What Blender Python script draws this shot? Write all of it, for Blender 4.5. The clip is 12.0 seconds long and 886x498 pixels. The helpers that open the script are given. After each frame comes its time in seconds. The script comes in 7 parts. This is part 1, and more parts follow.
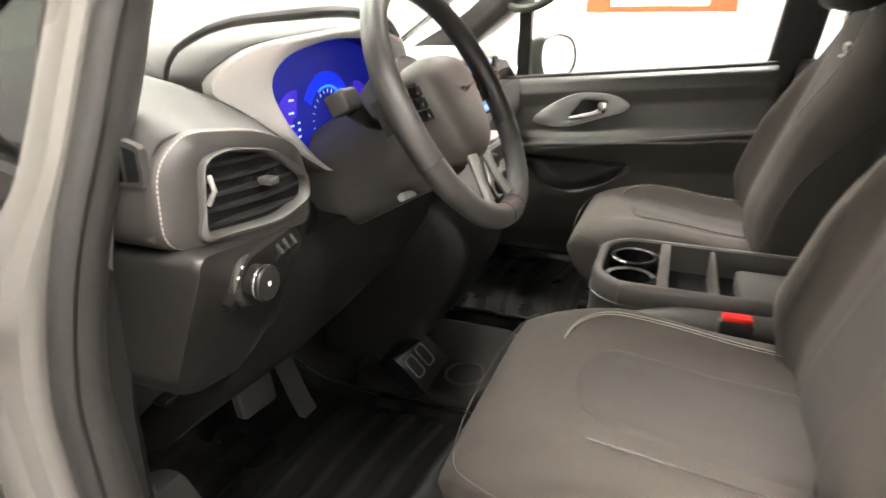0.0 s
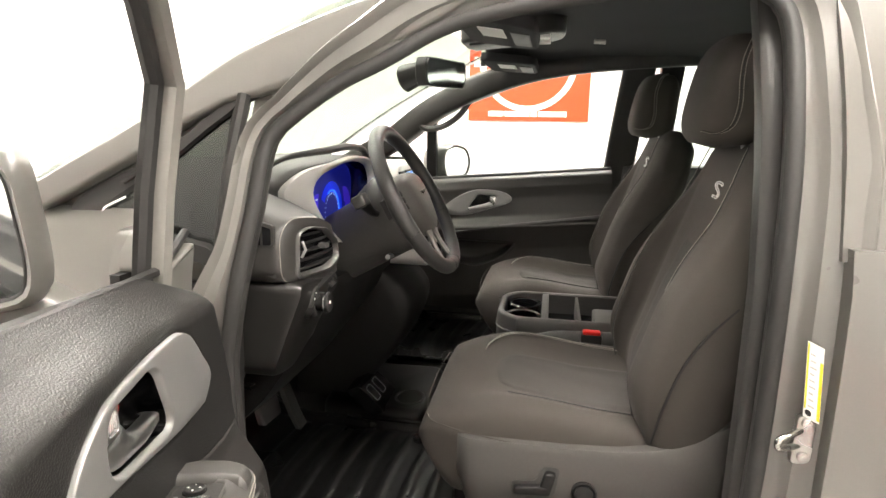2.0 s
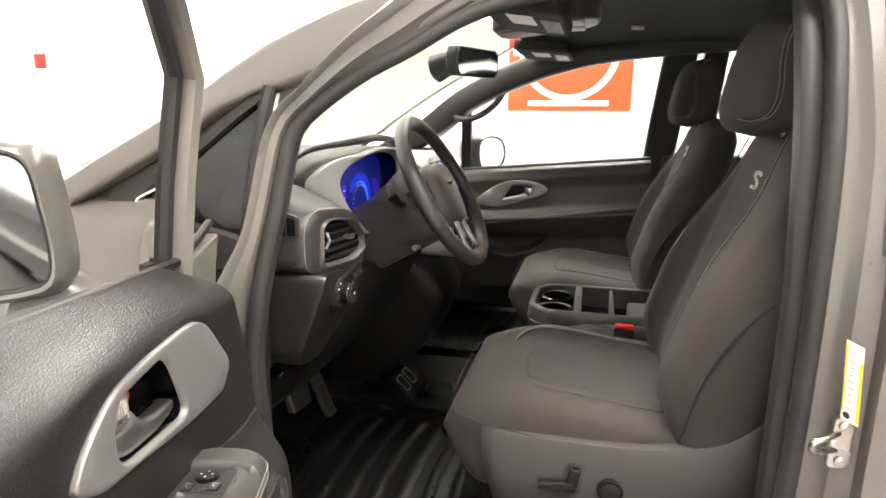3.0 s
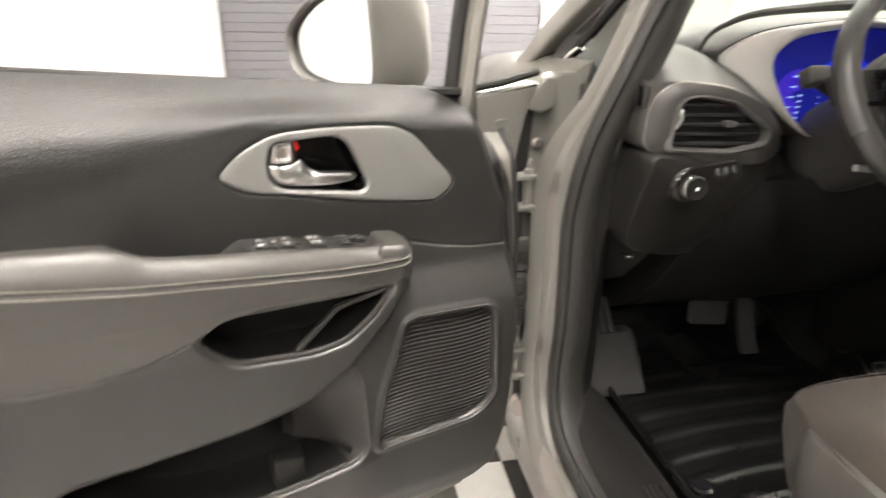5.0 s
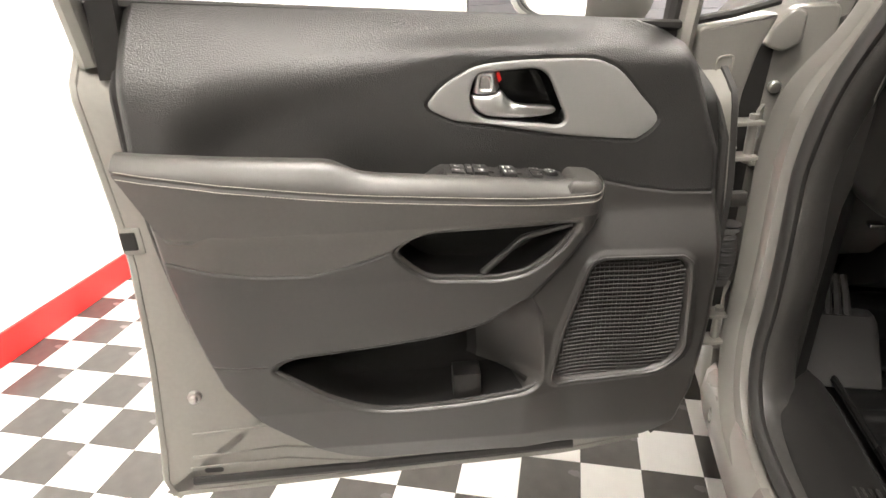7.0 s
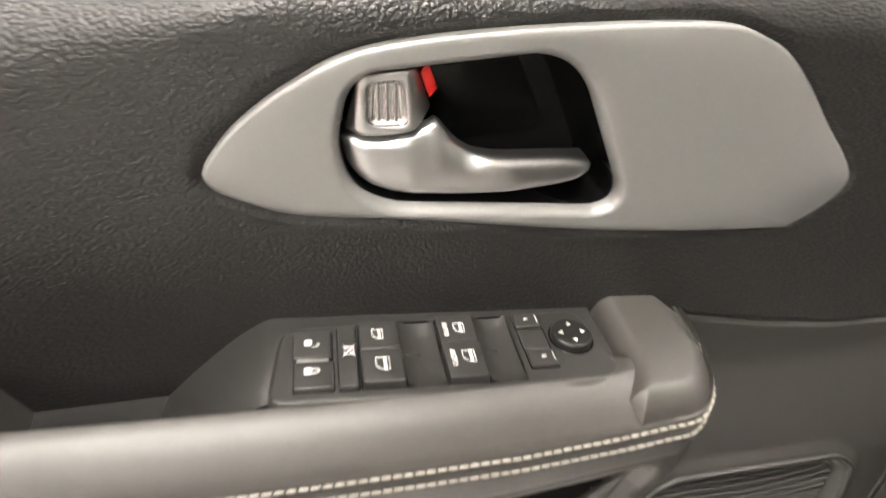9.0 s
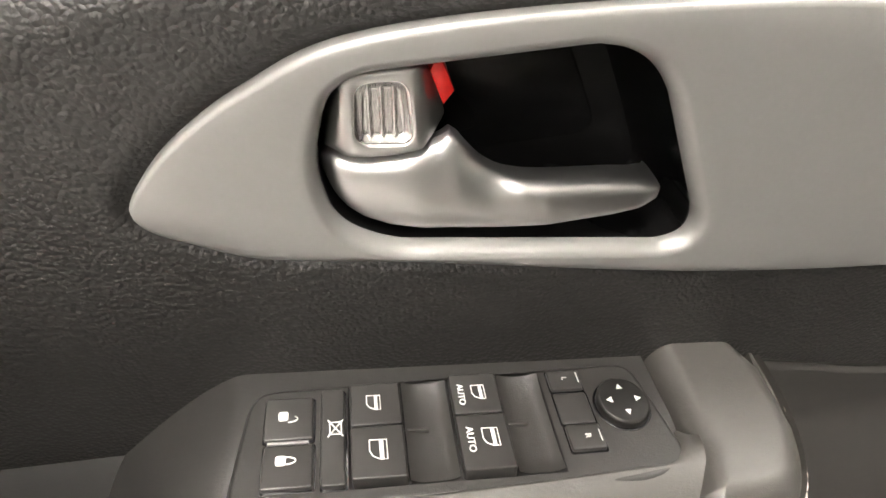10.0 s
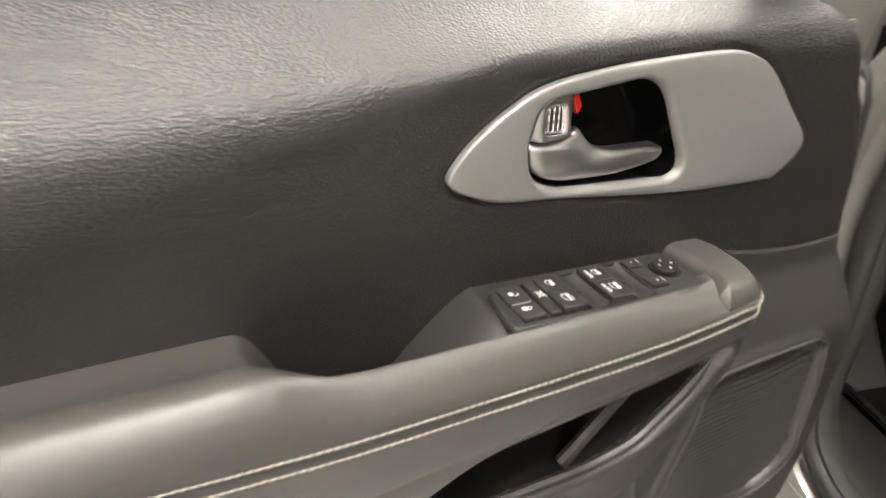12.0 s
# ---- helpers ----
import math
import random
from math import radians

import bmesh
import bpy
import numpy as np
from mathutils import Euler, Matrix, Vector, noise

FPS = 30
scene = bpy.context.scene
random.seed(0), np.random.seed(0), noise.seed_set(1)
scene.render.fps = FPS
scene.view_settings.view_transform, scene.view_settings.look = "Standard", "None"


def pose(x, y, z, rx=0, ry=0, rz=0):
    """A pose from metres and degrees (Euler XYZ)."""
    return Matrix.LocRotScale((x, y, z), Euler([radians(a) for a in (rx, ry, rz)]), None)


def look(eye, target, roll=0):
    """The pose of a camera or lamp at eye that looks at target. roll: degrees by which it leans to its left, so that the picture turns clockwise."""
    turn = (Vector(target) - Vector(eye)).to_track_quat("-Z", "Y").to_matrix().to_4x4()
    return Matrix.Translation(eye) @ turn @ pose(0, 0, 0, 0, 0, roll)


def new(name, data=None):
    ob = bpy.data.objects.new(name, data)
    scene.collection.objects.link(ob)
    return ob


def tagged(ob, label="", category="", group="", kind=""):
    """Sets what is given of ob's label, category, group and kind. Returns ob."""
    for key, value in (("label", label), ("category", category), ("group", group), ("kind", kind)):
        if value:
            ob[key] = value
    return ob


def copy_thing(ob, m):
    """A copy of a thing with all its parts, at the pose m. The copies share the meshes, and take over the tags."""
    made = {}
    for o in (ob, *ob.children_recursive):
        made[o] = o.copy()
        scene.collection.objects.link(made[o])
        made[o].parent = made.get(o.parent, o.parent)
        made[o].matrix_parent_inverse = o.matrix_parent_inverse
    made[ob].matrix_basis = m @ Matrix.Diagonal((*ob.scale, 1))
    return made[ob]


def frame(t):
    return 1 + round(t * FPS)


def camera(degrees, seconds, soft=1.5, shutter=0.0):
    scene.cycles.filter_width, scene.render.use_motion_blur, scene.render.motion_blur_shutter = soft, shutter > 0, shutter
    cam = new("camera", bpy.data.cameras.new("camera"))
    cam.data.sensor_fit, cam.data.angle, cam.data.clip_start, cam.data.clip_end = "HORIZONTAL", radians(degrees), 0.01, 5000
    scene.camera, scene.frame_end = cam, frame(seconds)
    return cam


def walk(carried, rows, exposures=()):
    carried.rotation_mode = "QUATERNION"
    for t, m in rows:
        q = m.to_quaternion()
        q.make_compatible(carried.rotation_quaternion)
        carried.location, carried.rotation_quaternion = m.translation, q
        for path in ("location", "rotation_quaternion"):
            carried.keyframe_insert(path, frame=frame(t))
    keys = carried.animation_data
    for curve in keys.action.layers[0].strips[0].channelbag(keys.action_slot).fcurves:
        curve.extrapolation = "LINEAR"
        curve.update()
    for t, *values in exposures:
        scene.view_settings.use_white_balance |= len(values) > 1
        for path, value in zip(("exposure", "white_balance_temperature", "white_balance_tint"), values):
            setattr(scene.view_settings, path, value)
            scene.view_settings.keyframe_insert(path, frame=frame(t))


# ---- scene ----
cam = camera(73.5, 12.0, soft=1.5, shutter=0.4)
PATH = [
    (0, (-1.356, -0.72, 1.215), (0.389, -0.048, 0.507), 0.2),
    (0.5, (-1.616, -0.773, 1.275), (0.212, -0.271, 0.635), 0.9),
    (1, (-1.832, -0.746, 1.292), (0.057, -0.336, 0.777), 0.7),
    (1.5, (-1.893, -0.736, 1.292), (0.026, -0.379, 0.855), 0.8),
    (2, (-1.916, -0.736, 1.291), (0.01, -0.392, 0.876), 0.9),
    (2.5, (-1.916, -0.736, 1.29), (0.004, -0.367, 0.87), 0.7),
    (2.7, (-1.915, -0.738, 1.292), (0.0, -0.349, 0.863), 0.6),
    (4.3, (-1.645, -1.027, 1.245), (-0.402, 0.424, 0.654), 0.1),
    (4.5, (-1.589, -1.048, 1.234), (-0.575, 0.553, 0.597), 0.5),
    (5, (-1.446, -1.174, 1.209), (-1.106, 0.655, 0.473), 0.7),
    (5.5, (-1.405, -1.226, 1.188), (-1.586, 0.594, 0.379), -0.8),
    (6, (-1.389, -1.228, 1.185), (-1.761, 0.551, 0.35), -1.8),
    (6.5, (-1.395, -1.229, 1.186), (-1.791, 0.536, 0.334), -2.2),
    (6.7, (-1.392, -1.228, 1.185), (-1.801, 0.534, 0.336), -2.4),
    (8.5, (-1.495, -0.786, 1.149), (-1.626, 0.919, 0.112), -1.5),
    (9, (-1.471, -0.619, 1.137), (-1.598, 0.988, -0.046), -0.2),
    (9.5, (-1.477, -0.556, 1.124), (-1.661, 0.988, -0.134), -0.7),
    (10, (-1.475, -0.54, 1.124), (-1.672, 0.957, -0.188), -1.1),
    (10.5, (-1.477, -0.536, 1.121), (-1.666, 0.958, -0.195), -1.3),
    (11, (-1.478, -0.54, 1.125), (-1.648, 0.975, -0.168), -1.8),
    (11.5, (-1.531, -0.613, 1.142), (-1.57, 1.019, -0.013), -2.4),
    (12, (-1.643, -0.738, 1.169), (-1.394, 0.953, 0.129), -2.3),
]
walk(cam, [(t, look(eye, target, roll)) for t, eye, target, roll in PATH], [(0.0, 0.72), (0.5, 0.56), (1.0, 0.28), (2.5, 0.09), (4.5, 0.08), (5.0, 0.13), (6.5, 0.0), (8.5, 0.12), (10.5, 0.05), (12.0, -0.02)])

world = bpy.data.worlds.new("world")
scene.world = world
world.use_nodes = True
world.node_tree.nodes["Background"].inputs[0].default_value = (0.9, 0.95, 1.0, 1)
world.node_tree.nodes["Background"].inputs[1].default_value = 0.3
LAMP = 90.0          # strength of the added ceiling panels

# ---- building helpers ----
S = 0.1524          # floor tile, six inches


def material(name, color, rough=0.5, metal=0.0, vary=0.12, grain=60.0, bump=0.0, bump_scale=400.0,
             cells=False, coat=0.0, big=4.0, spec=0.5, sheen=0.0, dirt=0.0):
    m = bpy.data.materials.new(name)
    m.use_nodes = True
    nt = m.node_tree
    b = nt.nodes["Principled BSDF"]
    b.inputs["Roughness"].default_value = rough
    b.inputs["Metallic"].default_value = metal
    b.inputs["Coat Weight"].default_value = coat
    b.inputs["Coat Roughness"].default_value = 0.08
    b.inputs["Specular IOR Level"].default_value = spec
    b.inputs["Sheen Weight"].default_value = sheen
    tc = nt.nodes.new("ShaderNodeTexCoord")
    n1 = nt.nodes.new("ShaderNodeTexNoise")
    n1.inputs["Scale"].default_value = big
    n1.inputs["Detail"].default_value = 4
    n2 = nt.nodes.new("ShaderNodeTexNoise")
    n2.inputs["Scale"].default_value = grain
    n2.inputs["Detail"].default_value = 5
    add = nt.nodes.new("ShaderNodeMath")
    add.operation = "ADD"
    rng = nt.nodes.new("ShaderNodeMapRange")
    rng.inputs["From Min"].default_value = 0.6
    rng.inputs["From Max"].default_value = 1.4
    rng.inputs["To Min"].default_value = 1 - vary
    rng.inputs["To Max"].default_value = 1 + vary
    mix = nt.nodes.new("ShaderNodeVectorMath")
    mix.operation = "SCALE"
    mix.inputs[0].default_value = color[:3]
    for n in (n1, n2):
        nt.links.new(tc.outputs["Object"], n.inputs["Vector"])
    nt.links.new(n1.outputs["Fac"], add.inputs[0])
    nt.links.new(n2.outputs["Fac"], add.inputs[1])
    nt.links.new(add.outputs[0], rng.inputs["Value"])
    nt.links.new(rng.outputs[0], mix.inputs["Scale"])
    nt.links.new(mix.outputs[0], b.inputs["Base Color"])
    rr = nt.nodes.new("ShaderNodeMapRange")
    rr.inputs["From Min"].default_value = 0.3
    rr.inputs["From Max"].default_value = 0.7
    rr.inputs["To Min"].default_value = max(rough - 0.07 - dirt, 0.02)
    rr.inputs["To Max"].default_value = min(rough + 0.07 + dirt, 1)
    nt.links.new(n1.outputs["Fac"], rr.inputs["Value"])
    nt.links.new(rr.outputs[0], b.inputs["Roughness"])
    if bump:
        bp = nt.nodes.new("ShaderNodeBump")
        bp.inputs["Distance"].default_value = 0.001
        bp.inputs["Strength"].default_value = bump
        if cells:
            warp = nt.nodes.new("ShaderNodeTexNoise")
            warp.inputs["Scale"].default_value = bump_scale * 0.6
            warp.inputs["Detail"].default_value = 3
            vm = nt.nodes.new("ShaderNodeVectorMath")
            vm.operation = "MULTIPLY_ADD"
            vm.inputs[1].default_value = (0.9 / bump_scale,) * 3
            vor = nt.nodes.new("ShaderNodeTexVoronoi")
            vor.feature = "SMOOTH_F1"
            vor.inputs["Smoothness"].default_value = 0.35
            vor.inputs["Scale"].default_value = bump_scale
            st = nt.nodes.new("ShaderNodeVectorMath")
            st.operation = "MULTIPLY"
            st.inputs[1].default_value = (0.95, 1.0, 1.05)
            nt.links.new(tc.outputs["Object"], st.inputs[0])
            nt.links.new(tc.outputs["Object"], warp.inputs["Vector"])
            nt.links.new(warp.outputs["Color"], vm.inputs[0])
            nt.links.new(st.outputs[0], vm.inputs[2])
            nt.links.new(vm.outputs[0], vor.inputs["Vector"])
            pw = nt.nodes.new("ShaderNodeMath")
            pw.operation = "MULTIPLY"
            pw.inputs[1].default_value = -1.0
            nt.links.new(vor.outputs["Distance"], pw.inputs[0])
            n3 = nt.nodes.new("ShaderNodeTexNoise")
            n3.inputs["Scale"].default_value = bump_scale * 0.35
            n3.inputs["Detail"].default_value = 4
            nt.links.new(tc.outputs["Object"], n3.inputs["Vector"])
            ad = nt.nodes.new("ShaderNodeMath")
            ad.operation = "ADD"
            ad.operation = "MULTIPLY_ADD"
            ad.inputs[1].default_value = 0.05
            nt.links.new(n3.outputs["Fac"], ad.inputs[0])
            nt.links.new(pw.outputs[0], ad.inputs[2])
            nt.links.new(ad.outputs[0], bp.inputs["Height"])
        else:
            n3 = nt.nodes.new("ShaderNodeTexNoise")
            n3.inputs["Scale"].default_value = bump_scale
            n3.inputs["Detail"].default_value = 6
            n3.inputs["Roughness"].default_value = 0.7
            nt.links.new(tc.outputs["Object"], n3.inputs["Vector"])
            nt.links.new(n3.outputs["Fac"], bp.inputs["Height"])
        nt.links.new(bp.outputs[0], b.inputs["Normal"])
    return m


def glow(name, color, strength):
    m = bpy.data.materials.new(name)
    m.use_nodes = True
    b = m.node_tree.nodes["Principled BSDF"]
    b.inputs["Base Color"].default_value = (*color, 1)
    b.inputs["Emission Color"].default_value = (*color, 1)
    b.inputs["Emission Strength"].default_value = strength
    return m


def glass_mat(name, color, rough=0.0, mixed=0.9):
    """Thin pane: mostly clear with a mirror sheen by its angle."""
    m = bpy.data.materials.new(name)
    m.use_nodes = True
    nt = m.node_tree
    nt.nodes.remove(nt.nodes["Principled BSDF"])
    out = nt.nodes["Material Output"]
    tr = nt.nodes.new("ShaderNodeBsdfTransparent")
    tr.inputs[0].default_value = (*color, 1)
    gl = nt.nodes.new("ShaderNodeBsdfGlossy")
    gl.inputs["Roughness"].default_value = rough
    fr = nt.nodes.new("ShaderNodeLayerWeight")
    pw = nt.nodes.new("ShaderNodeMath")
    pw.operation = "POWER"
    pw.inputs[1].default_value = 5.0
    sc = nt.nodes.new("ShaderNodeMath")
    sc.operation = "MULTIPLY_ADD"
    sc.inputs[1].default_value = 0.8
    sc.inputs[2].default_value = 0.05
    mx = nt.nodes.new("ShaderNodeMixShader")
    nt.links.new(fr.outputs["Facing"], pw.inputs[0])
    nt.links.new(pw.outputs[0], sc.inputs[0])
    nt.links.new(sc.outputs[0], mx.inputs[0])
    nt.links.new(tr.outputs[0], mx.inputs[1])
    nt.links.new(gl.outputs[0], mx.inputs[2])
    nt.links.new(mx.outputs[0], out.inputs["Surface"])
    return m


def finish(name, me, mat, parent=None, label="", smooth=True, angle=40):
    me.materials.append(mat)
    if smooth:
        me.shade_smooth()
        me.set_sharp_from_angle(angle=radians(angle))
    ob = new(name, me)
    if parent is not None:
        ob.parent = parent
    if label:
        ob["label"] = label
    return ob


def part(name, bm, mat, parent=None, label="", smooth=True, angle=40):
    bmesh.ops.recalc_face_normals(bm, faces=bm.faces)
    me = bpy.data.meshes.new(name)
    bm.to_mesh(me)
    bm.free()
    return finish(name, me, mat, parent, label, smooth, angle)


def thing(name, label, category, m=None, group="", kind=""):
    ob = new(name)
    ob.empty_display_size = 0.05
    if m is not None:
        ob.matrix_world = m
    return tagged(ob, label, category, group, kind)


def rotz(a):
    return Matrix.Rotation(a, 4, "Z")


def box(x0, x1, y0, y1, z0, z1, bevel=0.0, seg=2, bm=None, m=None):
    """A box, bevelled, added to bm."""
    t = bmesh.new()
    bmesh.ops.create_cube(t, size=1)
    for v in t.verts:
        v.co = Vector((x0 + (v.co.x + 0.5) * (x1 - x0), y0 + (v.co.y + 0.5) * (y1 - y0), z0 + (v.co.z + 0.5) * (z1 - z0)))
    if bevel:
        bmesh.ops.bevel(t, geom=t.edges[:], offset=bevel, segments=seg, profile=0.6, affect="EDGES")
    return merge(bm, t, m)


def merge(bm, t, m=None):
    if m is not None:
        t.transform(m)
    if bm is None:
        return t
    me = bpy.data.meshes.new("t")
    t.to_mesh(me)
    t.free()
    bm.from_mesh(me)
    bpy.data.meshes.remove(me)
    return bm


def smooth_loop(points, n=64, closed=True):
    """A Catmull-Rom curve through the points, at even steps."""
    p = np.array(points, float)
    k = len(p)
    if closed:
        q = np.vstack([p[-1], p, p[0], p[1]])
        spans = k
    else:
        q = np.vstack([2 * p[0] - p[1], p, 2 * p[-1] - p[-2]])
        spans = k - 1
    out = []
    for i in range(spans):
        a, b, c, d = q[i], q[i + 1], q[i + 2], q[i + 3]
        for t in np.linspace(0, 1, 24, endpoint=False):
            out.append(0.5 * (2 * b + (c - a) * t + (2 * a - 5 * b + 4 * c - d) * t ** 2 + (3 * b - a - 3 * c + d) * t ** 3))
    if not closed:
        out.append(p[-1])
    out = np.array(out)
    ends = np.vstack([out, out[:1]]) if closed else out
    s = np.concatenate([[0], np.cumsum(np.linalg.norm(np.diff(ends, axis=0), axis=1))])
    at = np.linspace(0, s[-1], n, endpoint=not closed)
    return np.stack([np.interp(at, s, ends[:, j]) for j in range(p.shape[1])], 1)


def rounded(points, r, seg=5):
    """A polygon with each corner rounded by the radius r."""
    p = [np.array(q, float) for q in points]
    out = []
    for i in range(len(p)):
        a, b, c = p[i - 1], p[i], p[(i + 1) % len(p)]
        u, v = a - b, c - b
        lu, lv = np.linalg.norm(u), np.linalg.norm(v)
        d = min(r, 0.45 * lu, 0.45 * lv)
        s, e = b + u / lu * d, b + v / lv * d
        for t in np.linspace(0, 1, seg):
            out.append((1 - t) ** 2 * s + 2 * t * (1 - t) * b + t ** 2 * e)
    return np.array(out)


def loft(rings, closed=True, caps=True, bm=None, wrap=False):
    """Skin over rings of as many points each. closed: each ring is a loop; wrap: the last ring joins the first."""
    bm = bm or bmesh.new()
    rows = [[bm.verts.new(Vector(p)) for p in r] for r in rings]
    m = len(rows[0])
    pairs = list(zip(rows, rows[1:])) + ([(rows[-1], rows[0])] if wrap else [])
    for a, b in pairs:
        for i in range(m if closed else m - 1):
            j = (i + 1) % m
            bm.faces.new((a[i], a[j], b[j], b[i]))
    if caps and closed and not wrap:
        if caps != "end":
            bm.faces.new(rows[0][::-1])
        bm.faces.new(rows[-1])
    return bm


def tube(path, r, n=8, closed=False, bm=None, flat=1.0):
    """A round bar along a path; r one radius or one for each point."""
    p = np.array(path, float)
    k = len(p)
    rad = np.full(k, r) if np.isscalar(r) else np.array(r, float)
    tan = np.roll(p, -1, 0) - np.roll(p, 1, 0)
    if not closed:
        tan[0], tan[-1] = p[1] - p[0], p[-1] - p[-2]
    tan /= np.linalg.norm(tan, axis=1)[:, None]
    ref = np.array([0, 0, 1.0]) if abs(tan[0][2]) < 0.9 else np.array([1.0, 0, 0])
    rings = []
    for i in range(k):
        ref = ref - tan[i] * (ref @ tan[i])
        ref /= np.linalg.norm(ref)
        side = np.cross(tan[i], ref)
        rings.append([p[i] + rad[i] * (math.cos(a) * ref * flat + math.sin(a) * side) for a in np.linspace(0, 2 * math.pi, n, endpoint=False)])
    return loft(rings, True, not closed, bm, closed)


def prism(outline, axes, d0, d1, bevel=0.0, bm=None):
    """An outline in the plane of two axes, extruded along the third from d0 to d1, its far rim bevelled. axes: where (a, b, depth) go."""
    o = np.array(outline, float)
    c = o.mean(0)
    rings = []
    if bevel:
        steps = [(0, d0), (0, d1 - np.sign(d1 - d0) * bevel)]
        for t in (0.3, 0.7, 1.0):
            steps.append((bevel * (1 - math.cos(t * math.pi / 2)), d1 - np.sign(d1 - d0) * bevel * (1 - math.sin(t * math.pi / 2))))
    else:
        steps = [(0, d0), (0, d1)]
    nrm = np.roll(o, -1, 0) - np.roll(o, 1, 0)
    nrm = np.stack([nrm[:, 1], -nrm[:, 0]], 1)
    nrm /= np.linalg.norm(nrm, axis=1)[:, None] + 1e-9
    if ((o - c) * nrm).sum() < 0:
        nrm = -nrm
    for inset, d in steps:
        ring = []
        for q in o - nrm * inset:
            v = [0, 0, 0]
            v[axes[0]], v[axes[1]], v[axes[2]] = q[0], q[1], d
            ring.append(v)
        rings.append(ring)
    return loft(rings, True, True, bm)


def frame_ring(outer, inner, axes, d_out, d_in, depth, lip=0.004, bm=None):
    """A flat rim between two outlines of as many points: proud face, rolled edges, walls going down by depth."""
    o, i = np.array(outer, float), np.array(inner, float)
    rows = [(o, d_out - depth), (o, d_out - lip), (o + (i - o) * 0.06, d_out), (o + (i - o) * 0.5, (d_out + d_in) / 2 + 0.001),
            (o + (i - o) * 0.9, d_in), (o + (i - o) * 0.97, d_in - lip * 0.4), (i, d_in - lip * 1.5), (i, d_in - depth)]
    rings = []
    for r, d in rows:
        ring = []
        for q, dd in zip(r, np.broadcast_to(d, len(r))):
            v = [0, 0, 0]
            v[axes[0]], v[axes[1]], v[axes[2]] = q[0], q[1], dd
            ring.append(v)
        rings.append(ring)
    return loft(rings, True, False, bm)


def grid_mesh(name, P, keep=None):
    """A mesh from an array of points rows x columns x 3; keep marks the cells to build."""
    r, c = P.shape[:2]
    idx = np.arange(r * c).reshape(r, c)
    f = np.stack([idx[:-1, :-1], idx[:-1, 1:], idx[1:, 1:], idx[1:, :-1]], -1).reshape(-1, 4)
    if keep is not None:
        f = f[keep.reshape(-1)]
    used = np.unique(f)
    back = np.full(r * c, -1)
    back[used] = np.arange(len(used))
    me = bpy.data.meshes.new(name)
    me.from_pydata(P.reshape(-1, 3)[used].tolist(), [], back[f].tolist())
    me.update()
    return me


def ss(x, a, b):
    t = np.clip((np.asarray(x, float) - a) / (b - a), 0, 1)
    return t * t * (3 - 2 * t)


def poly_sd(px, py, poly):
    """Signed distance to a polygon, negative inside."""
    p = np.array(poly, float)
    d = np.full(np.shape(px), 1e9)
    inside = np.zeros(np.shape(px), bool)
    for i in range(len(p)):
        a, b = p[i - 1], p[i]
        e = b - a
        t = np.clip(((px - a[0]) * e[0] + (py - a[1]) * e[1]) / (e @ e), 0, 1)
        d = np.minimum(d, np.hypot(px - a[0] - t * e[0], py - a[1] - t * e[1]))
        hit = ((a[1] > py) != (b[1] > py)) & (px < (b[0] - a[0]) * (py - a[1]) / (b[1] - a[1] + 1e-12) + a[0])
        inside ^= hit
    return np.where(inside, -d, d)


def line_dist(px, py, pts):
    p = np.array(pts, float)
    d = np.full(np.shape(px), 1e9)
    for a, b in zip(p, p[1:]):
        e = b - a
        t = np.clip(((px - a[0]) * e[0] + (py - a[1]) * e[1]) / (e @ e), 0, 1)
        d = np.minimum(d, np.hypot(px - a[0] - t * e[0], py - a[1] - t * e[1]))
    return d


def match(outer, inner, c):
    """Points of the inner outline at the angles of the outer one, seen from c."""
    fine = smooth_loop(inner, 500)
    oa, ia = [np.arctan2(r[:, 1] - c[1], r[:, 0] - c[0]) for r in (outer, fine)]
    od = np.argsort(ia)
    return np.stack([np.interp(oa, ia[od], fine[od, j], period=2 * math.pi) for j in (0, 1)], 1)


def grown(o, d):
    """An outline moved outwards by d."""
    o = np.array(o, float)
    n = np.roll(o, -1, 0) - np.roll(o, 1, 0)
    n = np.stack([n[:, 1], -n[:, 0]], 1)
    n /= np.linalg.norm(n, axis=1)[:, None] + 1e-9
    if ((o - o.mean(0)) * n).sum() < 0:
        n = -n
    return o + n * d


def stitches(path, name, mat, parent, pitch=0.006, length=0.0042, r=0.0007, label=""):
    """A row of thread stitches along a path, as one mesh."""
    p = np.array(path, float)
    s = np.concatenate([[0], np.cumsum(np.linalg.norm(np.diff(p, axis=0), axis=1))])
    bm = bmesh.new()
    for a in np.arange(0, s[-1] - length, pitch):
        q = [np.array([np.interp(a + t * length, s, p[:, j]) for j in range(3)]) for t in (0, 0.5, 1)]
        tube(q, [r * 0.6, r, r * 0.6], 5, bm=bm)
    return part(name, bm, mat, parent, label)


def words(text, size, m, mat, parent, name="lettering", depth=0.0003):
    """Letters in the built-in font, as a mesh."""
    cu = bpy.data.curves.new("text", "FONT")
    cu.body, cu.size, cu.extrude, cu.align_x, cu.align_y = text, size, depth, "CENTER", "CENTER"
    ob = bpy.data.objects.new("text", cu)
    scene.collection.objects.link(ob)
    bpy.context.view_layer.update()
    me = bpy.data.meshes.new_from_object(ob.evaluated_get(bpy.context.evaluated_depsgraph_get()))
    bpy.data.objects.remove(ob)
    bpy.data.curves.remove(cu)
    me.transform(m)
    me.materials.clear()
    return finish(name, me, mat, parent, smooth=False)


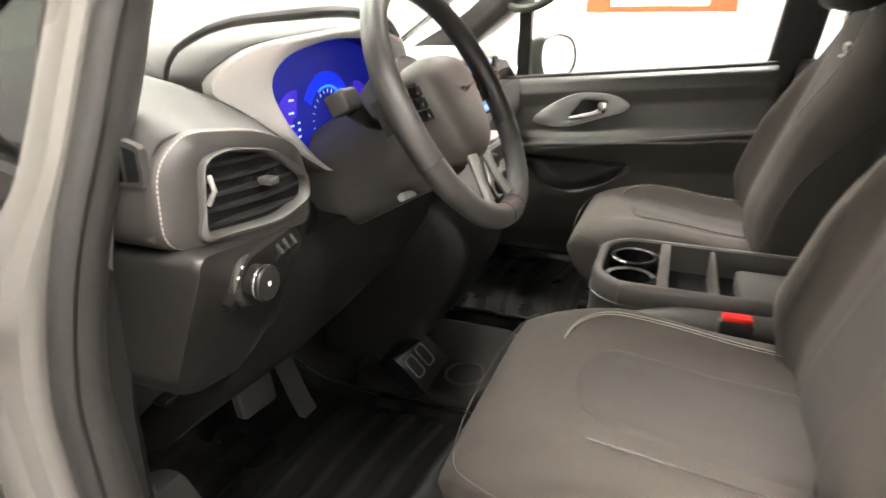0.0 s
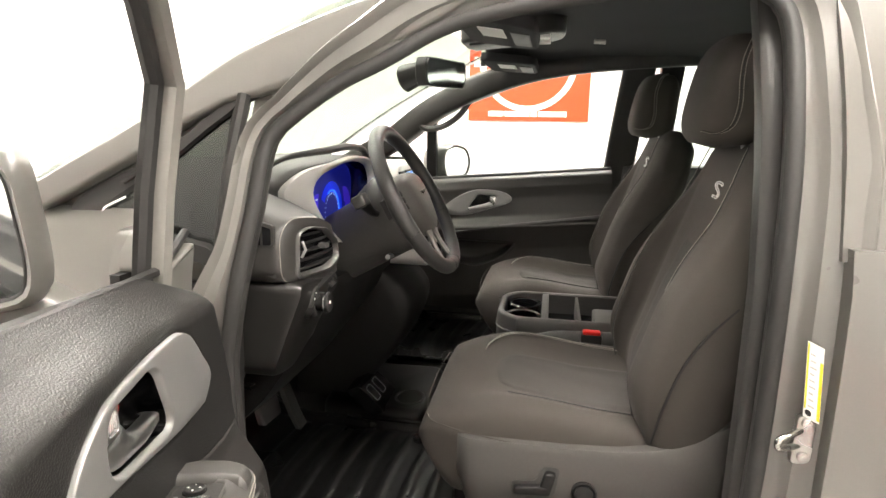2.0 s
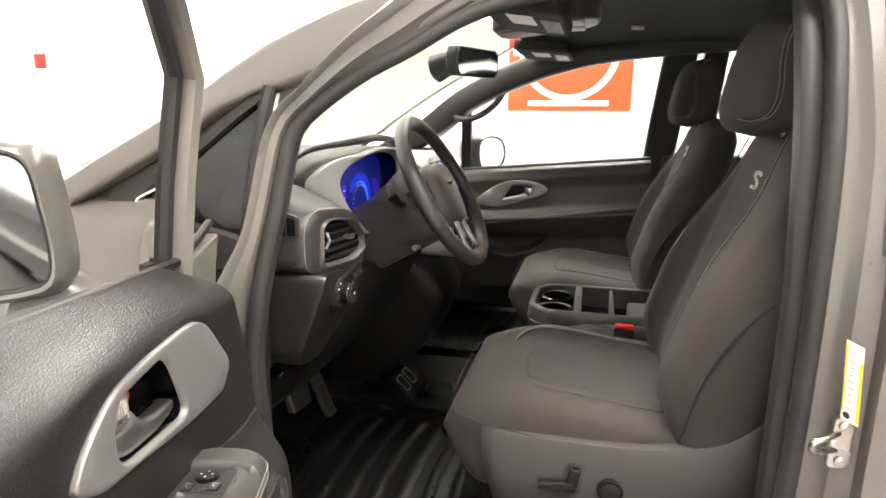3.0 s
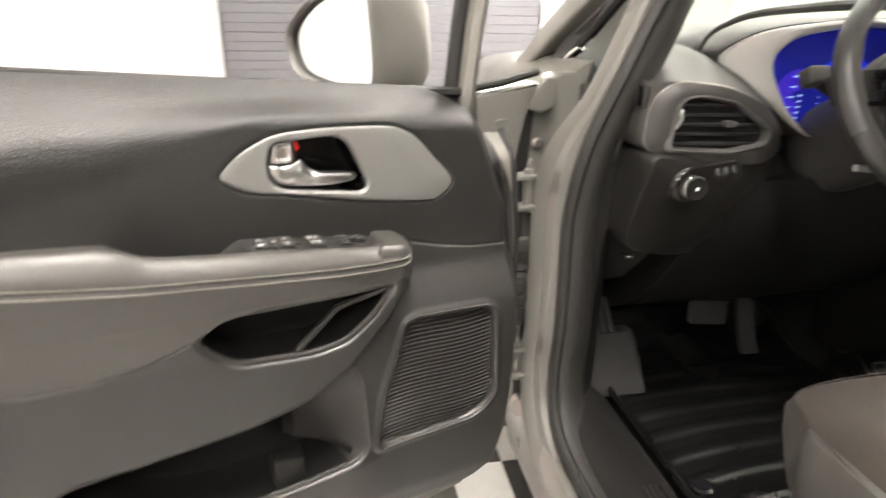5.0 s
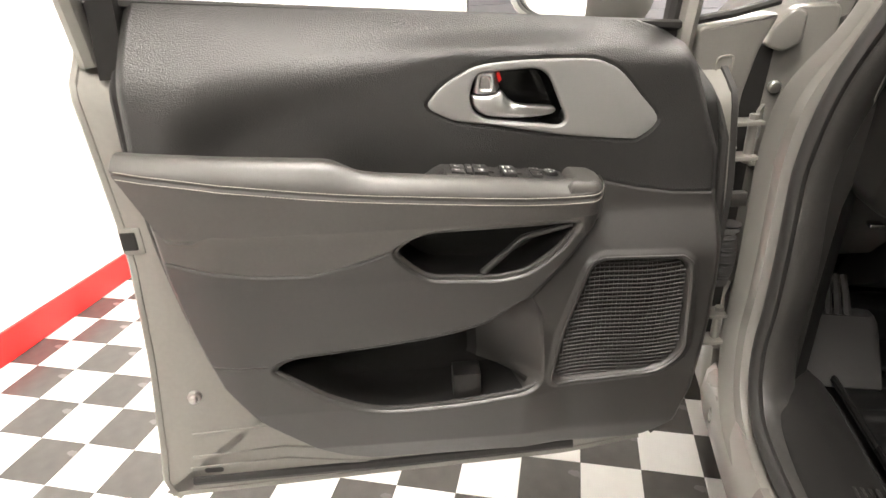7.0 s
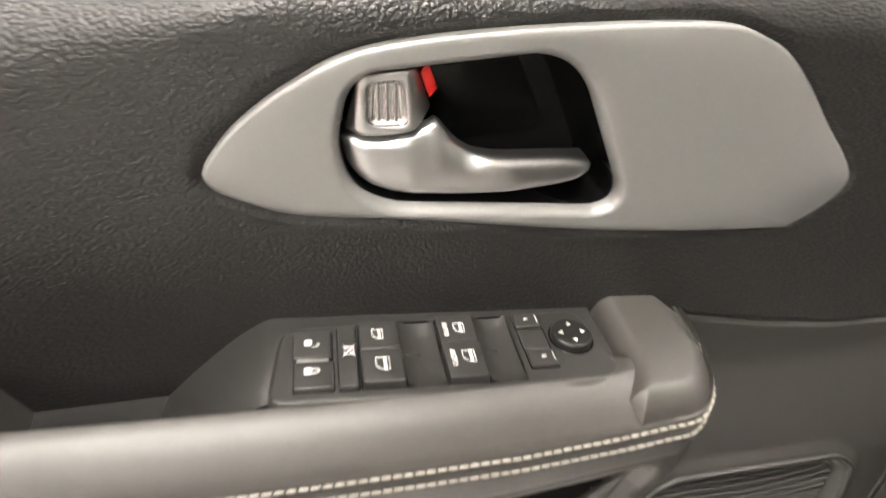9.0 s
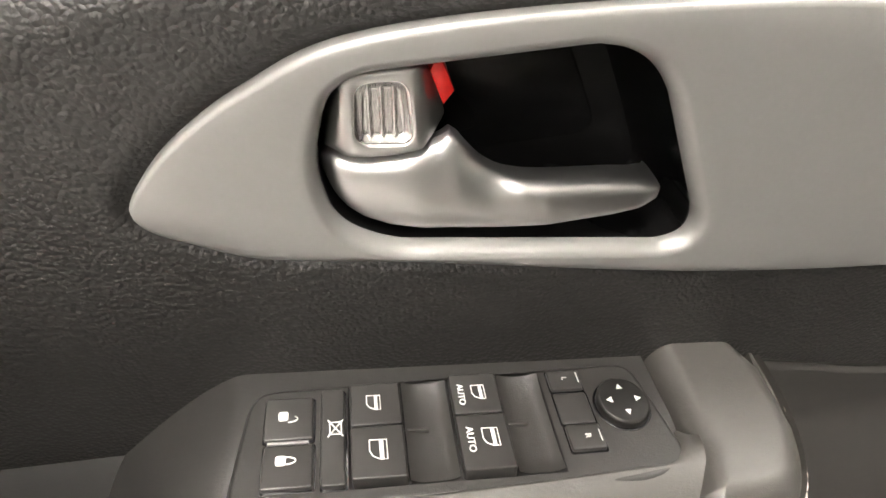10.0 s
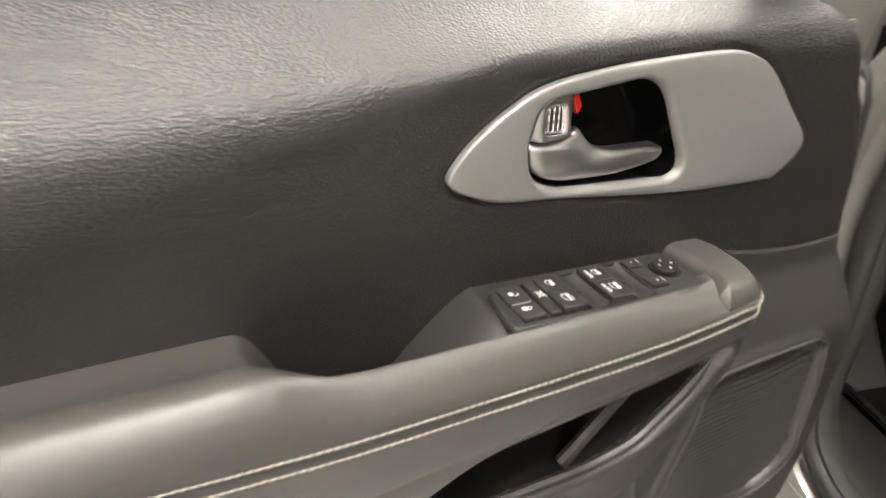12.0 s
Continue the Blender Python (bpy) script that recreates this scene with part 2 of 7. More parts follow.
# ---- materials ----
PAINT = material("grey_paint", (0.140, 0.135, 0.123), 0.32, 0.0, 0.04, 300, coat=0.5, big=3, spec=0.5)
PAINT.node_tree.nodes["Principled BSDF"].inputs["Coat Roughness"].default_value = 0.24
SHELL = material("door_paint", (0.18, 0.173, 0.157), 0.38, 0.0, 0.07, 120, coat=0.4, big=5, spec=0.5, dirt=0.05)
WHEELHIDE = material("wheel_leather", (0.027, 0.0258, 0.0245), 0.42, 0, 0.12, 120, bump=0.2, bump_scale=900)
INT = material("cabin_plastic", (0.036, 0.0345, 0.0325), 0.48, 0, 0.12, 150, bump=0.2, bump_scale=1100, spec=0.45)
PADHIDE = material("dash_pad_leather", (0.030, 0.028, 0.026), 0.45, 0, 0.1, 150, bump=0.2, bump_scale=800)
PODPL = material("switch_pod_plastic", (0.022, 0.0208, 0.0196), 0.44, 0, 0.12, 150, bump=0.25, bump_scale=900, spec=0.5)
KEYCAP = material("switch_key_plastic", (0.030, 0.0287, 0.0275), 0.34, 0, 0.1, 150, spec=0.45)
ARMHIDE = material("armrest_leather", (0.048, 0.045, 0.0415), 0.42, 0, 0.1, 200, bump=0.2, bump_scale=800, spec=0.7)
SHIELD = material("seat_side_plastic", (0.052, 0.0485, 0.0445), 0.45, 0, 0.10, 150, bump=0.15, bump_scale=1100, spec=0.5)
LEATHER = material("black_leather", (0.0105, 0.0098, 0.0090), 0.47, 0, 0.15, 90, bump=0.58, bump_scale=540, cells=True, spec=0.7)
SOFT = material("soft_trim", (0.058, 0.0542, 0.050), 0.45, 0, 0.1, 200, bump=0.22, bump_scale=800, spec=0.6)
PLASTIC = material("black_plastic", (0.022, 0.0205, 0.019), 0.42, 0, 0.12, 150, bump=0.2, bump_scale=1100, spec=0.7)
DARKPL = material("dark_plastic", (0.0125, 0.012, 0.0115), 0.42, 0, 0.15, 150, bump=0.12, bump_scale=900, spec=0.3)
DASHTOP = material("dash_top_plastic", (0.042, 0.0405, 0.0385), 0.65, 0, 0.1, 150, bump=0.2, bump_scale=900)
HOODSIL = material("hood_silver", (0.50, 0.49, 0.475), 0.36, 0.15, 0.03, 500)
SMOKE = material("smoked_metal", (0.085, 0.083, 0.080), 0.35, 0.4, 0.04, 300)
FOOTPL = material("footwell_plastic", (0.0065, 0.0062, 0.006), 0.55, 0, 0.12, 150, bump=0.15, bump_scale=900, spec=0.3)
CUPPL = material("cup_plastic", (0.0045, 0.0045, 0.0046), 0.30, 0, 0.1, 150, bump=0.05, bump_scale=900, spec=0.3)
GLOSS = material("gloss_black", (0.008, 0.008, 0.009), 0.12, 0, 0.1, 80, spec=0.6)
FABRIC = material("seat_cloth", (0.041, 0.0348, 0.0292), 0.9, 0, 0.22, 700, bump=0.5, bump_scale=1500, sheen=0.02, big=6)
FABRIC2 = material("seat_insert_cloth", (0.035, 0.031, 0.0274), 0.9, 0, 0.2, 500, bump=0.6, bump_scale=900, sheen=0.02, big=6)
HEAD = material("headliner_cloth", (0.025, 0.025, 0.026), 0.95, 0, 0.15, 600, bump=0.3, bump_scale=1200)
SILVER = material("satin_silver", (0.265, 0.261, 0.255), 0.45, 0.5, 0.03, 500, big=3)
CHROME = material("satin_chrome", (0.70, 0.69, 0.68), 0.24, 1.0, 0.03, 300)
HANDLE = material("handle_silver", (0.58, 0.576, 0.57), 0.36, 1.0, 0.03, 300)
RUBBER = material("rubber_seal", (0.02, 0.019, 0.018), 0.6, 0, 0.15, 200, bump=0.15, bump_scale=700)
RUBMAT = material("floor_mat_rubber", (0.0055, 0.0054, 0.0053), 0.34, 0, 0.25, 120, bump=0.3, bump_scale=300, dirt=0.1, spec=0.35)
CARPET = material("dark_carpet", (0.020, 0.0195, 0.019), 0.95, 0, 0.3, 900, bump=0.8, bump_scale=900)
RED = material("red_mark", (0.55, 0.012, 0.008), 0.35, 0, 0.06, 200)
WHITEINK = material("white_print", (0.75, 0.75, 0.73), 0.5, 0, 0.03, 200)
THREAD = material("pale_thread", (0.32, 0.30, 0.265), 0.8, 0, 0.15, 900)
MIRROR = material("mirror_glass", (0.86, 0.88, 0.88), 0.02, 1.0, 0.01, 50)
STEEL = material("bare_steel", (0.5, 0.49, 0.47), 0.3, 1.0, 0.08, 200)
GLASS = glass_mat("clear_glass", (0.90, 0.96, 0.93))
SCREEN = glass_mat("windscreen_glass", (0.45, 0.51, 0.45))
TINT = glass_mat("tinted_glass", (0.26, 0.27, 0.26))
GREYWALL = material("fill_cut_wall_grey", (0.07, 0.07, 0.07), 0.7, 0, 0.03, 30)
WALL = material("white_wall_paint", (0.74, 0.74, 0.73), 0.6, 0, 0.02, 30, bump=0.1, bump_scale=150)
REDWALL = material("red_wall_board", (0.75, 0.02, 0.018), 0.35, 0, 0.05, 40)
CEIL = material("unseen_ceiling_grey", (0.42, 0.415, 0.40), 0.8, 0, 0.03, 20)
ORANGE = material("orange_sign", (0.78, 0.07, 0.02), 0.4, 0, 0.03, 30)
SHUTTER = material("shutter_grey", (0.16, 0.16, 0.175), 0.4, 0.2, 0.08, 40)
TANDOOR = material("tan_door_paint", (0.42, 0.33, 0.23), 0.5, 0, 0.04, 30)

# ---- the showroom ----
XL, XR, YB, YF, ZC = -3.27, 4.5, -5.0, 7.5, 3.6


def wall(name, x0, x1, y0, y1, z0, z1, label, mat=WALL):
    ob = part(name, box(x0, x1, y0, y1, z0, z1), mat, smooth=False)
    return tagged(ob, label, "wall", kind="structure")


wall("wall_west", XL - 0.15, XL, YB, YF, 0, ZC, "plain white painted showroom wall")
wall("wall_east", XR, XR + 0.15, YB, YF, 0, ZC, "plain white painted showroom wall behind the sign")
# unseen wall added behind the view, dark to cut fill on the door
wall("wall_south", XL - 0.15, 1.2, YB - 0.15, YB, 0, ZC, "added unseen wall, dark grey to cut the light on the open door", GREYWALL)
# unseen white piece, added to give the right-hand mirror something pale to reflect
wall("added_wall_south_east", 1.2, XR + 0.15, YB - 0.15, YB, 0, ZC, "plain white painted showroom wall")
SH0, SH1, SHZ = -2.85, 1.55, 3.0       # roller shutter opening
DR0, DR1, DRZ = 2.1, 3.0, 2.1          # door opening
bm = bmesh.new()
for x0, x1, z0, z1 in ((XL - 0.15, SH0, 0, ZC), (SH1, DR0, 0, ZC), (DR1, XR + 0.15, 0, ZC), (SH0, SH1, SHZ, ZC), (DR0, DR1, DRZ, ZC)):
    box(x0, x1, YF, YF + 0.15, z0, z1, bm=bm)
tagged(part("wall_north", bm, WALL, smooth=False), "white painted wall with a shutter and a door in it", "wall", kind="structure")
# ceiling stays out of view; its grey level shapes the bounced light
tagged(part("ceiling", box(XL - 0.15, XR + 0.15, YB - 0.15, YF + 0.15, ZC, ZC + 0.1), CEIL, smooth=False), "unseen showroom ceiling, its grey set for the bounce light", "ceiling", kind="structure")
tagged(part("baseboard", box(XL, XL + 0.012, YB, YF, 0.004, 0.115, 0.002), REDWALL, smooth=False), "red baseboard along the white wall", "baseboard", kind="structure")

# shutter of overlapping slats
shutter = thing("roller_shutter", "closed dark grey slatted roller shutter", "shutter", Matrix.Translation((0, YF + 0.05, 0)), kind="structure")
sl = box(SH0, SH1, -0.012, 0.014, 0.0, 0.118, 0.006, 1)
SLME = bpy.data.meshes.new("slat")
sl.to_mesh(SLME)
sl.free()
SLME.materials.append(SHUTTER)
for k in range(25):
    o = new("slat", SLME)
    o.parent = shutter
    o.location = (0, 0.004 * (k % 2), 0.002 + 0.12 * k)
bm = bmesh.new()
box(SH0 - 0.06, SH0, -0.07, 0.05, 0, SHZ, 0.004, bm=bm)
box(SH1, SH1 + 0.06, -0.07, 0.05, 0, SHZ, 0.004, bm=bm)
part("guide_rail", bm, WALL, shutter)

door = thing("door_1", "closed tan painted door with a closer", "door", Matrix.Translation((0, YF + 0.02, 0)), kind="structure")
part("leaf", box(DR0 + 0.05, DR1 - 0.05, 0, 0.045, 0.01, DRZ - 0.05, 0.003), TANDOOR, door)
bm = bmesh.new()
box(DR0, DR0 + 0.05, -0.03, 0.07, 0, DRZ, 0.003, bm=bm)
box(DR1 - 0.05, DR1, -0.03, 0.07, 0, DRZ, 0.003, bm=bm)
box(DR0 + 0.05, DR1 - 0.05, -0.03, 0.07, DRZ - 0.05, DRZ, 0.003, bm=bm)
part("door_frame", bm, TANDOOR, door)
part("door_closer", box(DR0 + 0.3, DR0 + 0.58, -0.06, 0.0, 1.93, 1.99, 0.01), SILVER, door)
part("door_handle", tube([(DR0 + 0.12, -0.05, 1.0), (DR0 + 0.24, -0.05, 1.0)], 0.01), CHROME, door)

# wall sign: orange board with a white ring and bars
sign = thing("wall_sign", "orange-red rectangular wall sign with a white ring", "sign", Matrix.Translation((XR - 0.02, -0.455, -0.06)))
part("board", box(0, 0.018, -0.63, 0.61, 1.385, 2.75, 0.003), ORANGE, sign)
ang = np.linspace(0, 2 * math.pi, 72, endpoint=False)
bm = bmesh.new()
rings = []
for r, x in ((0.50, 0.0), (0.50, -0.006), (0.44, -0.006), (0.44, 0.0)):
    rings.append([(x, r * math.cos(a), 1.98 + r * math.sin(a)) for a in ang])
loft(rings, True, False, bm)
part("ring", bm, WHITEINK, sign)
part("ring_bar", box(-0.006, 0, -0.56, 0.56, 1.93, 2.03, 0.002), WHITEINK, sign)
bm = bmesh.new()
x = -0.41
for wdt in (0.30, 0.08, 0.27, 0.17):
    box(-0.004, 0, x, x + wdt - 0.012, 1.43, 1.485, 0.001, 1, bm)
    x += wdt
part("text_bar", bm, WHITEINK, sign, "white lettering bars")
for nm, yy, zz, wdt in (("wall_notice", 6.06, 1.82, 0.19), ("wall_notice", 6.09, 0.555, 0.19)):
    n = part(nm, box(XR - 0.012, XR - 0.001, yy, yy + wdt, zz, zz + 0.18, 0.002), RED)
    tagged(n, "small red notice on the white wall", "notice", "notices on the wall")

# ceiling lights, added out of view; rows set for door highlights and cabin fill
LIGHT = glow("light_panel", (1.0, 0.93, 0.85), LAMP)
first = None
for xx, rows_y in ((-1.6, (-1.25, -3.9)), (0.2, (1.0, 3.4, 5.8)), (2.4, (-3.0, -0.6, 1.8, 4.2, 6.4))):
    for yy in rows_y:
        if first is None:
            first = thing("added_ceiling_light", "added long white ceiling light panel, out of view, switched on", "ceiling light", Matrix.Translation((xx, yy, ZC)), "ceiling lights")
            part("diffuser", box(-0.28, 0.28, -0.58, 0.58, -0.05, -0.03), LIGHT, first, smooth=False)
            bm = bmesh.new()
            for a in ((-0.31, -0.28, -0.61, 0.61), (0.28, 0.31, -0.61, 0.61), (-0.28, 0.28, -0.61, -0.58), (-0.28, 0.28, 0.58, 0.61)):
                box(*a, -0.055, 0.0, 0.002, 1, bm)
            part("frame", bm, CEIL, first)
        else:
            copy_thing(first, Matrix.Translation((xx, yy, ZC)))

# ---- the open front door; local axes: u from hinge to rear edge, v out of the inner face, w up ----
DB, DU, DV = (-1.275, -0.325), (-0.9666, -0.2563), (0.2563, -0.9666)
DOORM = Matrix(((DU[0], DV[0], 0, DB[0]), (DU[1], DV[1], 0, DB[1]), (0, 0, 1, 0), (0, 0, 0, 1)))
cdoor = thing("car_door", "open grey front car door with black leather inner trim", "car door", DOORM)

UPOCK = rounded([(0.390, 0.829), (0.352, 0.852), (0.31, 0.858), (0.118, 0.858), (0.146, 0.816), (0.193, 0.780), (0.237, 0.772), (0.340, 0.779), (0.371, 0.803)], 0.016)
LPOCK = rounded([(0.590, 0.636), (0.558, 0.658), (0.441, 0.669), (0.328, 0.682), (0.245, 0.703), (0.196, 0.742), (0.168, 0.70), (0.163, 0.562), (0.303, 0.541), (0.424, 0.537), (0.498, 0.565)], 0.03)
SPK = rounded([(0.088, 0.776), (-0.056, 0.772), (-0.062, 0.61), (-0.025, 0.578), (0.146, 0.568), (0.128, 0.66)], 0.022, 7)
SCOOP = rounded([(0.70, 0.90), (0.676, 0.985), (0.639, 1.016), (0.597, 1.034), (0.539, 1.048), (0.468, 1.06), (0.359, 1.071), (0.204, 1.080), (-0.2, 1.085), (-0.2, 0.80), (0.70, 0.80)], 0.03, 6)
SEAM_A = [(0.10, 0.900), (0.083, 0.893), (0.02, 0.877), (-0.036, 0.867), (-0.13, 0.862)]
SEAM_B = [(0.78, 0.824), (0.708, 0.82), (0.57, 0.800), (0.505, 0.798), (0.438, 0.812), (0.390, 0.829)]
SEAM_C = [(0.70, 0.643), (0.64, 0.645), (0.59, 0.645)]


def rail_top(u):
    return np.interp(u, (0.08, 0.12, 0.20, 0.335, 0.405, 0.425, 0.455, 0.475, 0.74), (0.9000, 0.9105, 0.9215, 0.9355, 0.943, 0.947, 0.959, 0.963, 0.981))


def rail_face(u):
    f = np.interp(u, (0.12, 0.2, 0.30, 0.42, 0.60, 0.70, 0.74), (0.076, 0.081, 0.084, 0.086, 0.084, 0.076, 0.068))
    end = np.clip((u - 0.080) / 0.040, 0, 1)
    return np.where(u < 0.12, 0.074 * np.sqrt(np.clip(1 - (1 - end) ** 2.6, 0, 1)) + 0.002, f)


def rail_stitch(u):
    return np.interp(u, (0.08, 0.104, 0.15, 0.20, 0.25, 0.30, 0.35, 0.40, 0.45, 0.50, 0.55, 0.60, 0.65, 0.74), (0.894, 0.892, 0.892, 0.8945, 0.8985, 0.903, 0.9075, 0.912, 0.917, 0.923, 0.930, 0.937, 0.945, 0.959))


def eased(x, xs, ys, s=0.009):
    """A smoothed broken line."""
    g = np.linspace(xs[0] - 0.05, xs[-1] + 0.05, 900)
    y = np.interp(g, xs, ys)
    k = np.exp(-0.5 * (np.arange(-120, 121) * (g[1] - g[0]) / s) ** 2)
    y = np.convolve(np.pad(y, 120, mode="edge"), k / k.sum(), mode="valid")
    return np.interp(x, g, y)


def trim_depth(u, w):
    """Depth of the inner trim's face."""
    ws = w - 0.065 * np.maximum(u, 0) * ss(w, 0.95, 1.1)
    wn = w - 0.080 * np.maximum(u, 0) * ss(w, 0.95, 1.08)
    up_f = eased(wn, (0.80, 0.90, 1.056, 1.068, 1.082, 1.092, 1.099, 1.104), (-0.002, -0.002, -0.002, -0.010, -0.031, -0.047, -0.060, -0.078), 0.005)
    up_r = eased(wn, (0.80, 0.94, 1.0, 1.033, 1.065, 1.088, 1.098, 1.104), (0.036, 0.036, 0.022, -0.002, -0.029, -0.051, -0.064, -0.078))
    scoop = ss(poly_sd(u, ws, SCOOP), 0.014, -np.interp(u, (0.28, 0.45), (0.012, 0.060)))
    up = up_f * scoop + up_r * (1 - scoop)
    lo_f = eased(w, (0.395, 0.41, 0.46, 0.60, 0.74, 0.782, 0.805, 0.845, 0.90), (0.0, 0.022, 0.040, 0.046, 0.044, 0.038, 0.026, 0.002, -0.002), 0.007)
    lo_r = np.interp(w, (0.395, 0.41, 0.46, 0.55, 0.66, 0.78, 0.85, 0.95), (0.005, 0.028, 0.048, 0.064, 0.070, 0.072, 0.068, 0.050))
    k2 = ss(w, 0.79, 0.86)
    lo_r = lo_r * (1 - k2) + (rail_face(u) - 0.004) * k2
    e = np.interp(w, (0.55, 0.66, 0.704, 0.752, 0.809, 0.87), (0.155, 0.180, 0.215, 0.170, 0.117, 0.075))
    soft = np.interp(w, (0.55, 0.68, 0.72), (0.045, 0.040, 0.017))
    k = ss(u, e - soft, e + soft)
    lo = lo_f * (1 - k) + lo_r * k
    lo = lo - 0.03 * ss(u, 0.62, 0.76)
    m = ss(w, 0.86 + 0.008 * k, 0.905 - 0.025 * k)
    return lo * (1 - m) + up * m


outer = smooth_loop([(0.3252, 1.0145), (0.3220, 1.0068), (0.311, 1.0000), (0.288, 0.9900), (0.235, 0.9810), (0.13, 0.9616), (0.045, 0.9524), (0.024, 0.9543), (0.0015, 0.9785), (0.030, 1.015), (0.056, 1.0437), (0.076, 1.0570), (0.105, 1.0645), (0.19, 1.0670), (0.252, 1.0630), (0.284, 1.0505), (0.306, 1.0365), (0.3190, 1.0240)], 240)
inner0 = rounded([(0.2680, 1.023), (0.2590, 1.0518), (0.1630, 1.0568), (0.1272, 0.9740), (0.2465, 0.9895), (0.2635, 1.000)], 0.024, 10)
c0 = np.array((0.2, 1.018))
inner = match(outer, inner0, c0)
q0 = np.concatenate([np.linspace(0.395, 0.46, 40), np.linspace(0.4625, 1.104, 360)])
p0 = np.linspace(0, 1, 420)
uf = np.interp(q0, (0.395, 0.40, 0.406, 0.43, 0.457, 0.524, 0.66, 0.82, 0.94, 1.050, 1.08, 1.097, 1.104), (0.15, 0.08, -0.004, -0.055, -0.084, -0.102, -0.112, -0.115, -0.105, -0.058, -0.041, -0.018, 0.003))
ur = np.interp(q0, (0.395, 0.40, 0.406, 0.43, 0.458, 0.533, 0.612, 0.715, 0.813, 0.964, 1.095, 1.165), (0.30, 0.38, 0.44, 0.51, 0.55, 0.626, 0.678, 0.706, 0.723, 0.738, 0.732, 0.722))
U = uf[:, None] + (ur - uf)[:, None] * p0[None]
# rows follow the two seams, so that the pieces meet along clean lines
seam_a = np.interp(U, (-0.13, -0.036, 0.02, 0.083, 0.10, 0.135, 0.8), (0.862, 0.867, 0.877, 0.893, 0.897, 0.869, 0.869))
seam_b = np.interp(U, (-0.2, 0.10, 0.25, 0.392, 0.438, 0.505, 0.57, 0.708, 0.8), (0.835, 0.84, 0.838, 0.829, 0.812, 0.798, 0.80, 0.82, 0.824))
RA, RB = int(np.argmin(abs(q0 - 0.885))), int(np.argmin(abs(q0 - 0.83)))
Q = q0[:, None] + 0 * U
ka, kb = q0[RA], q0[RB]
W = np.where(Q <= kb, 0.395 + (Q - 0.395) / (kb - 0.395) * (seam_b - 0.395), np.where(Q <= ka, seam_b + (Q - kb) / (ka - kb) * (seam_a - seam_b), seam_a + (Q - ka) / (1.104 - ka) * (1.104 - seam_a)))
W = W + 0.080 * U * ss(W, 0.90, 1.08) * np.where(U > 0, 1, 0.6)
base = trim_depth(U, W)
V = base.copy()
sdu, sdl, sds = poly_sd(U, W, UPOCK), poly_sd(U, W, LPOCK), poly_sd(U, W, SPK)
for sd in (sdu, sdl):
    V = V - 0.016 * ss(sd, 0.004, -0.008)
V = V + 0.0035 * ss(np.abs(sds - 0.008), 0.010, 0.0) - 0.012 * ss(sds, 0.003, -0.004)
# rolled outer edges
edge = np.minimum(U - uf[:, None], ur[:, None] - U)
V = V - 0.03 * (1 - ss(edge, -0.012, 0.018)) - 0.02 * (1 - ss(W, 0.392, 0.415))
V = V - 0.0035 * ss(poly_sd(U, W, outer), 0.0055, 0.001)
for seam in (SEAM_A, SEAM_B, SEAM_C):
    V = V - 0.0020 * ss(line_dist(U, W, seam), 0.0030, 0.0006)
Pd = np.stack([U, V, W], -1)
cell = lambda a: (a[:-1, :-1] + a[1:, 1:]) / 2
row = np.arange(len(q0) - 1)[:, None] + 0 * cell(U).astype(int)
col = np.arange(len(p0) - 1)[None] + 0 * cell(U).astype(int)
upper = row >= RA
insert = (row >= RB) & (row < RA) & (col > 114)
hole = (cell(sds) < -0.0015) | (cell(sdu) < -0.004) | (cell(sdl) < -0.004)
upper &= poly_sd(cell(U), cell(W), outer) > -0.0035
finish("upper_trim", grid_mesh("upper_trim", Pd, upper), LEATHER, cdoor, "black grained leather upper trim")
finish("trim_insert", grid_mesh("trim_insert", Pd, insert & ~hole), SOFT, cdoor, "dark grey soft insert")
finish("lower_trim", grid_mesh("lower_trim", Pd, ~upper & ~insert & ~hole & (row < RA)), PLASTIC, cdoor, "black plastic lower trim with two map pockets")


def td(u, w):
    return float(trim_depth(np.array(u), np.array(w)))


# the two pockets: thin lips and hollow liners darkened for shade; the lower one rises softly towards the speaker
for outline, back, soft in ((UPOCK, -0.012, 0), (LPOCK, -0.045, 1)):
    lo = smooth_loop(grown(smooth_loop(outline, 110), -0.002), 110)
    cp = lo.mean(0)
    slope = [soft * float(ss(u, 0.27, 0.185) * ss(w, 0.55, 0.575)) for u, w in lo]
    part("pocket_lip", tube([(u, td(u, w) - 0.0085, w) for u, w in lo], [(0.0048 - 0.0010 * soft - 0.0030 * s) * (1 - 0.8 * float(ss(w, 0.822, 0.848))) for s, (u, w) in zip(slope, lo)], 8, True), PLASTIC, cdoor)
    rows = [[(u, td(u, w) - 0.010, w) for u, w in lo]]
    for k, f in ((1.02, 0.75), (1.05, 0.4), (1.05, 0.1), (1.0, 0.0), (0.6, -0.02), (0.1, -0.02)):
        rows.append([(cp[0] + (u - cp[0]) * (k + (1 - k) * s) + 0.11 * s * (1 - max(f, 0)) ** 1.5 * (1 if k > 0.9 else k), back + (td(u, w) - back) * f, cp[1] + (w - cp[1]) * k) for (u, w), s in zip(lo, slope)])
    # darker plastic than the trim stands in for the pocket's deep shade
    part("pocket_liner", loft(rows, True, "end"), DARKPL, cdoor, "deep map pocket, plastic darkened for its shade")
    if soft:
        on = [i for i in range(len(lo)) if slope[i] > 0.25]
        i0 = next(i for i in on if i - 1 not in on)
        on = on[on.index(i0):] + on[:on.index(i0)]
        finish("pocket_slope", grid_mesh("pocket_slope", np.array([[(r[i][0] + 0.001, r[i][1] + 0.0015, r[i][2]) for i in on] for r in rows[:4]])), PLASTIC, cdoor)
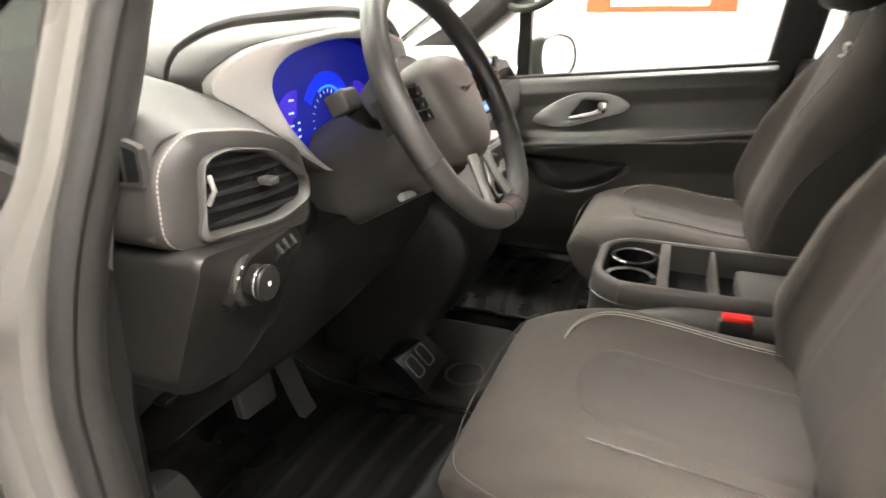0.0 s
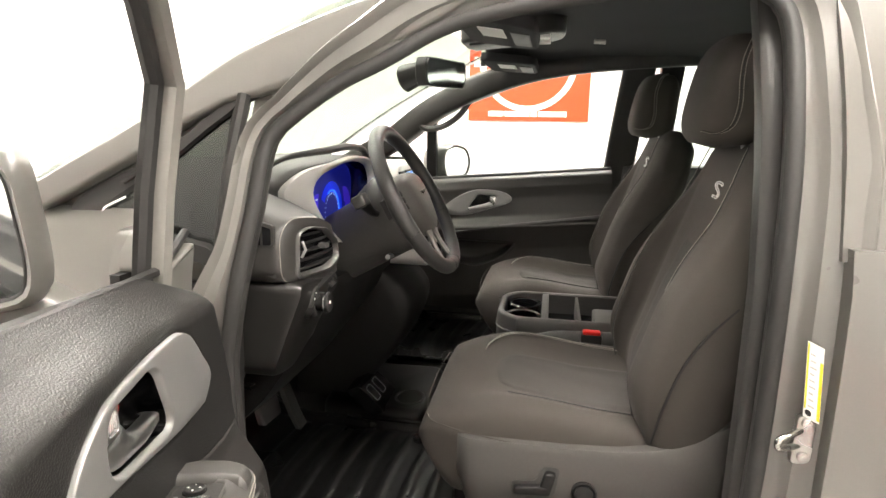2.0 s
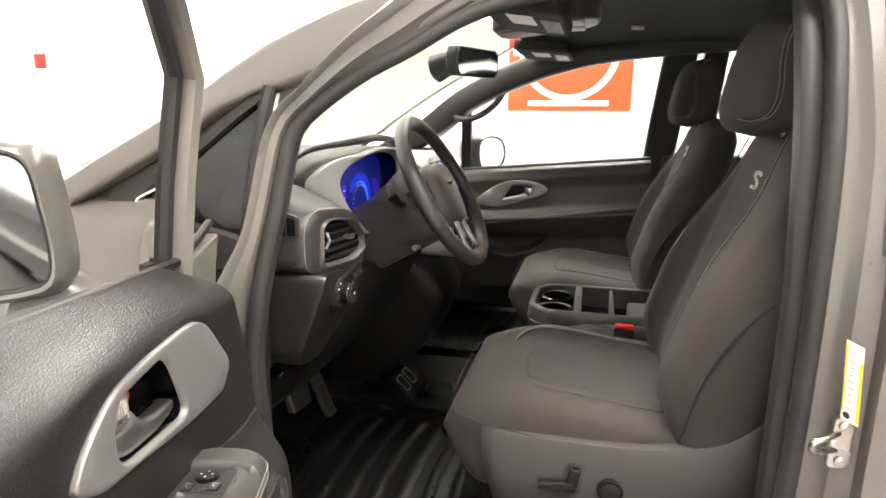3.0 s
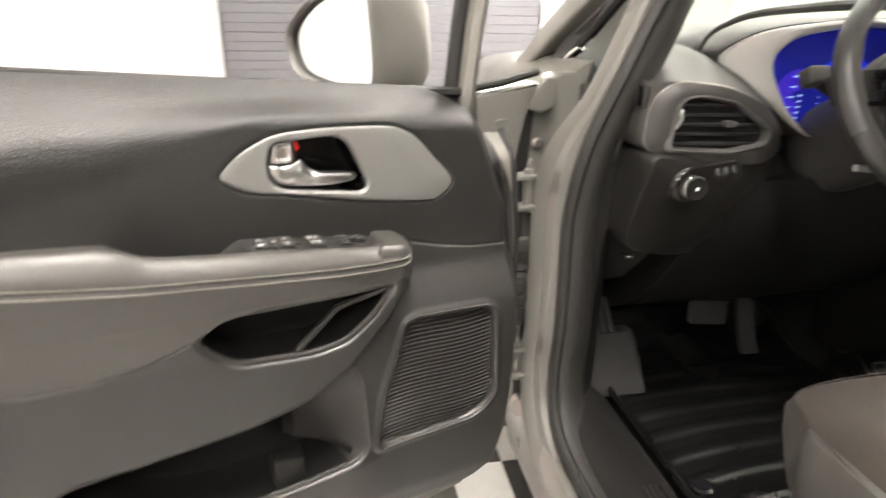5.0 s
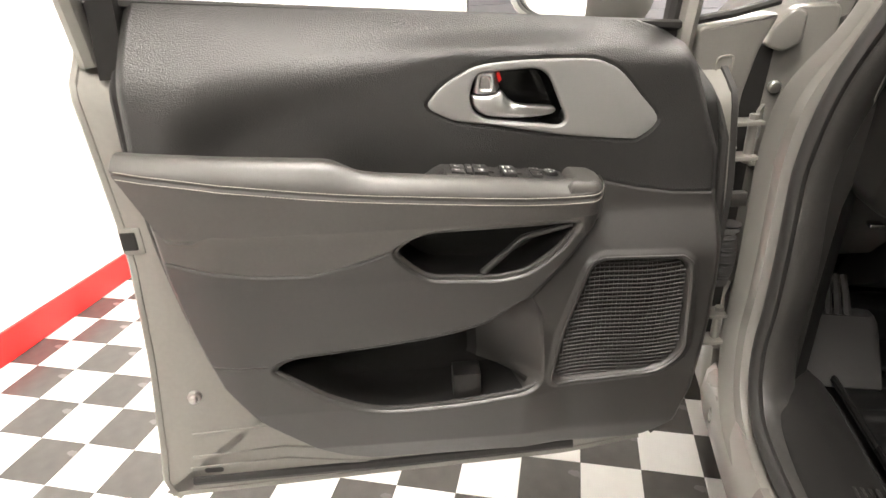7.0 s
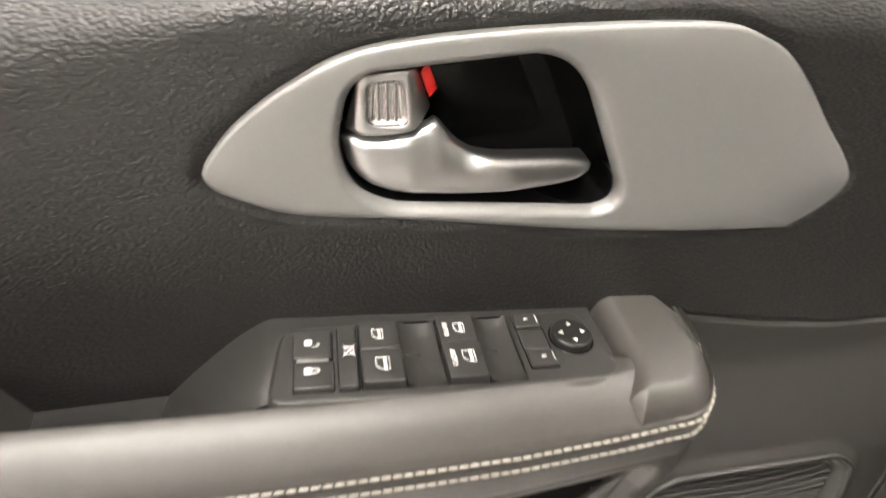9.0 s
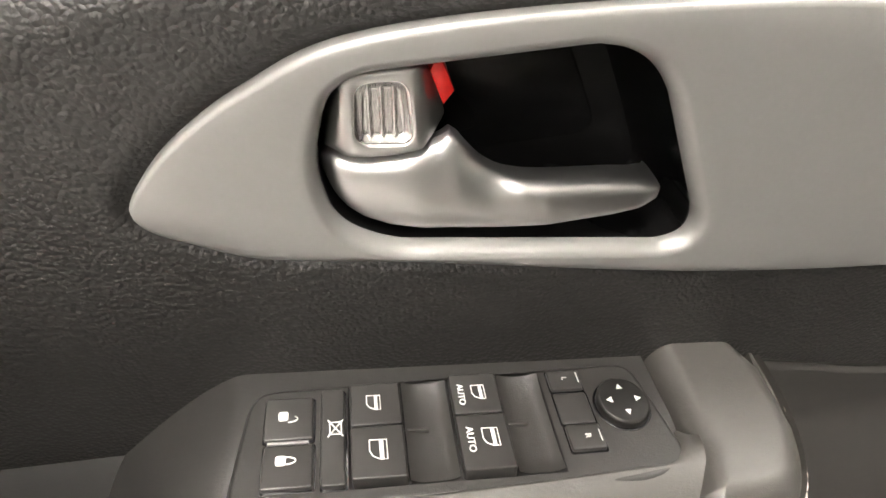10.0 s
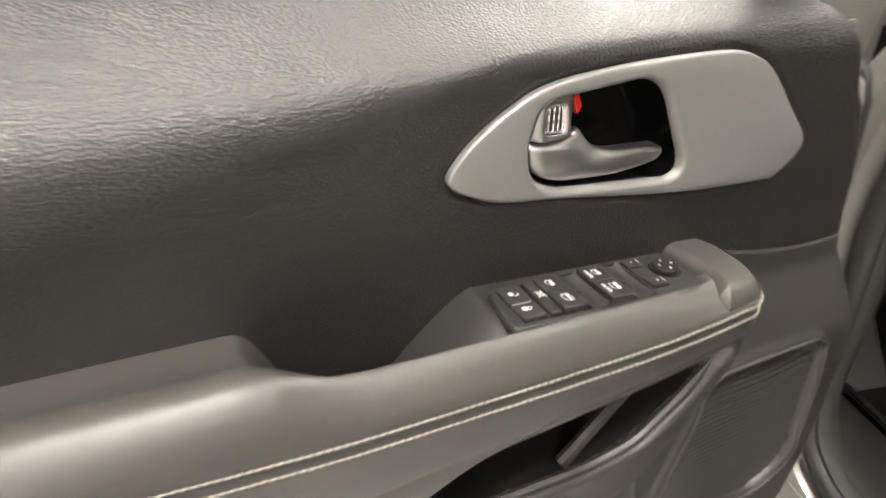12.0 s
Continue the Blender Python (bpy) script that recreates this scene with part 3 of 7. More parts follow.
part("grip_floor", loft([[(u, v, 0.882 + 0.10 * (abs(v - 0.022) / 0.032) ** 3 * 0.03 + 0.02 * (u - 0.4)) for v in np.linspace(-0.012, 0.054, 9)] + [(u, 0.054, 0.87), (u, -0.012, 0.87)] for u in np.linspace(0.30, 0.58, 9)]), DARKPL, cdoor)
part("pocket_rib", tube([(0.259, 0.052, 0.776), (0.200, 0.050, 0.829), (0.131, 0.060, 0.850)], [0.006, 0.005, 0.004], 8), PLASTIC, cdoor)

# speaker grille: fine curved bars over a dark cup
bm = bmesh.new()
for k in range(34):
    w0 = 0.560 + k * 0.0070
    us = np.linspace(-0.07, 0.15, 45)
    ws = w0 + 0.0030 * np.sin((us - 0.04) * 30) - 0.05 * (us - 0.04)
    sd = poly_sd(us, ws, SPK)
    ok = sd < -0.001
    if ok.sum() > 3:
        uu, ww = us[ok], ws[ok]
        tube(np.stack([uu, trim_depth(uu, ww) - 0.0055, ww], 1), 0.0019, 6, bm=bm)
for k in range(30):
    u0 = -0.064 + k * 0.0074
    ws = np.linspace(0.56, 0.78, 26)
    us = u0 + 0 * ws
    ok = poly_sd(us, ws, SPK) < -0.002
    if ok.sum() > 3:
        tube(np.stack([us[ok], trim_depth(us[ok], ws[ok]) - 0.0125, ws[ok]], 1), 0.0008, 4, bm=bm)
part("speaker_grille", bm, PODPL, cdoor, "black ribbed speaker grille")
bm = bmesh.new()
loft([[(u, float(trim_depth(np.array(u), np.array(w))) - d, w) for u, w in (SPK + (SPK - SPK.mean(0)) * 0.05)] for d in (0.024, 0.05)], True, True, bm)
part("speaker_cup", bm, DARKPL, cdoor)
part("speaker_rim", tube([(u, float(trim_depth(np.array(u), np.array(w))) + 0.0035, w) for u, w in smooth_loop(SPK + (SPK - SPK.mean(0)) * 0.06, 70)], 0.0020, 6, True), PLASTIC, cdoor)
part("pocket_clip", box(0.262, 0.308, 0.006, 0.046, 0.542, 0.590, 0.005), DARKPL, cdoor)

# armrest: one leather form with a raised pad at the rear, a pull cup and a wrapped front end
us = np.concatenate([np.linspace(0.74, 0.50, 16), np.linspace(0.495, 0.40, 36), np.linspace(0.395, 0.36, 4), np.linspace(0.355, 0.33, 8), np.linspace(0.325, 0.155, 14), np.linspace(0.152, 0.122, 10), 0.080 + 0.040 * np.linspace(1, 0, 16) ** 1.7])
rings = []
for u in us:
    f, top, st = float(rail_face(u)), float(rail_top(u)), float(rail_stitch(u))
    cup = float(ss(u, 0.468, 0.425) * ss(u, 0.137, 0.148))
    inn = (top - 0.016) * (1 - cup) + 0.865 * cup
    wd = 0.036 + 0.010 * (1 - cup)
    if u < 0.136:
        inn = 0.880
    h = top - st
    pts = [(-0.03, 0.84), (-0.03, inn - 0.003), (max(f - 0.070, -0.02), inn), (f - wd - 0.010, inn + 0.003 * (1 - cup)), (f - wd + 0.002, inn * 0.3 + top * 0.7 - 0.003 + 0.001 * cup), (f - wd + 0.011, top - 0.0008), (f - 0.024, top - 0.0008), (f - 0.017, top - 0.003),
           (f - 0.010, top - 0.30 * h), (f - 0.004, top - 0.55 * h), (f - 0.001, st + 0.008), (f, st + 0.003), (f - 0.0020, st + 0.001), (f - 0.0020, st - 0.001), (f, st - 0.003), (f - 0.0005, st - 0.010), (f - 0.0015, 0.45 * (st - 0.010) + 0.55 * 0.866), (f - 0.0034, 0.8675), (f - 0.0062, 0.856), (f - 0.03, 0.846)]
    rear = 0.45 * float(ss(u, 0.58, 0.74))
    rings.append([(u - rear * max(0.0, st - c), max(a, -0.03), c) for a, c in pts])
part("armrest", loft(rings), ARMHIDE, cdoor, "black stitched leather armrest", angle=70)
for off in (0.0048, -0.0050):
    uu = np.concatenate([np.linspace(0.735, 0.125, 150), np.linspace(0.123, 0.0812, 70)])
    stitches(np.stack([uu, rail_face(uu) + 0.0002, rail_stitch(uu) + off], 1), "stitching", THREAD, cdoor, 0.0050, 0.0042, 0.0008, label="pale contrast thread")

# switch pod
def pod(u, v, h=0.0):
    return (u, v, 0.8915 + 0.12 * u + h)


def pod_plate(outline, h0, h1, bevel, bm=None, tilt=0.0):
    """A plate on the pod's sloping top: outline in (u, v)."""
    t = prism(outline, (0, 1, 2), h0, h1, bevel)
    c = np.mean(np.array(outline), 0)
    for v in t.verts:
        d = v.co.z + tilt * (v.co.y - c[1])
        v.co = Vector(pod(v.co.x, v.co.y, d))
    return merge(bm, t)


def rect(u0, u1, v0, v1, r=0.0015, seg=4):
    return rounded([(u0, v0), (u1, v0), (u1, v1), (u0, v1)], r, seg)


rings = []
for u in np.concatenate([np.linspace(0.138, 0.30, 12), np.linspace(0.306, 0.378, 18)]):
    drop = 0.058 * max(0.0, (u - 0.311) / 0.067) ** 1.25
    f = float(rail_face(u)) - 0.036
    tp = pod(u, 0)[2] - drop
    rings.append([(u, -0.02, 0.86), (u, -0.02, tp - 0.003), (u, -0.004 + 0.2 * drop, tp), (u, 0.03, tp + 0.0003), (u, f - 0.006, tp - 0.0005), (u, f + 0.002, tp - 0.004), (u, f + 0.004, 0.86)])
part("switch_pod", loft(rings), PODPL, cdoor, "black plastic switch pod", angle=50)
PO = rounded([(0.1470, 0.0030), (0.3060, 0.0090), (0.3115, 0.0590), (0.158, 0.0600), (0.1385, 0.0530)], 0.010)
plate = part("switch_panel", pod_plate(PO, -0.001, 0.0012, 0.0006), DARKPL, cdoor, "black window switch panel")
HP = 0.0042


def dome(outline, height, fall, r, u0, u1, v0, v1, step, cut=None):
    """A plate over an outline on the pod, its rim rounded by r and falling by fall; cut: cells to leave open."""
    GU, GV = np.meshgrid(np.arange(u0, u1, step), np.arange(v0, v1, step))
    sd = poly_sd(GU, GV, outline)
    t = np.clip(-sd / r, 0, 1)
    GZ = 0.8915 + 0.12 * GU + height - fall * (1 - np.sqrt(1 - (1 - t) ** 2))
    keep = (sd[:-1, :-1] < 0) & (sd[1:, 1:] < 0)
    if cut is not None:
        keep &= ~cut((GU[:-1, :-1] + GU[1:, 1:]) / 2, (GV[:-1, :-1] + GV[1:, 1:]) / 2)
    return grid_mesh("dome", np.stack([GU, GV, GZ], -1), keep)


wells = lambda u, v: (u > 0.1900) & (u < 0.2690) & (v > 0.0075) & (v < 0.0530)
finish("panel_face", dome(PO, HP, 0.0060, 0.0030, 0.130, 0.320, 0.0, 0.066, 0.0005, wells), PODPL, plate)


def keycap(name, u0, u1, v0, v1, h=0.003, tilt=0.0, mat=None, low=0.0):
    part("button_gap", pod_plate(rect(u0 - 0.0006, u1 + 0.0006, v0 - 0.0006, v1 + 0.0008, 0.0012), HP - 0.002 - low, HP + 0.00025 - low, 0.0), GLOSS, plate)
    return part(name, pod_plate(rect(u0, u1, v0, v1, 0.0012), HP - 0.002 - low, HP + h - low, 0.0007, tilt=tilt), mat or KEYCAP, plate)


keycap("lock_button", 0.2815, 0.2990, 0.0155, 0.0330, 0.0022, -0.05)
keycap("lock_button", 0.2812, 0.2985, 0.0350, 0.0520, 0.0022, 0.05)
part("lock_light", pod_plate(rect(0.2830, 0.2975, 0.0334, 0.0346, 0.0004), HP, HP + 0.0016, 0.0002), SILVER, plate)
keycap("child_lock_button", 0.2700, 0.2785, 0.0130, 0.0525, 0.0030)
for u0, u1, v0, vm in ((0.2485, 0.2680, 0.0110, 0.0298), (0.2090, 0.2285, 0.0085, 0.0275)):
    keycap("window_switch", u0, u1, v0, vm - 0.0004, 0.0064, -0.03, None, 0.0036)
    keycap("window_switch", u0, u1, vm + 0.0004, 0.0515, 0.0072, 0.04, None, 0.0036)
for u0, u1, v0 in ((0.2300, 0.2478, 0.0095), (0.1908, 0.2084, 0.0085)):
    part("finger_well", loft([[pod(u0 + (u1 - u0) * a, v, 0.0012 + 0.0026 * abs(2 * a - 1) ** 3 + 0.0022 * abs((v - 0.0305) / 0.022) ** 4) for a in np.linspace(0, 1, 9)] for v in np.linspace(v0, 0.0520, 12)], False, False), PLASTIC, plate)
    part("finger_well_rib", pod_plate(rect(u0 + 0.009, u1 + 0.0004, 0.0298, 0.0310, 0.0004), 0.001, HP - 0.0008, 0.0003), PLASTIC, plate)
keycap("mirror_select_button", 0.1730, 0.1868, 0.0085, 0.0180, 0.0020, -0.04)
keycap("mirror_select_spacer", 0.1726, 0.1866, 0.0190, 0.0335, 0.0008)
keycap("mirror_select_button", 0.1722, 0.1862, 0.0345, 0.0455, 0.0020, 0.04)
circ = lambda cu, cv, r, n=28: [(cu + r * math.cos(a), cv + r * math.sin(a)) for a in np.linspace(0, 2 * math.pi, n, endpoint=False)]
KC = (0.1590, 0.0262)
part("mirror_knob_base", pod_plate(circ(*KC, 0.0120), HP - 0.001, HP + 0.0004, 0.0002), GLOSS, plate)
knob = part("mirror_knob", pod_plate(circ(*KC, 0.0110), HP, HP + 0.0046, 0.0015), DARKPL, plate, "round black mirror knob")
for a in range(4):
    c, s_ = math.cos(a * math.pi / 2), math.sin(a * math.pi / 2)
    tri = [(KC[0] + c * x - s_ * y, KC[1] + s_ * x + c * y) for x, y in ((0.0074, 0.0), (0.0050, 0.0013), (0.0050, -0.0013))]
    part("arrow_print", pod_plate(tri, HP + 0.0044, HP + 0.0049, 0), WHITEINK, plate)


def pod_lines(segs, r=0.00022, h=HP + 0.005, bm=None):
    bm = bm or bmesh.new()
    for seg in segs:
        tube([pod(u, v, h) for u, v in seg], r, 5, bm=bm)
    return bm


def window_icon(cu, cv, h, bm, s=1.0):
    """A car window seen from the side: outline with a rounded front, and a filled lower part."""
    o = [(-0.0034, -0.0030), (-0.0034, 0.0030), (0.0034, 0.0030), (0.0034, 0.0006), (0.0022, -0.0020), (0.0004, -0.0030), (-0.0034, -0.0030)]
    pod_lines([[(cu - s * b * 0.9, cv + s * a) for a, b in o]], 0.00022, h, bm)
    pod_plate([(cu - s * b * 0.9, cv + s * a) for a, b in ((-0.0030, 0.0004), (0.0032, 0.0004), (0.0032, 0.0018), (-0.0030, 0.0018))], h - 0.0004, h + 0.0002, 0, bm)


for cu, cv, h, z in ((0.2590, 0.0200, 0.0031, 0.95), (0.2582, 0.0405, 0.0038, 1.15), (0.2175, 0.0178, 0.0031, 0.95), (0.2165, 0.0385, 0.0038, 1.1)):
    bm = bmesh.new()
    window_icon(cu, cv, HP + h, bm, z)
    part("window_print", bm, WHITEINK, plate)
for cv, opened in ((0.0234, 1), (0.0415, 0)):
    bm = pod_plate(rect(0.2905, 0.2940, cv - 0.0019, cv + 0.0019, 0.001), HP + 0.0014, HP + 0.0025, 0)
    off = 0.0030 if opened else 0
    pod_lines([[(0.2905 - 0.0034 * math.sin(t), cv + off * 0.4 + 0.0014 * math.cos(t)) for t in np.linspace(0, math.pi * (0.75 if opened else 1), 8)]], 0.0003, HP + 0.0022, bm)
    part("padlock_print", bm, WHITEINK, plate)
part("crossed_window_print", pod_lines([[(0.2705, 0.0268), (0.2760, 0.0338)], [(0.2760, 0.0268), (0.2705, 0.0338)], [(0.2712, 0.0278), (0.2753, 0.0278), (0.2753, 0.0328), (0.2712, 0.0328), (0.2712, 0.0278)]], 0.0003, HP + 0.0031), WHITEINK, plate)
part("line_print", pod_lines([[(0.1742, 0.0100), (0.1742, 0.0150)]], 0.00022, HP + 0.0022), WHITEINK, plate)
part("line_print", pod_lines([[(0.1734, 0.0375), (0.1734, 0.0425)]], 0.00022, HP + 0.0022), WHITEINK, plate)
tilted = Matrix.Rotation(math.atan(-0.12), 4, "Y")
for text, cu, cv, h, sz in (("AUTO", 0.2246, 0.0186, 0.0031, 0.0035), ("AUTO", 0.2242, 0.0391, 0.0038, 0.0038), ("L", 0.1800, 0.0128, 0.0021, 0.0034), ("R", 0.1785, 0.0400, 0.0022, 0.0034)):
    m = Matrix.Translation(pod(cu, cv, HP + h)) @ tilted @ rotz(radians(90))
    words(text, sz, m, WHITEINK, plate)

# padded cap in front of the switches
CAP = np.array([(0.1365, -0.022), (0.104, -0.022), (0.090, -0.008), (0.083, 0.010)] + [(u, float(rail_face(u)) - 0.0015) for u in np.linspace(0.0850, 0.140, 22)] + [(0.1455, 0.066), (0.1425, 0.058), (0.1378, 0.046), (0.1365, 0.02)])
finish("armrest_cap", dome(CAP, 0.0078, 0.020, 0.013, 0.078, 0.150, -0.020, 0.082, 0.0005), ARMHIDE, cdoor, "padded black leather cap", angle=60)

# silver bezel with the release handle
ins = lambda d: grown(inner, d)
face = lambda k: ins(0.0042) + (grown(outer, -0.002) - ins(0.0042)) * k
rows = [(outer, -0.02), (outer, -0.0012), (grown(outer, -0.0006), 0.0002), (grown(outer, -0.002), 0.0008), (face(0.66), 0.0012), (face(0.33), 0.0012), (face(0.06), 0.0012), (ins(0.0042), 0.0012),
        (ins(0.0030), 0.0008), (ins(0.0018), -0.0003), (ins(0.0008), -0.0022), (inner, -0.005), (inner, -0.012)]
bezel = part("handle_bezel", loft([[(u, d, w) for u, w in r] for r, d in rows], True, False), SILVER, cdoor, "satin silver bezel", angle=60)
rows = []
for k, d in ((0.997, -0.006), (0.99, -0.028), (0.95, -0.040), (0.88, -0.045), (0.6, -0.046), (0.05, -0.046)):
    rows.append([(c0[0] + (u - c0[0]) * k, d, c0[1] + (w - c0[1]) * k) for u, w in inner])
part("handle_cup", loft(rows, True, "end"), CUPPL, bezel, "glossy black cup")
part("cup_plate", prism(rounded([(0.226, 0.998), (0.230, 1.053), (0.182, 1.055), (0.158, 1.002)], 0.012), (0, 2, 1), -0.050, -0.0445, 0.001), CUPPL, bezel)
# release lever: a pivot block with a long tapering finger
def seam_w(u):
    """The curved split between the lock knob and the lever."""
    return np.interp(u, (0.2225, 0.2265, 0.232, 0.240, 0.248, 0.256, 0.268), (1.0290, 1.0262, 1.0240, 1.0226, 1.0222, 1.0228, 1.0252))


rings = []
for u in np.concatenate([np.linspace(0.2672, 0.262, 7)[:-1], np.linspace(0.262, 0.15, 42), np.linspace(0.1485, 0.1455, 4)]):
    lo = np.interp(u, (0.1455, 0.147, 0.152, 0.165, 0.19, 0.218, 0.235, 0.246, 0.254, 0.260, 0.264, 0.2672), (0.9955, 0.9935, 0.9912, 0.9890, 0.9880, 0.9888, 0.9908, 0.9935, 0.9975, 1.0022, 1.0085, 1.0185))
    hi = np.interp(u, (0.1455, 0.147, 0.152, 0.165, 0.185, 0.198, 0.206, 0.212, 0.217, 0.2225), (0.9972, 0.9995, 1.0020, 1.0042, 1.0062, 1.0078, 1.0100, 1.0140, 1.0195, 1.0275)) if u < 0.2225 else float(seam_w(u)) - 0.0006
    v0 = np.interp(u, (0.1455, 0.148, 0.155, 0.19, 0.215, 0.235, 0.255, 0.262, 0.2672), (-0.011, -0.007, -0.004, -0.002, -0.003, -0.003, -0.0045, -0.007, -0.013))
    ring = []
    for a in np.linspace(0, 2 * math.pi, 36, endpoint=False):
        c, q = math.cos(a), math.sin(a)
        h = np.sign(c) * abs(c) ** 0.60
        d = 0.009 * np.sign(q) * abs(q) ** 0.7
        # the web above the finger falls back behind its ridge
        back_off = 0.0035 * ss(u, 0.198, 0.212) * ss(u, 0.240, 0.222) * ss(h, -0.15, 0.75) * (q > 0)
        ring.append((u, v0 - 0.009 + d - back_off, (lo + hi) / 2 + (hi - lo) / 2 * h))
    rings.append(ring)
part("release_lever", loft(rings), HANDLE, bezel, "satin metal release lever", angle=60)
# lock knob with a dished, ribbed thumb pad and a red flag on its flank
KN = smooth_loop(rounded([(0.2642, 1.0262)] + [(u, float(seam_w(u)) + 0.0006) for u in (0.258, 0.250, 0.242, 0.234, 0.2275)] + [(0.2240, 1.0290), (0.2262, 1.0360), (0.2310, 1.0515), (0.2335, 1.0525), (0.2545, 1.0522), (0.2570, 1.0500)], 0.0015), 90)
TP = smooth_loop(rounded([(0.2545, 1.0285), (0.2525, 1.0485), (0.2370, 1.0485), (0.2358, 1.0270)], 0.0050, 6), 90)
kc = TP.mean(0)
tp = match(KN, TP, kc)


def knob_v(u):
    return -0.0045 - 0.012 * float(ss(u, 0.2345, 0.2240)) - 0.004 * float(ss(u, 0.2560, 0.2640))


rows = [[(u, knob_v(u) + d, w) for u, w in KN + (tp - KN) * k] for k, d in ((0.0, -0.022), (0.0, -0.0035), (0.06, -0.0014), (0.16, -0.0004), (0.45, 0.0), (0.88, 0.0001), (0.96, -0.0001), (1.0, -0.0007))]
lock = part("lock_knob", loft(rows, True, False), HANDLE, bezel, "satin metal lock knob", angle=60)
GA, GW = np.meshgrid(np.linspace(0.2345, 0.2556, 90), np.linspace(1.0255, 1.0495, 60))
sdp = poly_sd(GA, GW, TP)
kn0 = np.vectorize(knob_v)(GA) - 0.0006
rib = np.cos((GA - 0.2452 + 0.04 * (GW - 1.038)) / 0.0038 * 2 * math.pi)
GV_ = kn0 - 0.0022 * ss(-sdp, 0.0, 0.0030) + 0.0009 * ss(rib, 0.1, 0.95) * ss(-sdp, 0.0014, 0.0032)
finish("lock_thumb_pad", grid_mesh("lock_thumb_pad", np.stack([GA, GV_, GW], -1), sdp[:-1, :-1] < 0.0003), CHROME, lock, "ribbed bright metal thumb pad")
part("lock_flag", prism([(0.2268, 1.0545), (0.2225, 1.0420), (0.2262, 1.0378), (0.2300, 1.0490)], (0, 2, 1), -0.030, -0.0090, 0.0005), RED, lock, "red unlocked flag")

# painted door shell with its window frame, seal and fittings
OUT = rounded([(0.822, 1.140), (0.810, 0.95), (0.802, 0.80), (0.818, 0.60), (0.842, 0.42), (0.858, 0.315), (0.845, 0.290), (0.45, 0.312), (0.09, 0.330), (-0.08, 0.36), (-0.118, 0.43), (-0.142, 0.60), (-0.150, 0.85), (-0.128, 1.045), (-0.10, 1.074), (0.35, 1.099)], 0.03)
TRIMO = rounded([(0.755, 1.15), (0.762, 0.95), (0.752, 0.80), (0.73, 0.66), (0.69, 0.555), (0.60, 0.45), (0.45, 0.385), (0.0, 0.385), (-0.10, 0.42), (-0.12, 0.8), (-0.10, 1.0), (-0.05, 1.09), (0.3, 1.125)], 0.04)
so = smooth_loop(OUT, 200)
CS = np.array((0.33, 0.75))
si = match(so, CS + (TRIMO - CS) * 0.93, CS)


def sunk(u, w):
    """How far the shell's face steps back along the window line."""
    return 0.06 * float(ss(w - 0.065 * max(u, 0), 0.99, 1.06))


rows = [(so, -0.135), (so, -0.047), (grown(so, -0.004), -0.039), (grown(so, -0.012), -0.035), (si, -0.035), (si, -0.06)]
part("door_shell", loft([[(u, max(d - sunk(u, w), -0.135), w) for u, w in r] for r, d in rows], True, False), SHELL, cdoor, "grey painted metal door shell")
OUT2 = OUT + (OUT - OUT.mean(0)) * np.array((0.045, 0.035))
OUT2[:, 1] = np.minimum(OUT2[:, 1], 1.010 + 0.08 * OUT2[:, 0])
part("door_skin", prism(OUT2, (0, 2, 1), -0.165, -0.115, 0.006), PAINT, cdoor)
edge = np.array(smooth_loop(OUT + (OUT.mean(0) - OUT) * 0.012, 160))
at_front = edge[:, 0] < -0.06
first = int(np.argmax(at_front & ~np.roll(at_front, 1)))
edge = np.roll(edge, -first, 0)
nf = int(at_front.sum())
part("shell_flange", tube([(u, -0.040 - sunk(u, w), w) for u, w in edge[nf - 1:]], 0.008, 6), SHELL, cdoor)
part("front_edge_seal", tube([(u, -0.040 - sunk(u, w), w) for u, w in edge[:nf]], 0.008, 6), RUBBER, cdoor, "black rubber edge seal")
to = smooth_loop(TRIMO, 200)
ti = match(to, CS + (TRIMO - CS) * 0.92, CS)
part("trim_edge", loft([[(u, d - sunk(u, w), w) for u, w in r] for r, d in ((to, -0.045), (to, -0.024), (grown(to, -0.006), -0.018), (ti, -0.018), (ti, -0.045))], True, False), DARKPL, cdoor)
bm = bmesh.new()
for k, (w0, w1) in enumerate(((0.345, 0.352), (0.372, 0.380), (0.425, 0.432))):
    tube([(0.80 - 0.01 * k, -0.0385, w0 + 0.01), (0.62, -0.0375, w1 + 0.012), (0.47, -0.0385, w1 - 0.01)], 0.006, 6, bm=bm)
part("pressed_rib", bm, SHELL, cdoor)
part("sill_seal", tube([(0.80, -0.04, 0.325), (0.45, -0.038, 0.335), (0.08, -0.04, 0.352)], 0.012, 8), RUBBER, cdoor)
latch = part("latch", box(0.772, 0.806, -0.085, -0.032, 0.80, 0.845, 0.004), SHELL, cdoor)
part("latch_mouth", box(0.780, 0.804, -0.07, -0.030, 0.808, 0.838, 0.003), DARKPL, latch)
for u, w in ((0.757, 0.522),):
    bm = prism(circ(u, w, 0.012, 16), (0, 2, 1), -0.036, -0.028, 0.003)
    prism(circ(u, w, 0.007, 12), (0, 2, 1), -0.03, -0.020, 0.002, bm)
    part("rubber_stop", bm, STEEL, cdoor)
part("drain_plug", prism(rounded([(0.74, 0.345), (0.775, 0.345), (0.775, 0.357), (0.74, 0.357)], 0.006), (0, 2, 1), -0.037, -0.031, 0.002), DARKPL, cdoor)
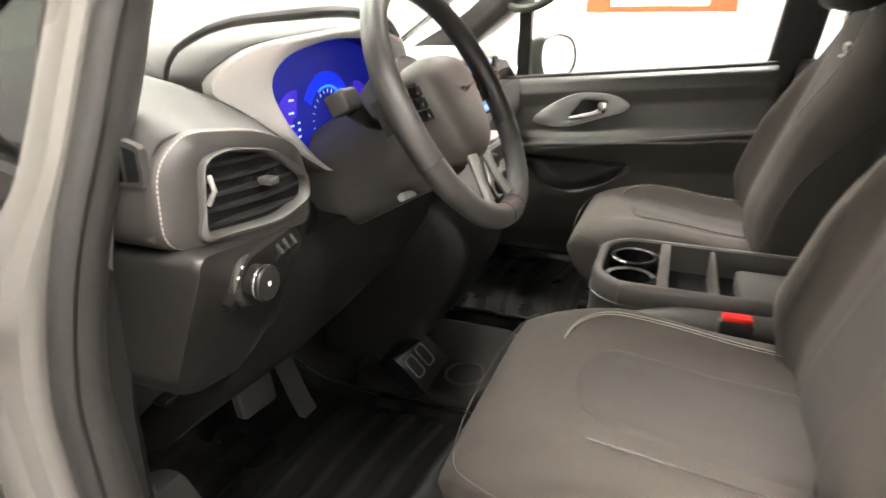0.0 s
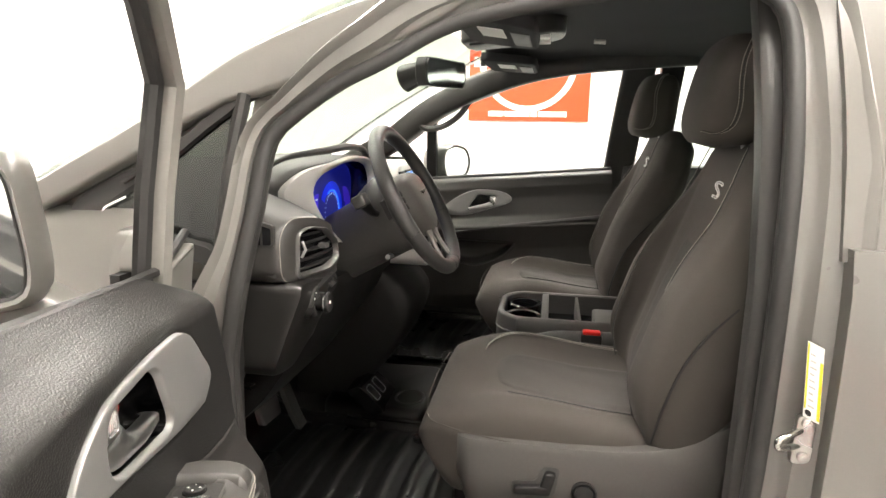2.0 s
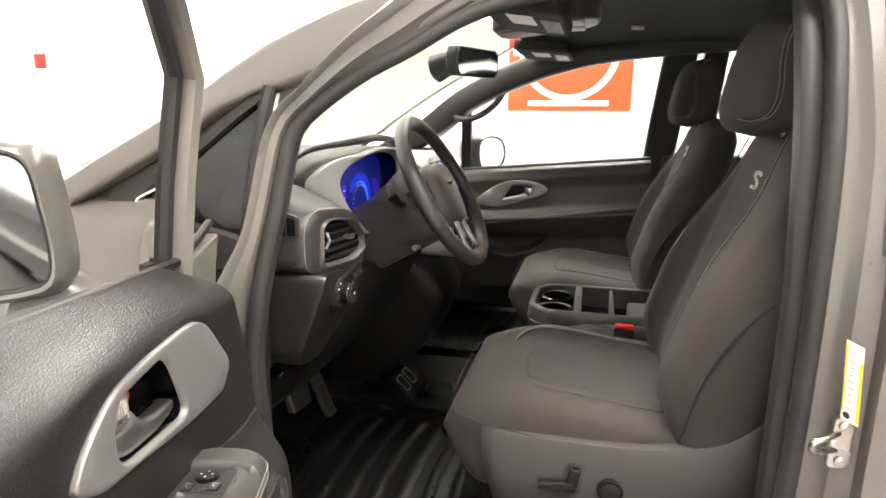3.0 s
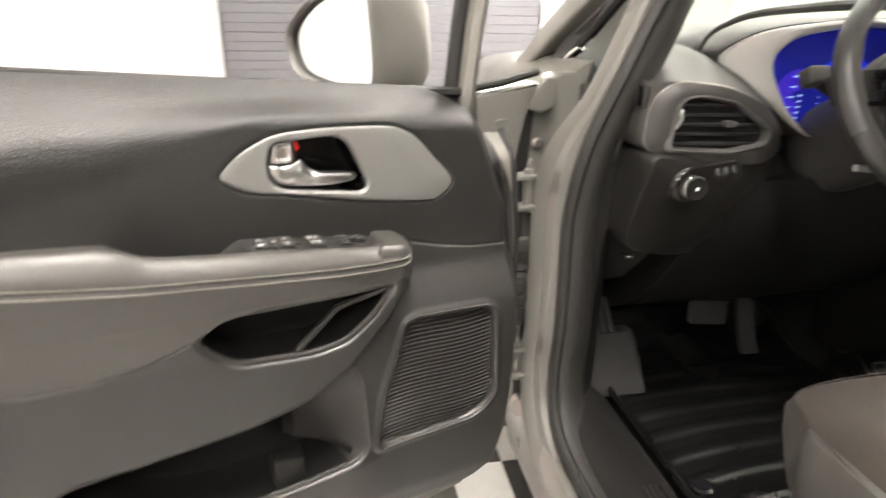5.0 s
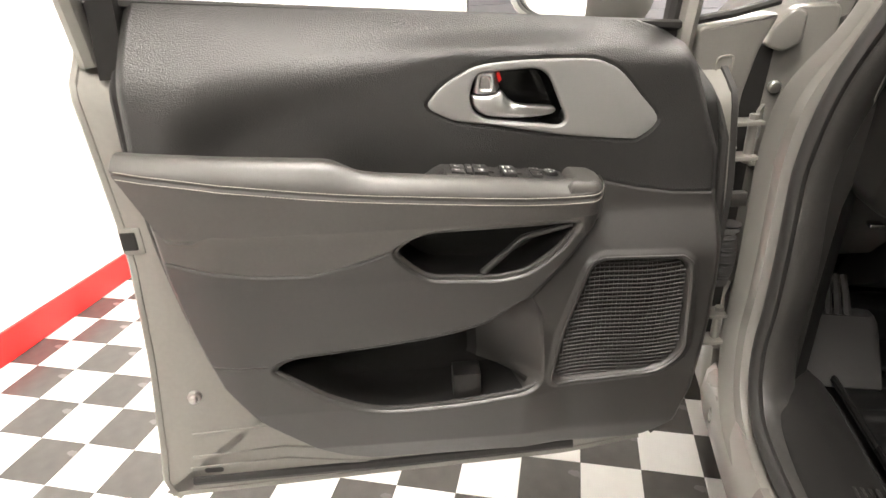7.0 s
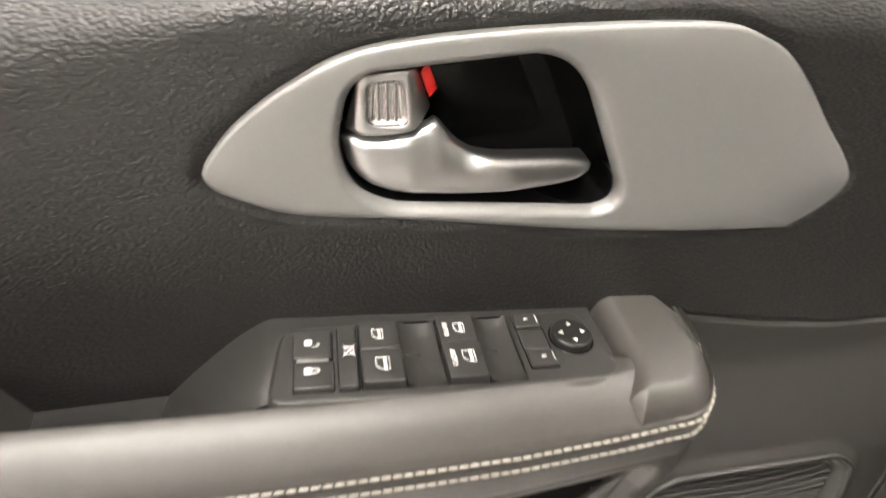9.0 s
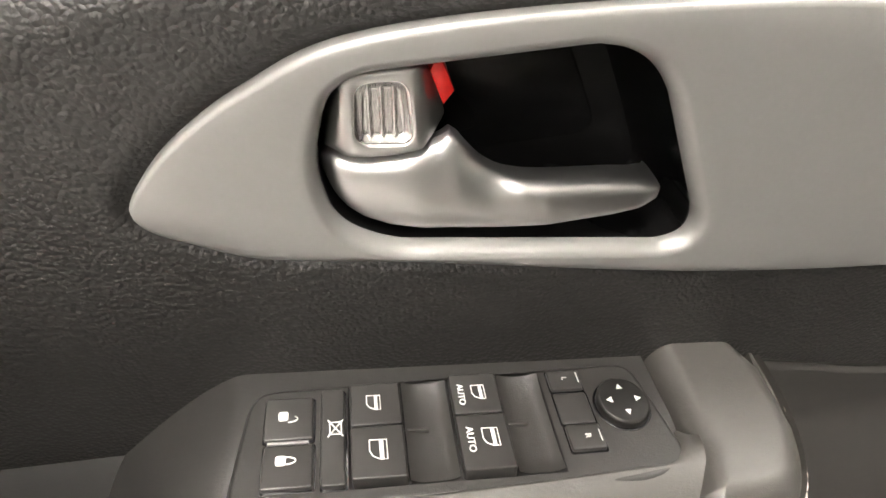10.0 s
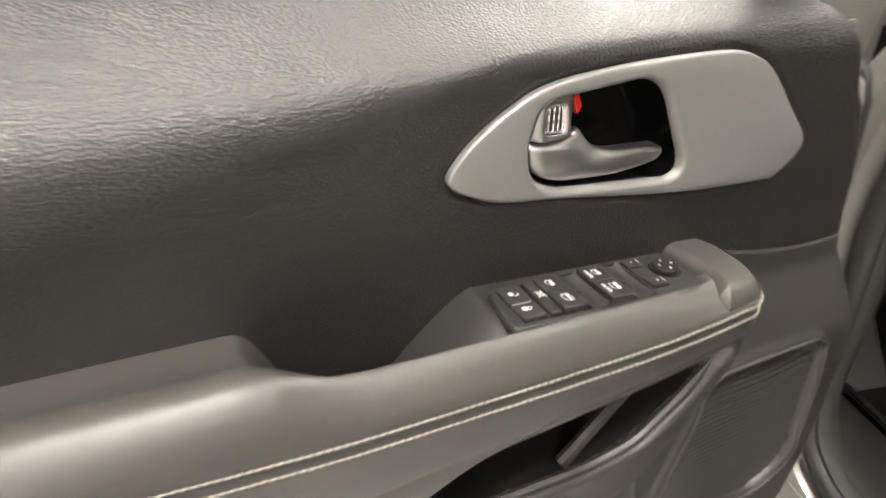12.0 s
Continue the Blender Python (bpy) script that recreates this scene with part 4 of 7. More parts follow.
# window frame: front bar, upper rail along the pillar, rear bar
FB = [(-0.058, -0.088, 1.06), (-0.068, -0.075, 1.20), (-0.082, -0.057, 1.335)]
part("window_frame", tube(FB + [(0.0, -0.042, 1.43), (0.12, -0.022, 1.49), (0.28, 0.0, 1.535), (0.50, 0.012, 1.555), (0.70, 0.012, 1.55), (0.775, -0.005, 1.47), (0.80, -0.04, 1.28), (0.795, -0.075, 1.08)], 0.024, 8, flat=0.6), SHELL, cdoor, "grey painted window frame")
part("glass_channel", tube([(a + 0.022, b - 0.006, c) for a, b, c in FB] + [(0.018, -0.046, 1.415), (0.13, -0.026, 1.472), (0.28, -0.006, 1.515)], 0.012, 8), RUBBER, cdoor, "black rubber glass channel")
part("belt_seal", tube([(-0.07, -0.078, 1.094), (0.3, -0.075, 1.122), (0.77, -0.072, 1.160)], 0.007, 6), RUBBER, cdoor)
part("belt_moulding", loft([[(u, v, 1.100 + 0.080 * u + d) for v, d in ((-0.080, -0.03), (-0.080, -0.004), (-0.086, 0.0), (-0.100, -0.004), (-0.116, -0.018), (-0.132, -0.044), (-0.132, -0.060), (-0.10, -0.060))] for u in np.linspace(-0.06, 0.80, 9)]), RUBBER, cdoor, "black belt moulding")
part("rear_frame_trim", loft([[(u - 0.018, -0.05, w), (u + 0.018, -0.05, w), (u + 0.018, -0.085, w), (u - 0.018, -0.085, w)] for u, w in ((0.745, 1.30), (0.752, 1.16), (0.760, 1.06))]), DARKPL, cdoor)
# front sail and hinges
FFACE = rounded([(-0.152, 0.60), (-0.153, 0.85), (-0.158, 0.99), (-0.172, 1.055), (-0.196, 1.108), (-0.075, 1.092), (-0.10, 0.60)], 0.012)
front = part("front_face", prism(FFACE, (0, 2, 1), -0.118, -0.072, 0.006), PAINT, cdoor, "grey painted pressed front edge")
part("pressed_recess", tube([(u, -0.0725, w) for u, w in smooth_loop(rounded([(-0.110, 1.015), (-0.110, 1.048), (-0.135, 1.050), (-0.132, 1.015)], 0.008), 30)], 0.0022, 6, True), SHELL, front)
part("pressed_rib", tube([(-0.118, -0.072, 0.99), (-0.122, -0.068, 0.93), (-0.112, -0.070, 0.86), (-0.118, -0.072, 0.70)], 0.006, 8), SHELL, front)
part("front_belt_seal", tube([(-0.066, -0.078, 1.100), (-0.13, -0.082, 1.108), (-0.198, -0.088, 1.122)], 0.0065, 8), RUBBER, cdoor, "black belt seal")
for w in (0.915, 0.56):
    bm = bmesh.new()
    box(-0.205, -0.10, -0.110, -0.075, w - 0.032, w - 0.025, 0.002, 2, bm)
    box(-0.205, -0.10, -0.110, -0.075, w + 0.025, w + 0.032, 0.002, 2, bm)
    box(-0.115, -0.09, -0.12, -0.05, w - 0.032, w + 0.032, 0.003, 2, bm)
    tube([(-0.196, -0.093, w - 0.04), (-0.196, -0.093, w + 0.04)], 0.008, 10, bm=bm)
    hinge = part("hinge", bm, SHELL, cdoor, "grey painted steel hinge")
    part("hinge_bolt", prism(circ(-0.14, w + 0.0, 0.009, 8), (0, 2, 1), -0.06, -0.045, 0.002), STEEL, hinge)
part("check_strap", box(-0.205, -0.1, -0.10, -0.085, 0.80, 0.825, 0.003), STEEL, cdoor)
rings = []
for k in range(61):
    a = k / 60
    r = 0.0165 + 0.0035 * math.cos(a * 14 * 2 * math.pi)
    cu, cv = -0.160 - 0.008 * math.sin(math.pi * a) - 0.02 * float(ss(a, 0.85, 1.0)), -0.062 - 0.02 * float(ss(a, 0.85, 1.0))
    rings.append([(cu + r * math.cos(b), cv + r * math.sin(b), 0.672 + 0.10 * a) for b in np.linspace(0, 2 * math.pi, 14, endpoint=False)])
bm = loft(rings)
part("wiring_boot", bm, RUBBER, cdoor, "ribbed black rubber wiring boot")

part("front_seal", tube([(float(np.interp(w, q0, uf)) - 0.012, -0.030 - sunk(0, w), w) for w in np.linspace(0.44, 1.06, 26)], 0.007, 8), RUBBER, cdoor, "black rubber door seal")

# outside mirror on the door: it faces the rear and a little inwards
def mp(a, d, w):
    a, w = 1.06 * a - 0.004, 1.18 + 1.06 * (w - 1.18) - 0.010
    return (0.067 + 0.42 * a - 0.907 * d, -0.18 - 0.907 * a - 0.42 * d, w)


MO = smooth_loop([(-0.012, 1.120), (-0.010, 1.20), (0.002, 1.250), (0.05, 1.258), (0.13, 1.236), (0.188, 1.196), (0.197, 1.160), (0.172, 1.122), (0.10, 1.104), (0.02, 1.102)], 60)
mc = MO.mean(0)


def m_ring(k, d):
    return [mp(mc[0] + (a - mc[0]) * k, d, mc[1] + (w - mc[1]) * k) for a, w in MO]


bm = loft([m_ring(*q) for q in ((0.93, 0.02), (0.94, 0.0), (0.98, -0.008), (1.05, -0.002), (1.12, 0.02), (1.15, 0.06), (1.08, 0.11), (0.84, 0.150), (0.28, 0.165))], True, False)
tube([mp(0.03, 0.07, 1.10), (-0.01, -0.165, 1.045), (-0.02, -0.14, 1.015)], [0.045, 0.035, 0.03], 10, bm=bm)
mirr = part("mirror_housing", bm, PAINT, cdoor, "grey painted outside mirror")
part("mirror_pane", loft([m_ring(0.935, 0.008), m_ring(0.935, 0.014)], True, True), MIRROR, mirr, "mirror glass")
part("mirror_rim", tube(m_ring(0.945, 0.004), 0.004, 6, True), RUBBER, mirr)

# ---- the van's body; the left side carries the open doorway, the right side mirrors it ----
van = thing("minivan", "grey minivan body with its driver's doorway open", "minivan", Matrix.Identity(4))
MX = -0.02          # twice the centre line's x


def tumble(z, off=0.0):
    return float(np.interp(z, (0.9, 1.05, 1.27, 1.4, 1.5, 1.6), (-0.955, -0.95, -0.90, -0.845, -0.79, -0.73))) + off


RING = [(-0.205, 0.52), (-0.204, 0.62), (-0.198, 0.72), (-0.193, 0.80), (-0.195, 0.88), (-0.210, 1.0), (-0.222, 1.13), (-0.232, 1.25), (-0.272, 1.30), (-0.35, 1.358), (-0.43, 1.40), (-0.56, 1.47), (-0.78, 1.515), (-0.99, 1.528),
        (-1.100, 1.49), (-1.108, 1.3), (-1.098, 1.06), (-1.094, 0.72), (-1.075, 0.52), (-0.98, 0.435), (-0.62, 0.405), (-0.36, 0.405), (-0.245, 0.435)]


def flare(y, z):
    """How far the lower front of the doorway stands out."""
    return (0.064 * float(ss(z, 1.30, 0.88)) + 0.006 * float(ss(z, 0.70, 0.50))) * float(ss(y, -1.0, -0.40))


loop = smooth_loop([(tumble(z) - flare(y, z), y, z) for y, z in RING], 150)
tan = np.roll(loop, -1, 0) - np.roll(loop, 1, 0)
tan /= np.linalg.norm(tan, axis=1)[:, None]
outw = np.array([-1.0, 0, 0])[None] - tan * (tan @ np.array([-1.0, 0, 0]))[:, None]
outw /= np.linalg.norm(outw, axis=1)[:, None]
away = np.cross(tan, outw)
if ((loop - loop.mean(0)) * away).sum() < 0:
    away = -away


def sweep(section, scale=None, rise=None):
    """Sweep (away, out) section points round the doorway."""
    rings = []
    for i in range(len(loop)):
        k = 1.0 if scale is None else scale[i]
        rings.append([loop[i] + away[i] * a * (k if a > 0 else 1) + outw[i] * o * (1.0 if rise is None or o < 0 else rise[i]) for a, o in section])
    return loft(rings, True, False, None, True)


yy, zz = loop[:, 1], loop[:, 2]
pillar = ss(yy, -0.40, -0.22) * ss(zz, 1.25, 1.0)
quarter = ss(zz, 0.92, 1.08) * ss(zz, 1.50, 1.28) * ss(yy, -0.60, -0.25)
wide = (1.0 - 0.20 * pillar * ss(zz, 1.08, 0.95) + 0.3 * ss(yy, -0.95, -1.05) * ss(zz, 1.45, 1.2)) * (1 - 0.58 * quarter)
part("doorway_frame", sweep([(0.016, -0.03), (0.006, -0.012), (0.002, -0.002), (0.018, 0.001), (0.026, 0.006), (0.034, 0.018), (0.062, 0.022), (0.072, 0.034), (0.080, 0.038), (0.084, 0.034), (0.084, -0.04)], wide, 1.0 + 0.55 * pillar * ss(zz, 1.08, 0.95)), PAINT, van, "grey painted doorway frame")
part("doorway_seal", sweep([(0.014 * math.cos(a) - 0.004, 0.010 + 0.012 * math.sin(a)) for a in np.linspace(0, 2 * math.pi, 10, endpoint=False)]), RUBBER, van, "black rubber doorway seal")
part("doorway_trim", sweep([(-0.006, 0.004), (-0.012, 0.0), (-0.014, -0.010), (-0.010, -0.024), (0.002, -0.042), (0.020, -0.062), (0.034, -0.070), (0.044, -0.066), (0.012, -0.02)]), INT, van, "black plastic pillar trim")


def strip(path, w, up, h, mat, name, label="", r=0.4, par=None):
    """A bar of rectangular, rounded section along a path; up points along its height."""
    p = np.array(path, float)
    t = np.gradient(p, axis=0)
    rings = []
    for i in range(len(p)):
        ti = t[i] / np.linalg.norm(t[i])
        u = np.array(up, float) - ti * (np.array(up) @ ti)
        u /= np.linalg.norm(u)
        s_ = np.cross(ti, u)
        wi = w[i] if hasattr(w, "__len__") else w
        hi = h[i] if hasattr(h, "__len__") else h
        ring = []
        for a in np.linspace(0, 2 * math.pi, 16, endpoint=False):
            c, s2 = math.cos(a), math.sin(a)
            ring.append(p[i] + s_ * wi / 2 * np.sign(c) * abs(c) ** r + u * hi / 2 * np.sign(s2) * abs(s2) ** r)
        rings.append(ring)
    return part(name, loft(rings), mat, par or van, label)


def mir(p):
    return [(MX - x, y, z) for x, y, z in p]


APIL = [(-0.955, 0.50, 0.97), (-0.95, 0.195, 1.135), (-0.928, 0.01, 1.235), (-0.906, -0.06, 1.283), (-0.858, -0.208, 1.384), (-0.806, -0.425, 1.478), (-0.765, -0.68, 1.545), (-0.748, -1.0, 1.575), (-0.742, -1.6, 1.585), (-0.742, -2.6, 1.56), (-0.76, -3.3, 1.45)]
pil = smooth_loop(APIL, 60, False)
deep = [0.05 + 0.045 * float(ss(y, -0.62, -0.42) * ss(y, -0.08, -0.24)) for x, y, z in pil]
strip([(x - 0.008, y - 0.1 * (h - 0.05), z + 0.012 - 0.45 * (h - 0.05)) for (x, y, z), h in zip(pil, deep)], 0.055, (0, 0.5, 1), deep, PAINT, "roof_pillar", "grey painted windscreen pillar and roof rail")
strip(mir(pil), 0.075, (0, 0.5, 1), 0.075, PAINT, "roof_pillar")
ditch = [(x - 0.022, y + 0.004, z - 0.048) for x, y, z in pil[8:40]]
part("pillar_groove", tube(ditch, 0.005, 6), RUBBER, van)
part("windscreen_trim", tube([(x + 0.03, y + 0.012, z + 0.03) for x, y, z in pil[4:34]], 0.006, 6), RUBBER, van)

# fixed quarter window ahead of the door
QO = np.array([(0.150, 1.112), (0.110, 1.160), (-0.045, 1.236), (-0.178, 1.345), (-0.196, 1.345), (-0.172, 1.035), (-0.155, 1.030), (0.0, 1.070), (0.13, 1.092)])
QI = np.array([(0.068, 1.118), (0.055, 1.137), (-0.045, 1.207), (-0.160, 1.298), (-0.164, 1.29), (-0.148, 1.075), (-0.140, 1.072), (-0.04, 1.090), (0.055, 1.106)])


def q3(p, off):
    return (tumble(p[1], off), p[0], p[1])


qo, qi = smooth_loop(QO, 60), smooth_loop(QI, 60)
bm = loft([[q3(p, -0.012) for p in qo], [q3(p, -0.026) for p in qo + (qi - qo) * 0.06], [q3(p, -0.024) for p in qo + (qi - qo) * 0.85], [q3(p, -0.016) for p in qi], [q3(p, 0.0) for p in qi]], True, False)
quarter = part("quarter_window", bm, RUBBER, van, "fixed quarter window in a black surround")
part("pane", loft([[q3(p, -0.014) for p in qi + (qo - qi) * 0.1], [q3(p, -0.009) for p in qi + (qo - qi) * 0.1]], True, True), TINT, quarter)
part("chrome_tip", tube([q3(p, -0.02) for p in smooth_loop([(0.03, 1.150), (0.075, 1.127), (0.068, 1.108), (0.02, 1.098)], 16, False)], 0.004, 6), CHROME, quarter)
qn = (qo - qo.mean(0)) / np.linalg.norm(qo - qo.mean(0), axis=1)[:, None]
part("window_flange", loft([[q3(p, 0.002) for p in qo + qn * 0.050], [q3(p, -0.004) for p in qo + qn * 0.004], [q3(p, 0.006) for p in qo]], True, False), PAINT, quarter, "grey painted window flange")
part("division_bar", tube([q3(p, -0.03) for p in ((-0.166, 1.04), (-0.176, 1.20), (-0.190, 1.335))], 0.012, 8), RUBBER, quarter)

# hinge pillar, fender, bonnet and the lower side
ys = np.concatenate([[-0.045, -0.04, -0.03], np.linspace(0.0, 1.25, 18)])
rings = []
for y in ys:
    top = 1.125 - 0.06 * ss(y, 0.3, 1.25) - 0.02 * ss(y, 0.9, 1.25)
    xo = 0.03 * ss(y, 0.6, 1.25) + 0.06 * ss(y, 0.95, 1.25)
    bo = 0.085 * ss(y, 0.9, 0.25) - 0.01 * ss(y, -0.03, -0.045)
    xi = -0.945 + 0.085 * ss(y, 0.30, 0.40)
    rings.append([(xi + xo, y, top + 0.003), (min(-0.93, xi - 0.004) + xo - 0.2 * bo, y, top - 0.005), (-0.972 + xo - 0.6 * bo, y, top - 0.05), (-1.0 + xo - 0.9 * bo, y, top - 0.2), (-1.005 + xo - bo, y, 0.6), (-0.985 + xo - bo, y, 0.28), (xi + xo, y, 0.26)])
fen = part("front_fender", loft(rings), PAINT, van, "grey painted front fender")
rings_m = [[(MX - x, y, z) for x, y, z in r] for r in rings]
part("front_fender", loft(rings_m), PAINT, van)
ys = np.linspace(0.40, 1.27, 14)
rings = []
for y in ys:
    top = 1.118 - 0.05 * ss(y, 0.4, 1.27) - 0.09 * ss(y, 1.0, 1.3)
    rings.append([(x, y, top + 0.045 * math.cos(x / 0.85 * math.pi / 2)) for x in np.linspace(-0.868, 0.848, 17)] + [(0.84, y, top - 0.06), (-0.86, y, top - 0.06)])
part("bonnet", loft(rings), PAINT, van, "grey painted bonnet")
part("front_end", box(-0.88, 0.86, 1.2, 1.32, 0.28, 1.0, 0.05, 3), PAINT, van)
bm = box(-0.99, -0.93, -0.02, 0.10, 0.40, 1.09, 0.01)
part("hinge_pillar", bm, PAINT, van)
part("hinge_pillar", box(MX + 0.93, MX + 0.99, -0.02, 0.10, 0.40, 1.09, 0.01), PAINT, van)
part("rocker", loft([[(-0.90, y, 0.39), (-0.97 - e, y, 0.39), (-1.0 - e, y, 0.382), (-1.014 - e, y, 0.36), (-1.02 - e, y, 0.30), (-1.005 - e, y, 0.235), (-0.98 - e, y, 0.22), (-0.90, y, 0.22)] for y, e in ((-3.2, 0.0), (-1.15, 0.0), (-1.0, 0.012), (-0.8, 0.035), (-0.6, 0.05), (-0.4, 0.056), (-0.2, 0.058), (-0.046, 0.058))]), PAINT, van, "grey painted sill")
part("rocker", box(MX + 0.90, MX + 1.0, -3.2, 0.06, 0.22, 0.395, 0.02, 3), PAINT, van)
# sliding door behind the pillar, with its window
for side in (0, 1):
    zs = np.concatenate([np.linspace(0.40, 1.12, 12)])
    f = (lambda x: x) if side == 0 else (lambda x: MX - x)
    rings = [[(f(tumble(z, -0.045 - 0.01 * math.sin((z - 0.4) * 2.6))), y, z) for z in zs] + [(f(-0.89), y, 1.12), (f(-0.89), y, 0.40)] for y in np.linspace(-1.172, -2.5, 8)]
    sd = part("sliding_door", loft(rings), PAINT, van, "grey painted sliding door")
    for y0, y1 in ((-1.165, -1.255), (-2.28, -2.5)):
        zz2 = np.linspace(1.10, 1.60, 8)
        part("window_post", loft([[(f(tumble(z, -0.035)), y0, z), (f(tumble(z, -0.035)), y1, z), (f(tumble(z, 0.01)), y1, z), (f(tumble(z, 0.01)), y0, z)] for z in zz2]), PAINT if side == 0 else DARKPL, sd)
    part("pane", loft([[(f(tumble(z, -0.012)), -1.25, z), (f(tumble(z, -0.012)), -2.29, z), (f(tumble(z, -0.006)), -2.29, z), (f(tumble(z, -0.006)), -1.25, z)] for z in (1.10, 1.3, 1.45, 1.56)]), GLASS, sd)
    rings = [[(f(tumble(z, -0.045)), y, z) for z in np.linspace(0.3, 1.55, 10)] + [(f(-0.70), y, 1.55), (f(-0.80), y, 0.3)] for y in (-2.5, -3.0, -3.4)]
    part("rear_quarter", loft(rings), PAINT, van)
part("tailgate", loft([[(-0.9, -3.4, z), (0.88, -3.4, z), (0.88, -3.46, z), (-0.9, -3.46, z)] for z in (0.3, 1.1)]), PAINT, van)
part("rear_window", loft([[(-0.85, -3.42 + (z - 1.1) * 0.2, z), (0.83, -3.42 + (z - 1.1) * 0.2, z), (0.83, -3.43 + (z - 1.1) * 0.2, z), (-0.85, -3.43 + (z - 1.1) * 0.2, z)] for z in (1.1, 1.56)]), GLASS, van)
# roof and headliner
xs_ = np.linspace(-0.70, 0.68, 15)
for nm, z0, arch, mt, y0, lb in (("roof", 1.615, 0.07, PAINT, -0.47, "grey painted roof"), ("headliner", 1.555, 0.055, HEAD, -0.485, "black cloth headliner")):
    rings = []
    for y in np.linspace(y0, -3.4, 16):
        sag = -0.035 * (1 - ss(-y, 0.45, 0.9)) - 0.06 * ss(-y, 2.6, 3.4)
        row = [(x, y, z0 + sag + arch * (1 - (x + 0.01) ** 2 / 0.5)) for x in xs_]
        rings.append(row + [(x, y, z + 0.018) for x, _, z in row[::-1]])
    part(nm, loft(rings), mt, van, lb)
for f in (lambda x: x, lambda x: MX - x):
    rail = [(f(x * 0.965), y, z - 0.004) for x, y, z in pil[30:54]]
    strip(rail, 0.06, (0, 0.3, 1), 0.06, HEAD, "rail_trim", "black roof rail trim")
part("header_trim", tube([(x, -0.47 - 0.02 * (1 - (x / 0.75) ** 2), 1.563 + 0.05 * (1 - (x / 0.75) ** 2)) for x in np.linspace(-0.74, 0.72, 15)], 0.028, 8, flat=0.6), HEAD, van)
# windscreen
rings = []
for t in np.linspace(0, 1, 10):
    hw = 0.92 - 0.18 * t
    y, z = 0.46 - 0.93 * t, 1.045 + 0.545 * t + 0.03 * math.sin(math.pi * t)
    rings.append([(x * hw - 0.01, y + 0.10 * (1 - x * x), z + 0.0) for x in np.linspace(-1, 1, 15)])
ws = part("windscreen", loft(rings, False, False), SCREEN, van, "clear windscreen")
ws.visible_shadow = False
edge = [r[-1] for r in rings]
strip([(x - 0.045, y + 0.01, z - 0.008) for x, y, z in edge], 0.07, (0, 0.5, 1), 0.004, TINT, "windscreen_edge", "pale tinted band on the windscreen edge")
# right-hand pillar trims with a grab handle
strip([(MX - x * 0.94, y, z - 0.030) for x, y, z in pil[1:30]], np.interp(np.arange(29), (0, 15, 28), (0.16, 0.15, 0.05)), (0, 0.5, 1), np.interp(np.arange(29), (0, 15, 28), (0.11, 0.10, 0.05)), INT, "pillar_trim", "black windscreen pillar trim")
gh = smooth_loop([(0.785, -0.125, 1.320), (0.745, -0.150, 1.282), (0.735, -0.185, 1.264), (0.732, -0.255, 1.277), (0.732, -0.325, 1.324), (0.738, -0.371, 1.390), (0.748, -0.385, 1.445), (0.765, -0.395, 1.475)], 30, False)
part("grab_handle", tube(gh, 0.014, 8), INT, van, "black grab handle")
part("pillar_post", loft([[(f, y0, z) for f, y0 in ((0.86 + 0.0 * z, -0.155), (0.90, -0.155), (0.90, -0.20), (0.86, -0.20))] for z in (1.02, 1.32)]), DARKPL, van)

# closed right-hand door: inner panel
pdoor = part("passenger_door", bmesh.new(), INT, van, "closed passenger door with black trim")


def belt(y):
    return 1.034 + 0.084 * (-0.2 - y)


yv = np.linspace(0.0, -1.0, 70)
qv = np.linspace(0.42, 1.0, 90)
Yp = np.tile(yv, (90, 1))
Wp = 0.42 + (qv[:, None] - 0.42) / 0.58 * (belt(Yp) - 0.42)
rel = Wp - (belt(Yp) - 1.05)
Xp = 0.795 - np.interp(rel, (0.42, 0.5, 0.66, 0.72, 0.76, 0.80, 0.832, 0.845, 0.87, 0.95, 1.0, 1.04, 1.05), (0.0, 0.03, 0.05, 0.05, 0.06, 0.075, 0.085, 0.055, 0.030, 0.022, 0.03, 0.015, -0.02))
pk = rounded([(-0.20, 0.775), (-0.32, 0.665), (-0.42, 0.655), (-0.53, 0.70), (-0.60, 0.765)], 0.03)
sdp = poly_sd(Yp, Wp, pk)
Xp = Xp + 0.06 * ss(sdp, 0.004, -0.02)
pdoor.data = grid_mesh("passenger_door", np.stack([Xp, Yp, Wp], -1))
pdoor.data.materials.append(material("passenger_trim_leather", (0.040, 0.0368, 0.0335), 0.48, 0, 0.12, 120, bump=0.25, bump_scale=700))
pdoor.data.shade_smooth()
part("pocket_lip", tube([(0.742, y, z) for y, z in smooth_loop([(-0.20, 0.77), (-0.30, 0.680), (-0.36, 0.658), (-0.43, 0.655), (-0.53, 0.70), (-0.59, 0.76)], 22, False)], 0.005, 6), PLASTIC, pdoor)
trim = [(0.722, y, 0.806 + 0.145 * (-0.3 - y)) for y in np.linspace(-0.27, -0.99, 12)]
part("trim_strip", tube(trim, 0.010, 8), SMOKE, pdoor, "satin grey trim strip")
po = smooth_loop([(-0.248, 0.905), (-0.270, 0.884), (-0.36, 0.880), (-0.47, 0.912), (-0.552, 0.940), (-0.570, 0.962), (-0.545, 0.984), (-0.49, 0.998), (-0.40, 0.996), (-0.32, 0.962)], 70)
pi0 = smooth_loop(rounded([(-0.365, 0.902), (-0.490, 0.926), (-0.505, 0.974), (-0.415, 0.978)], 0.014), 200)
cc = np.array((-0.44, 0.945))
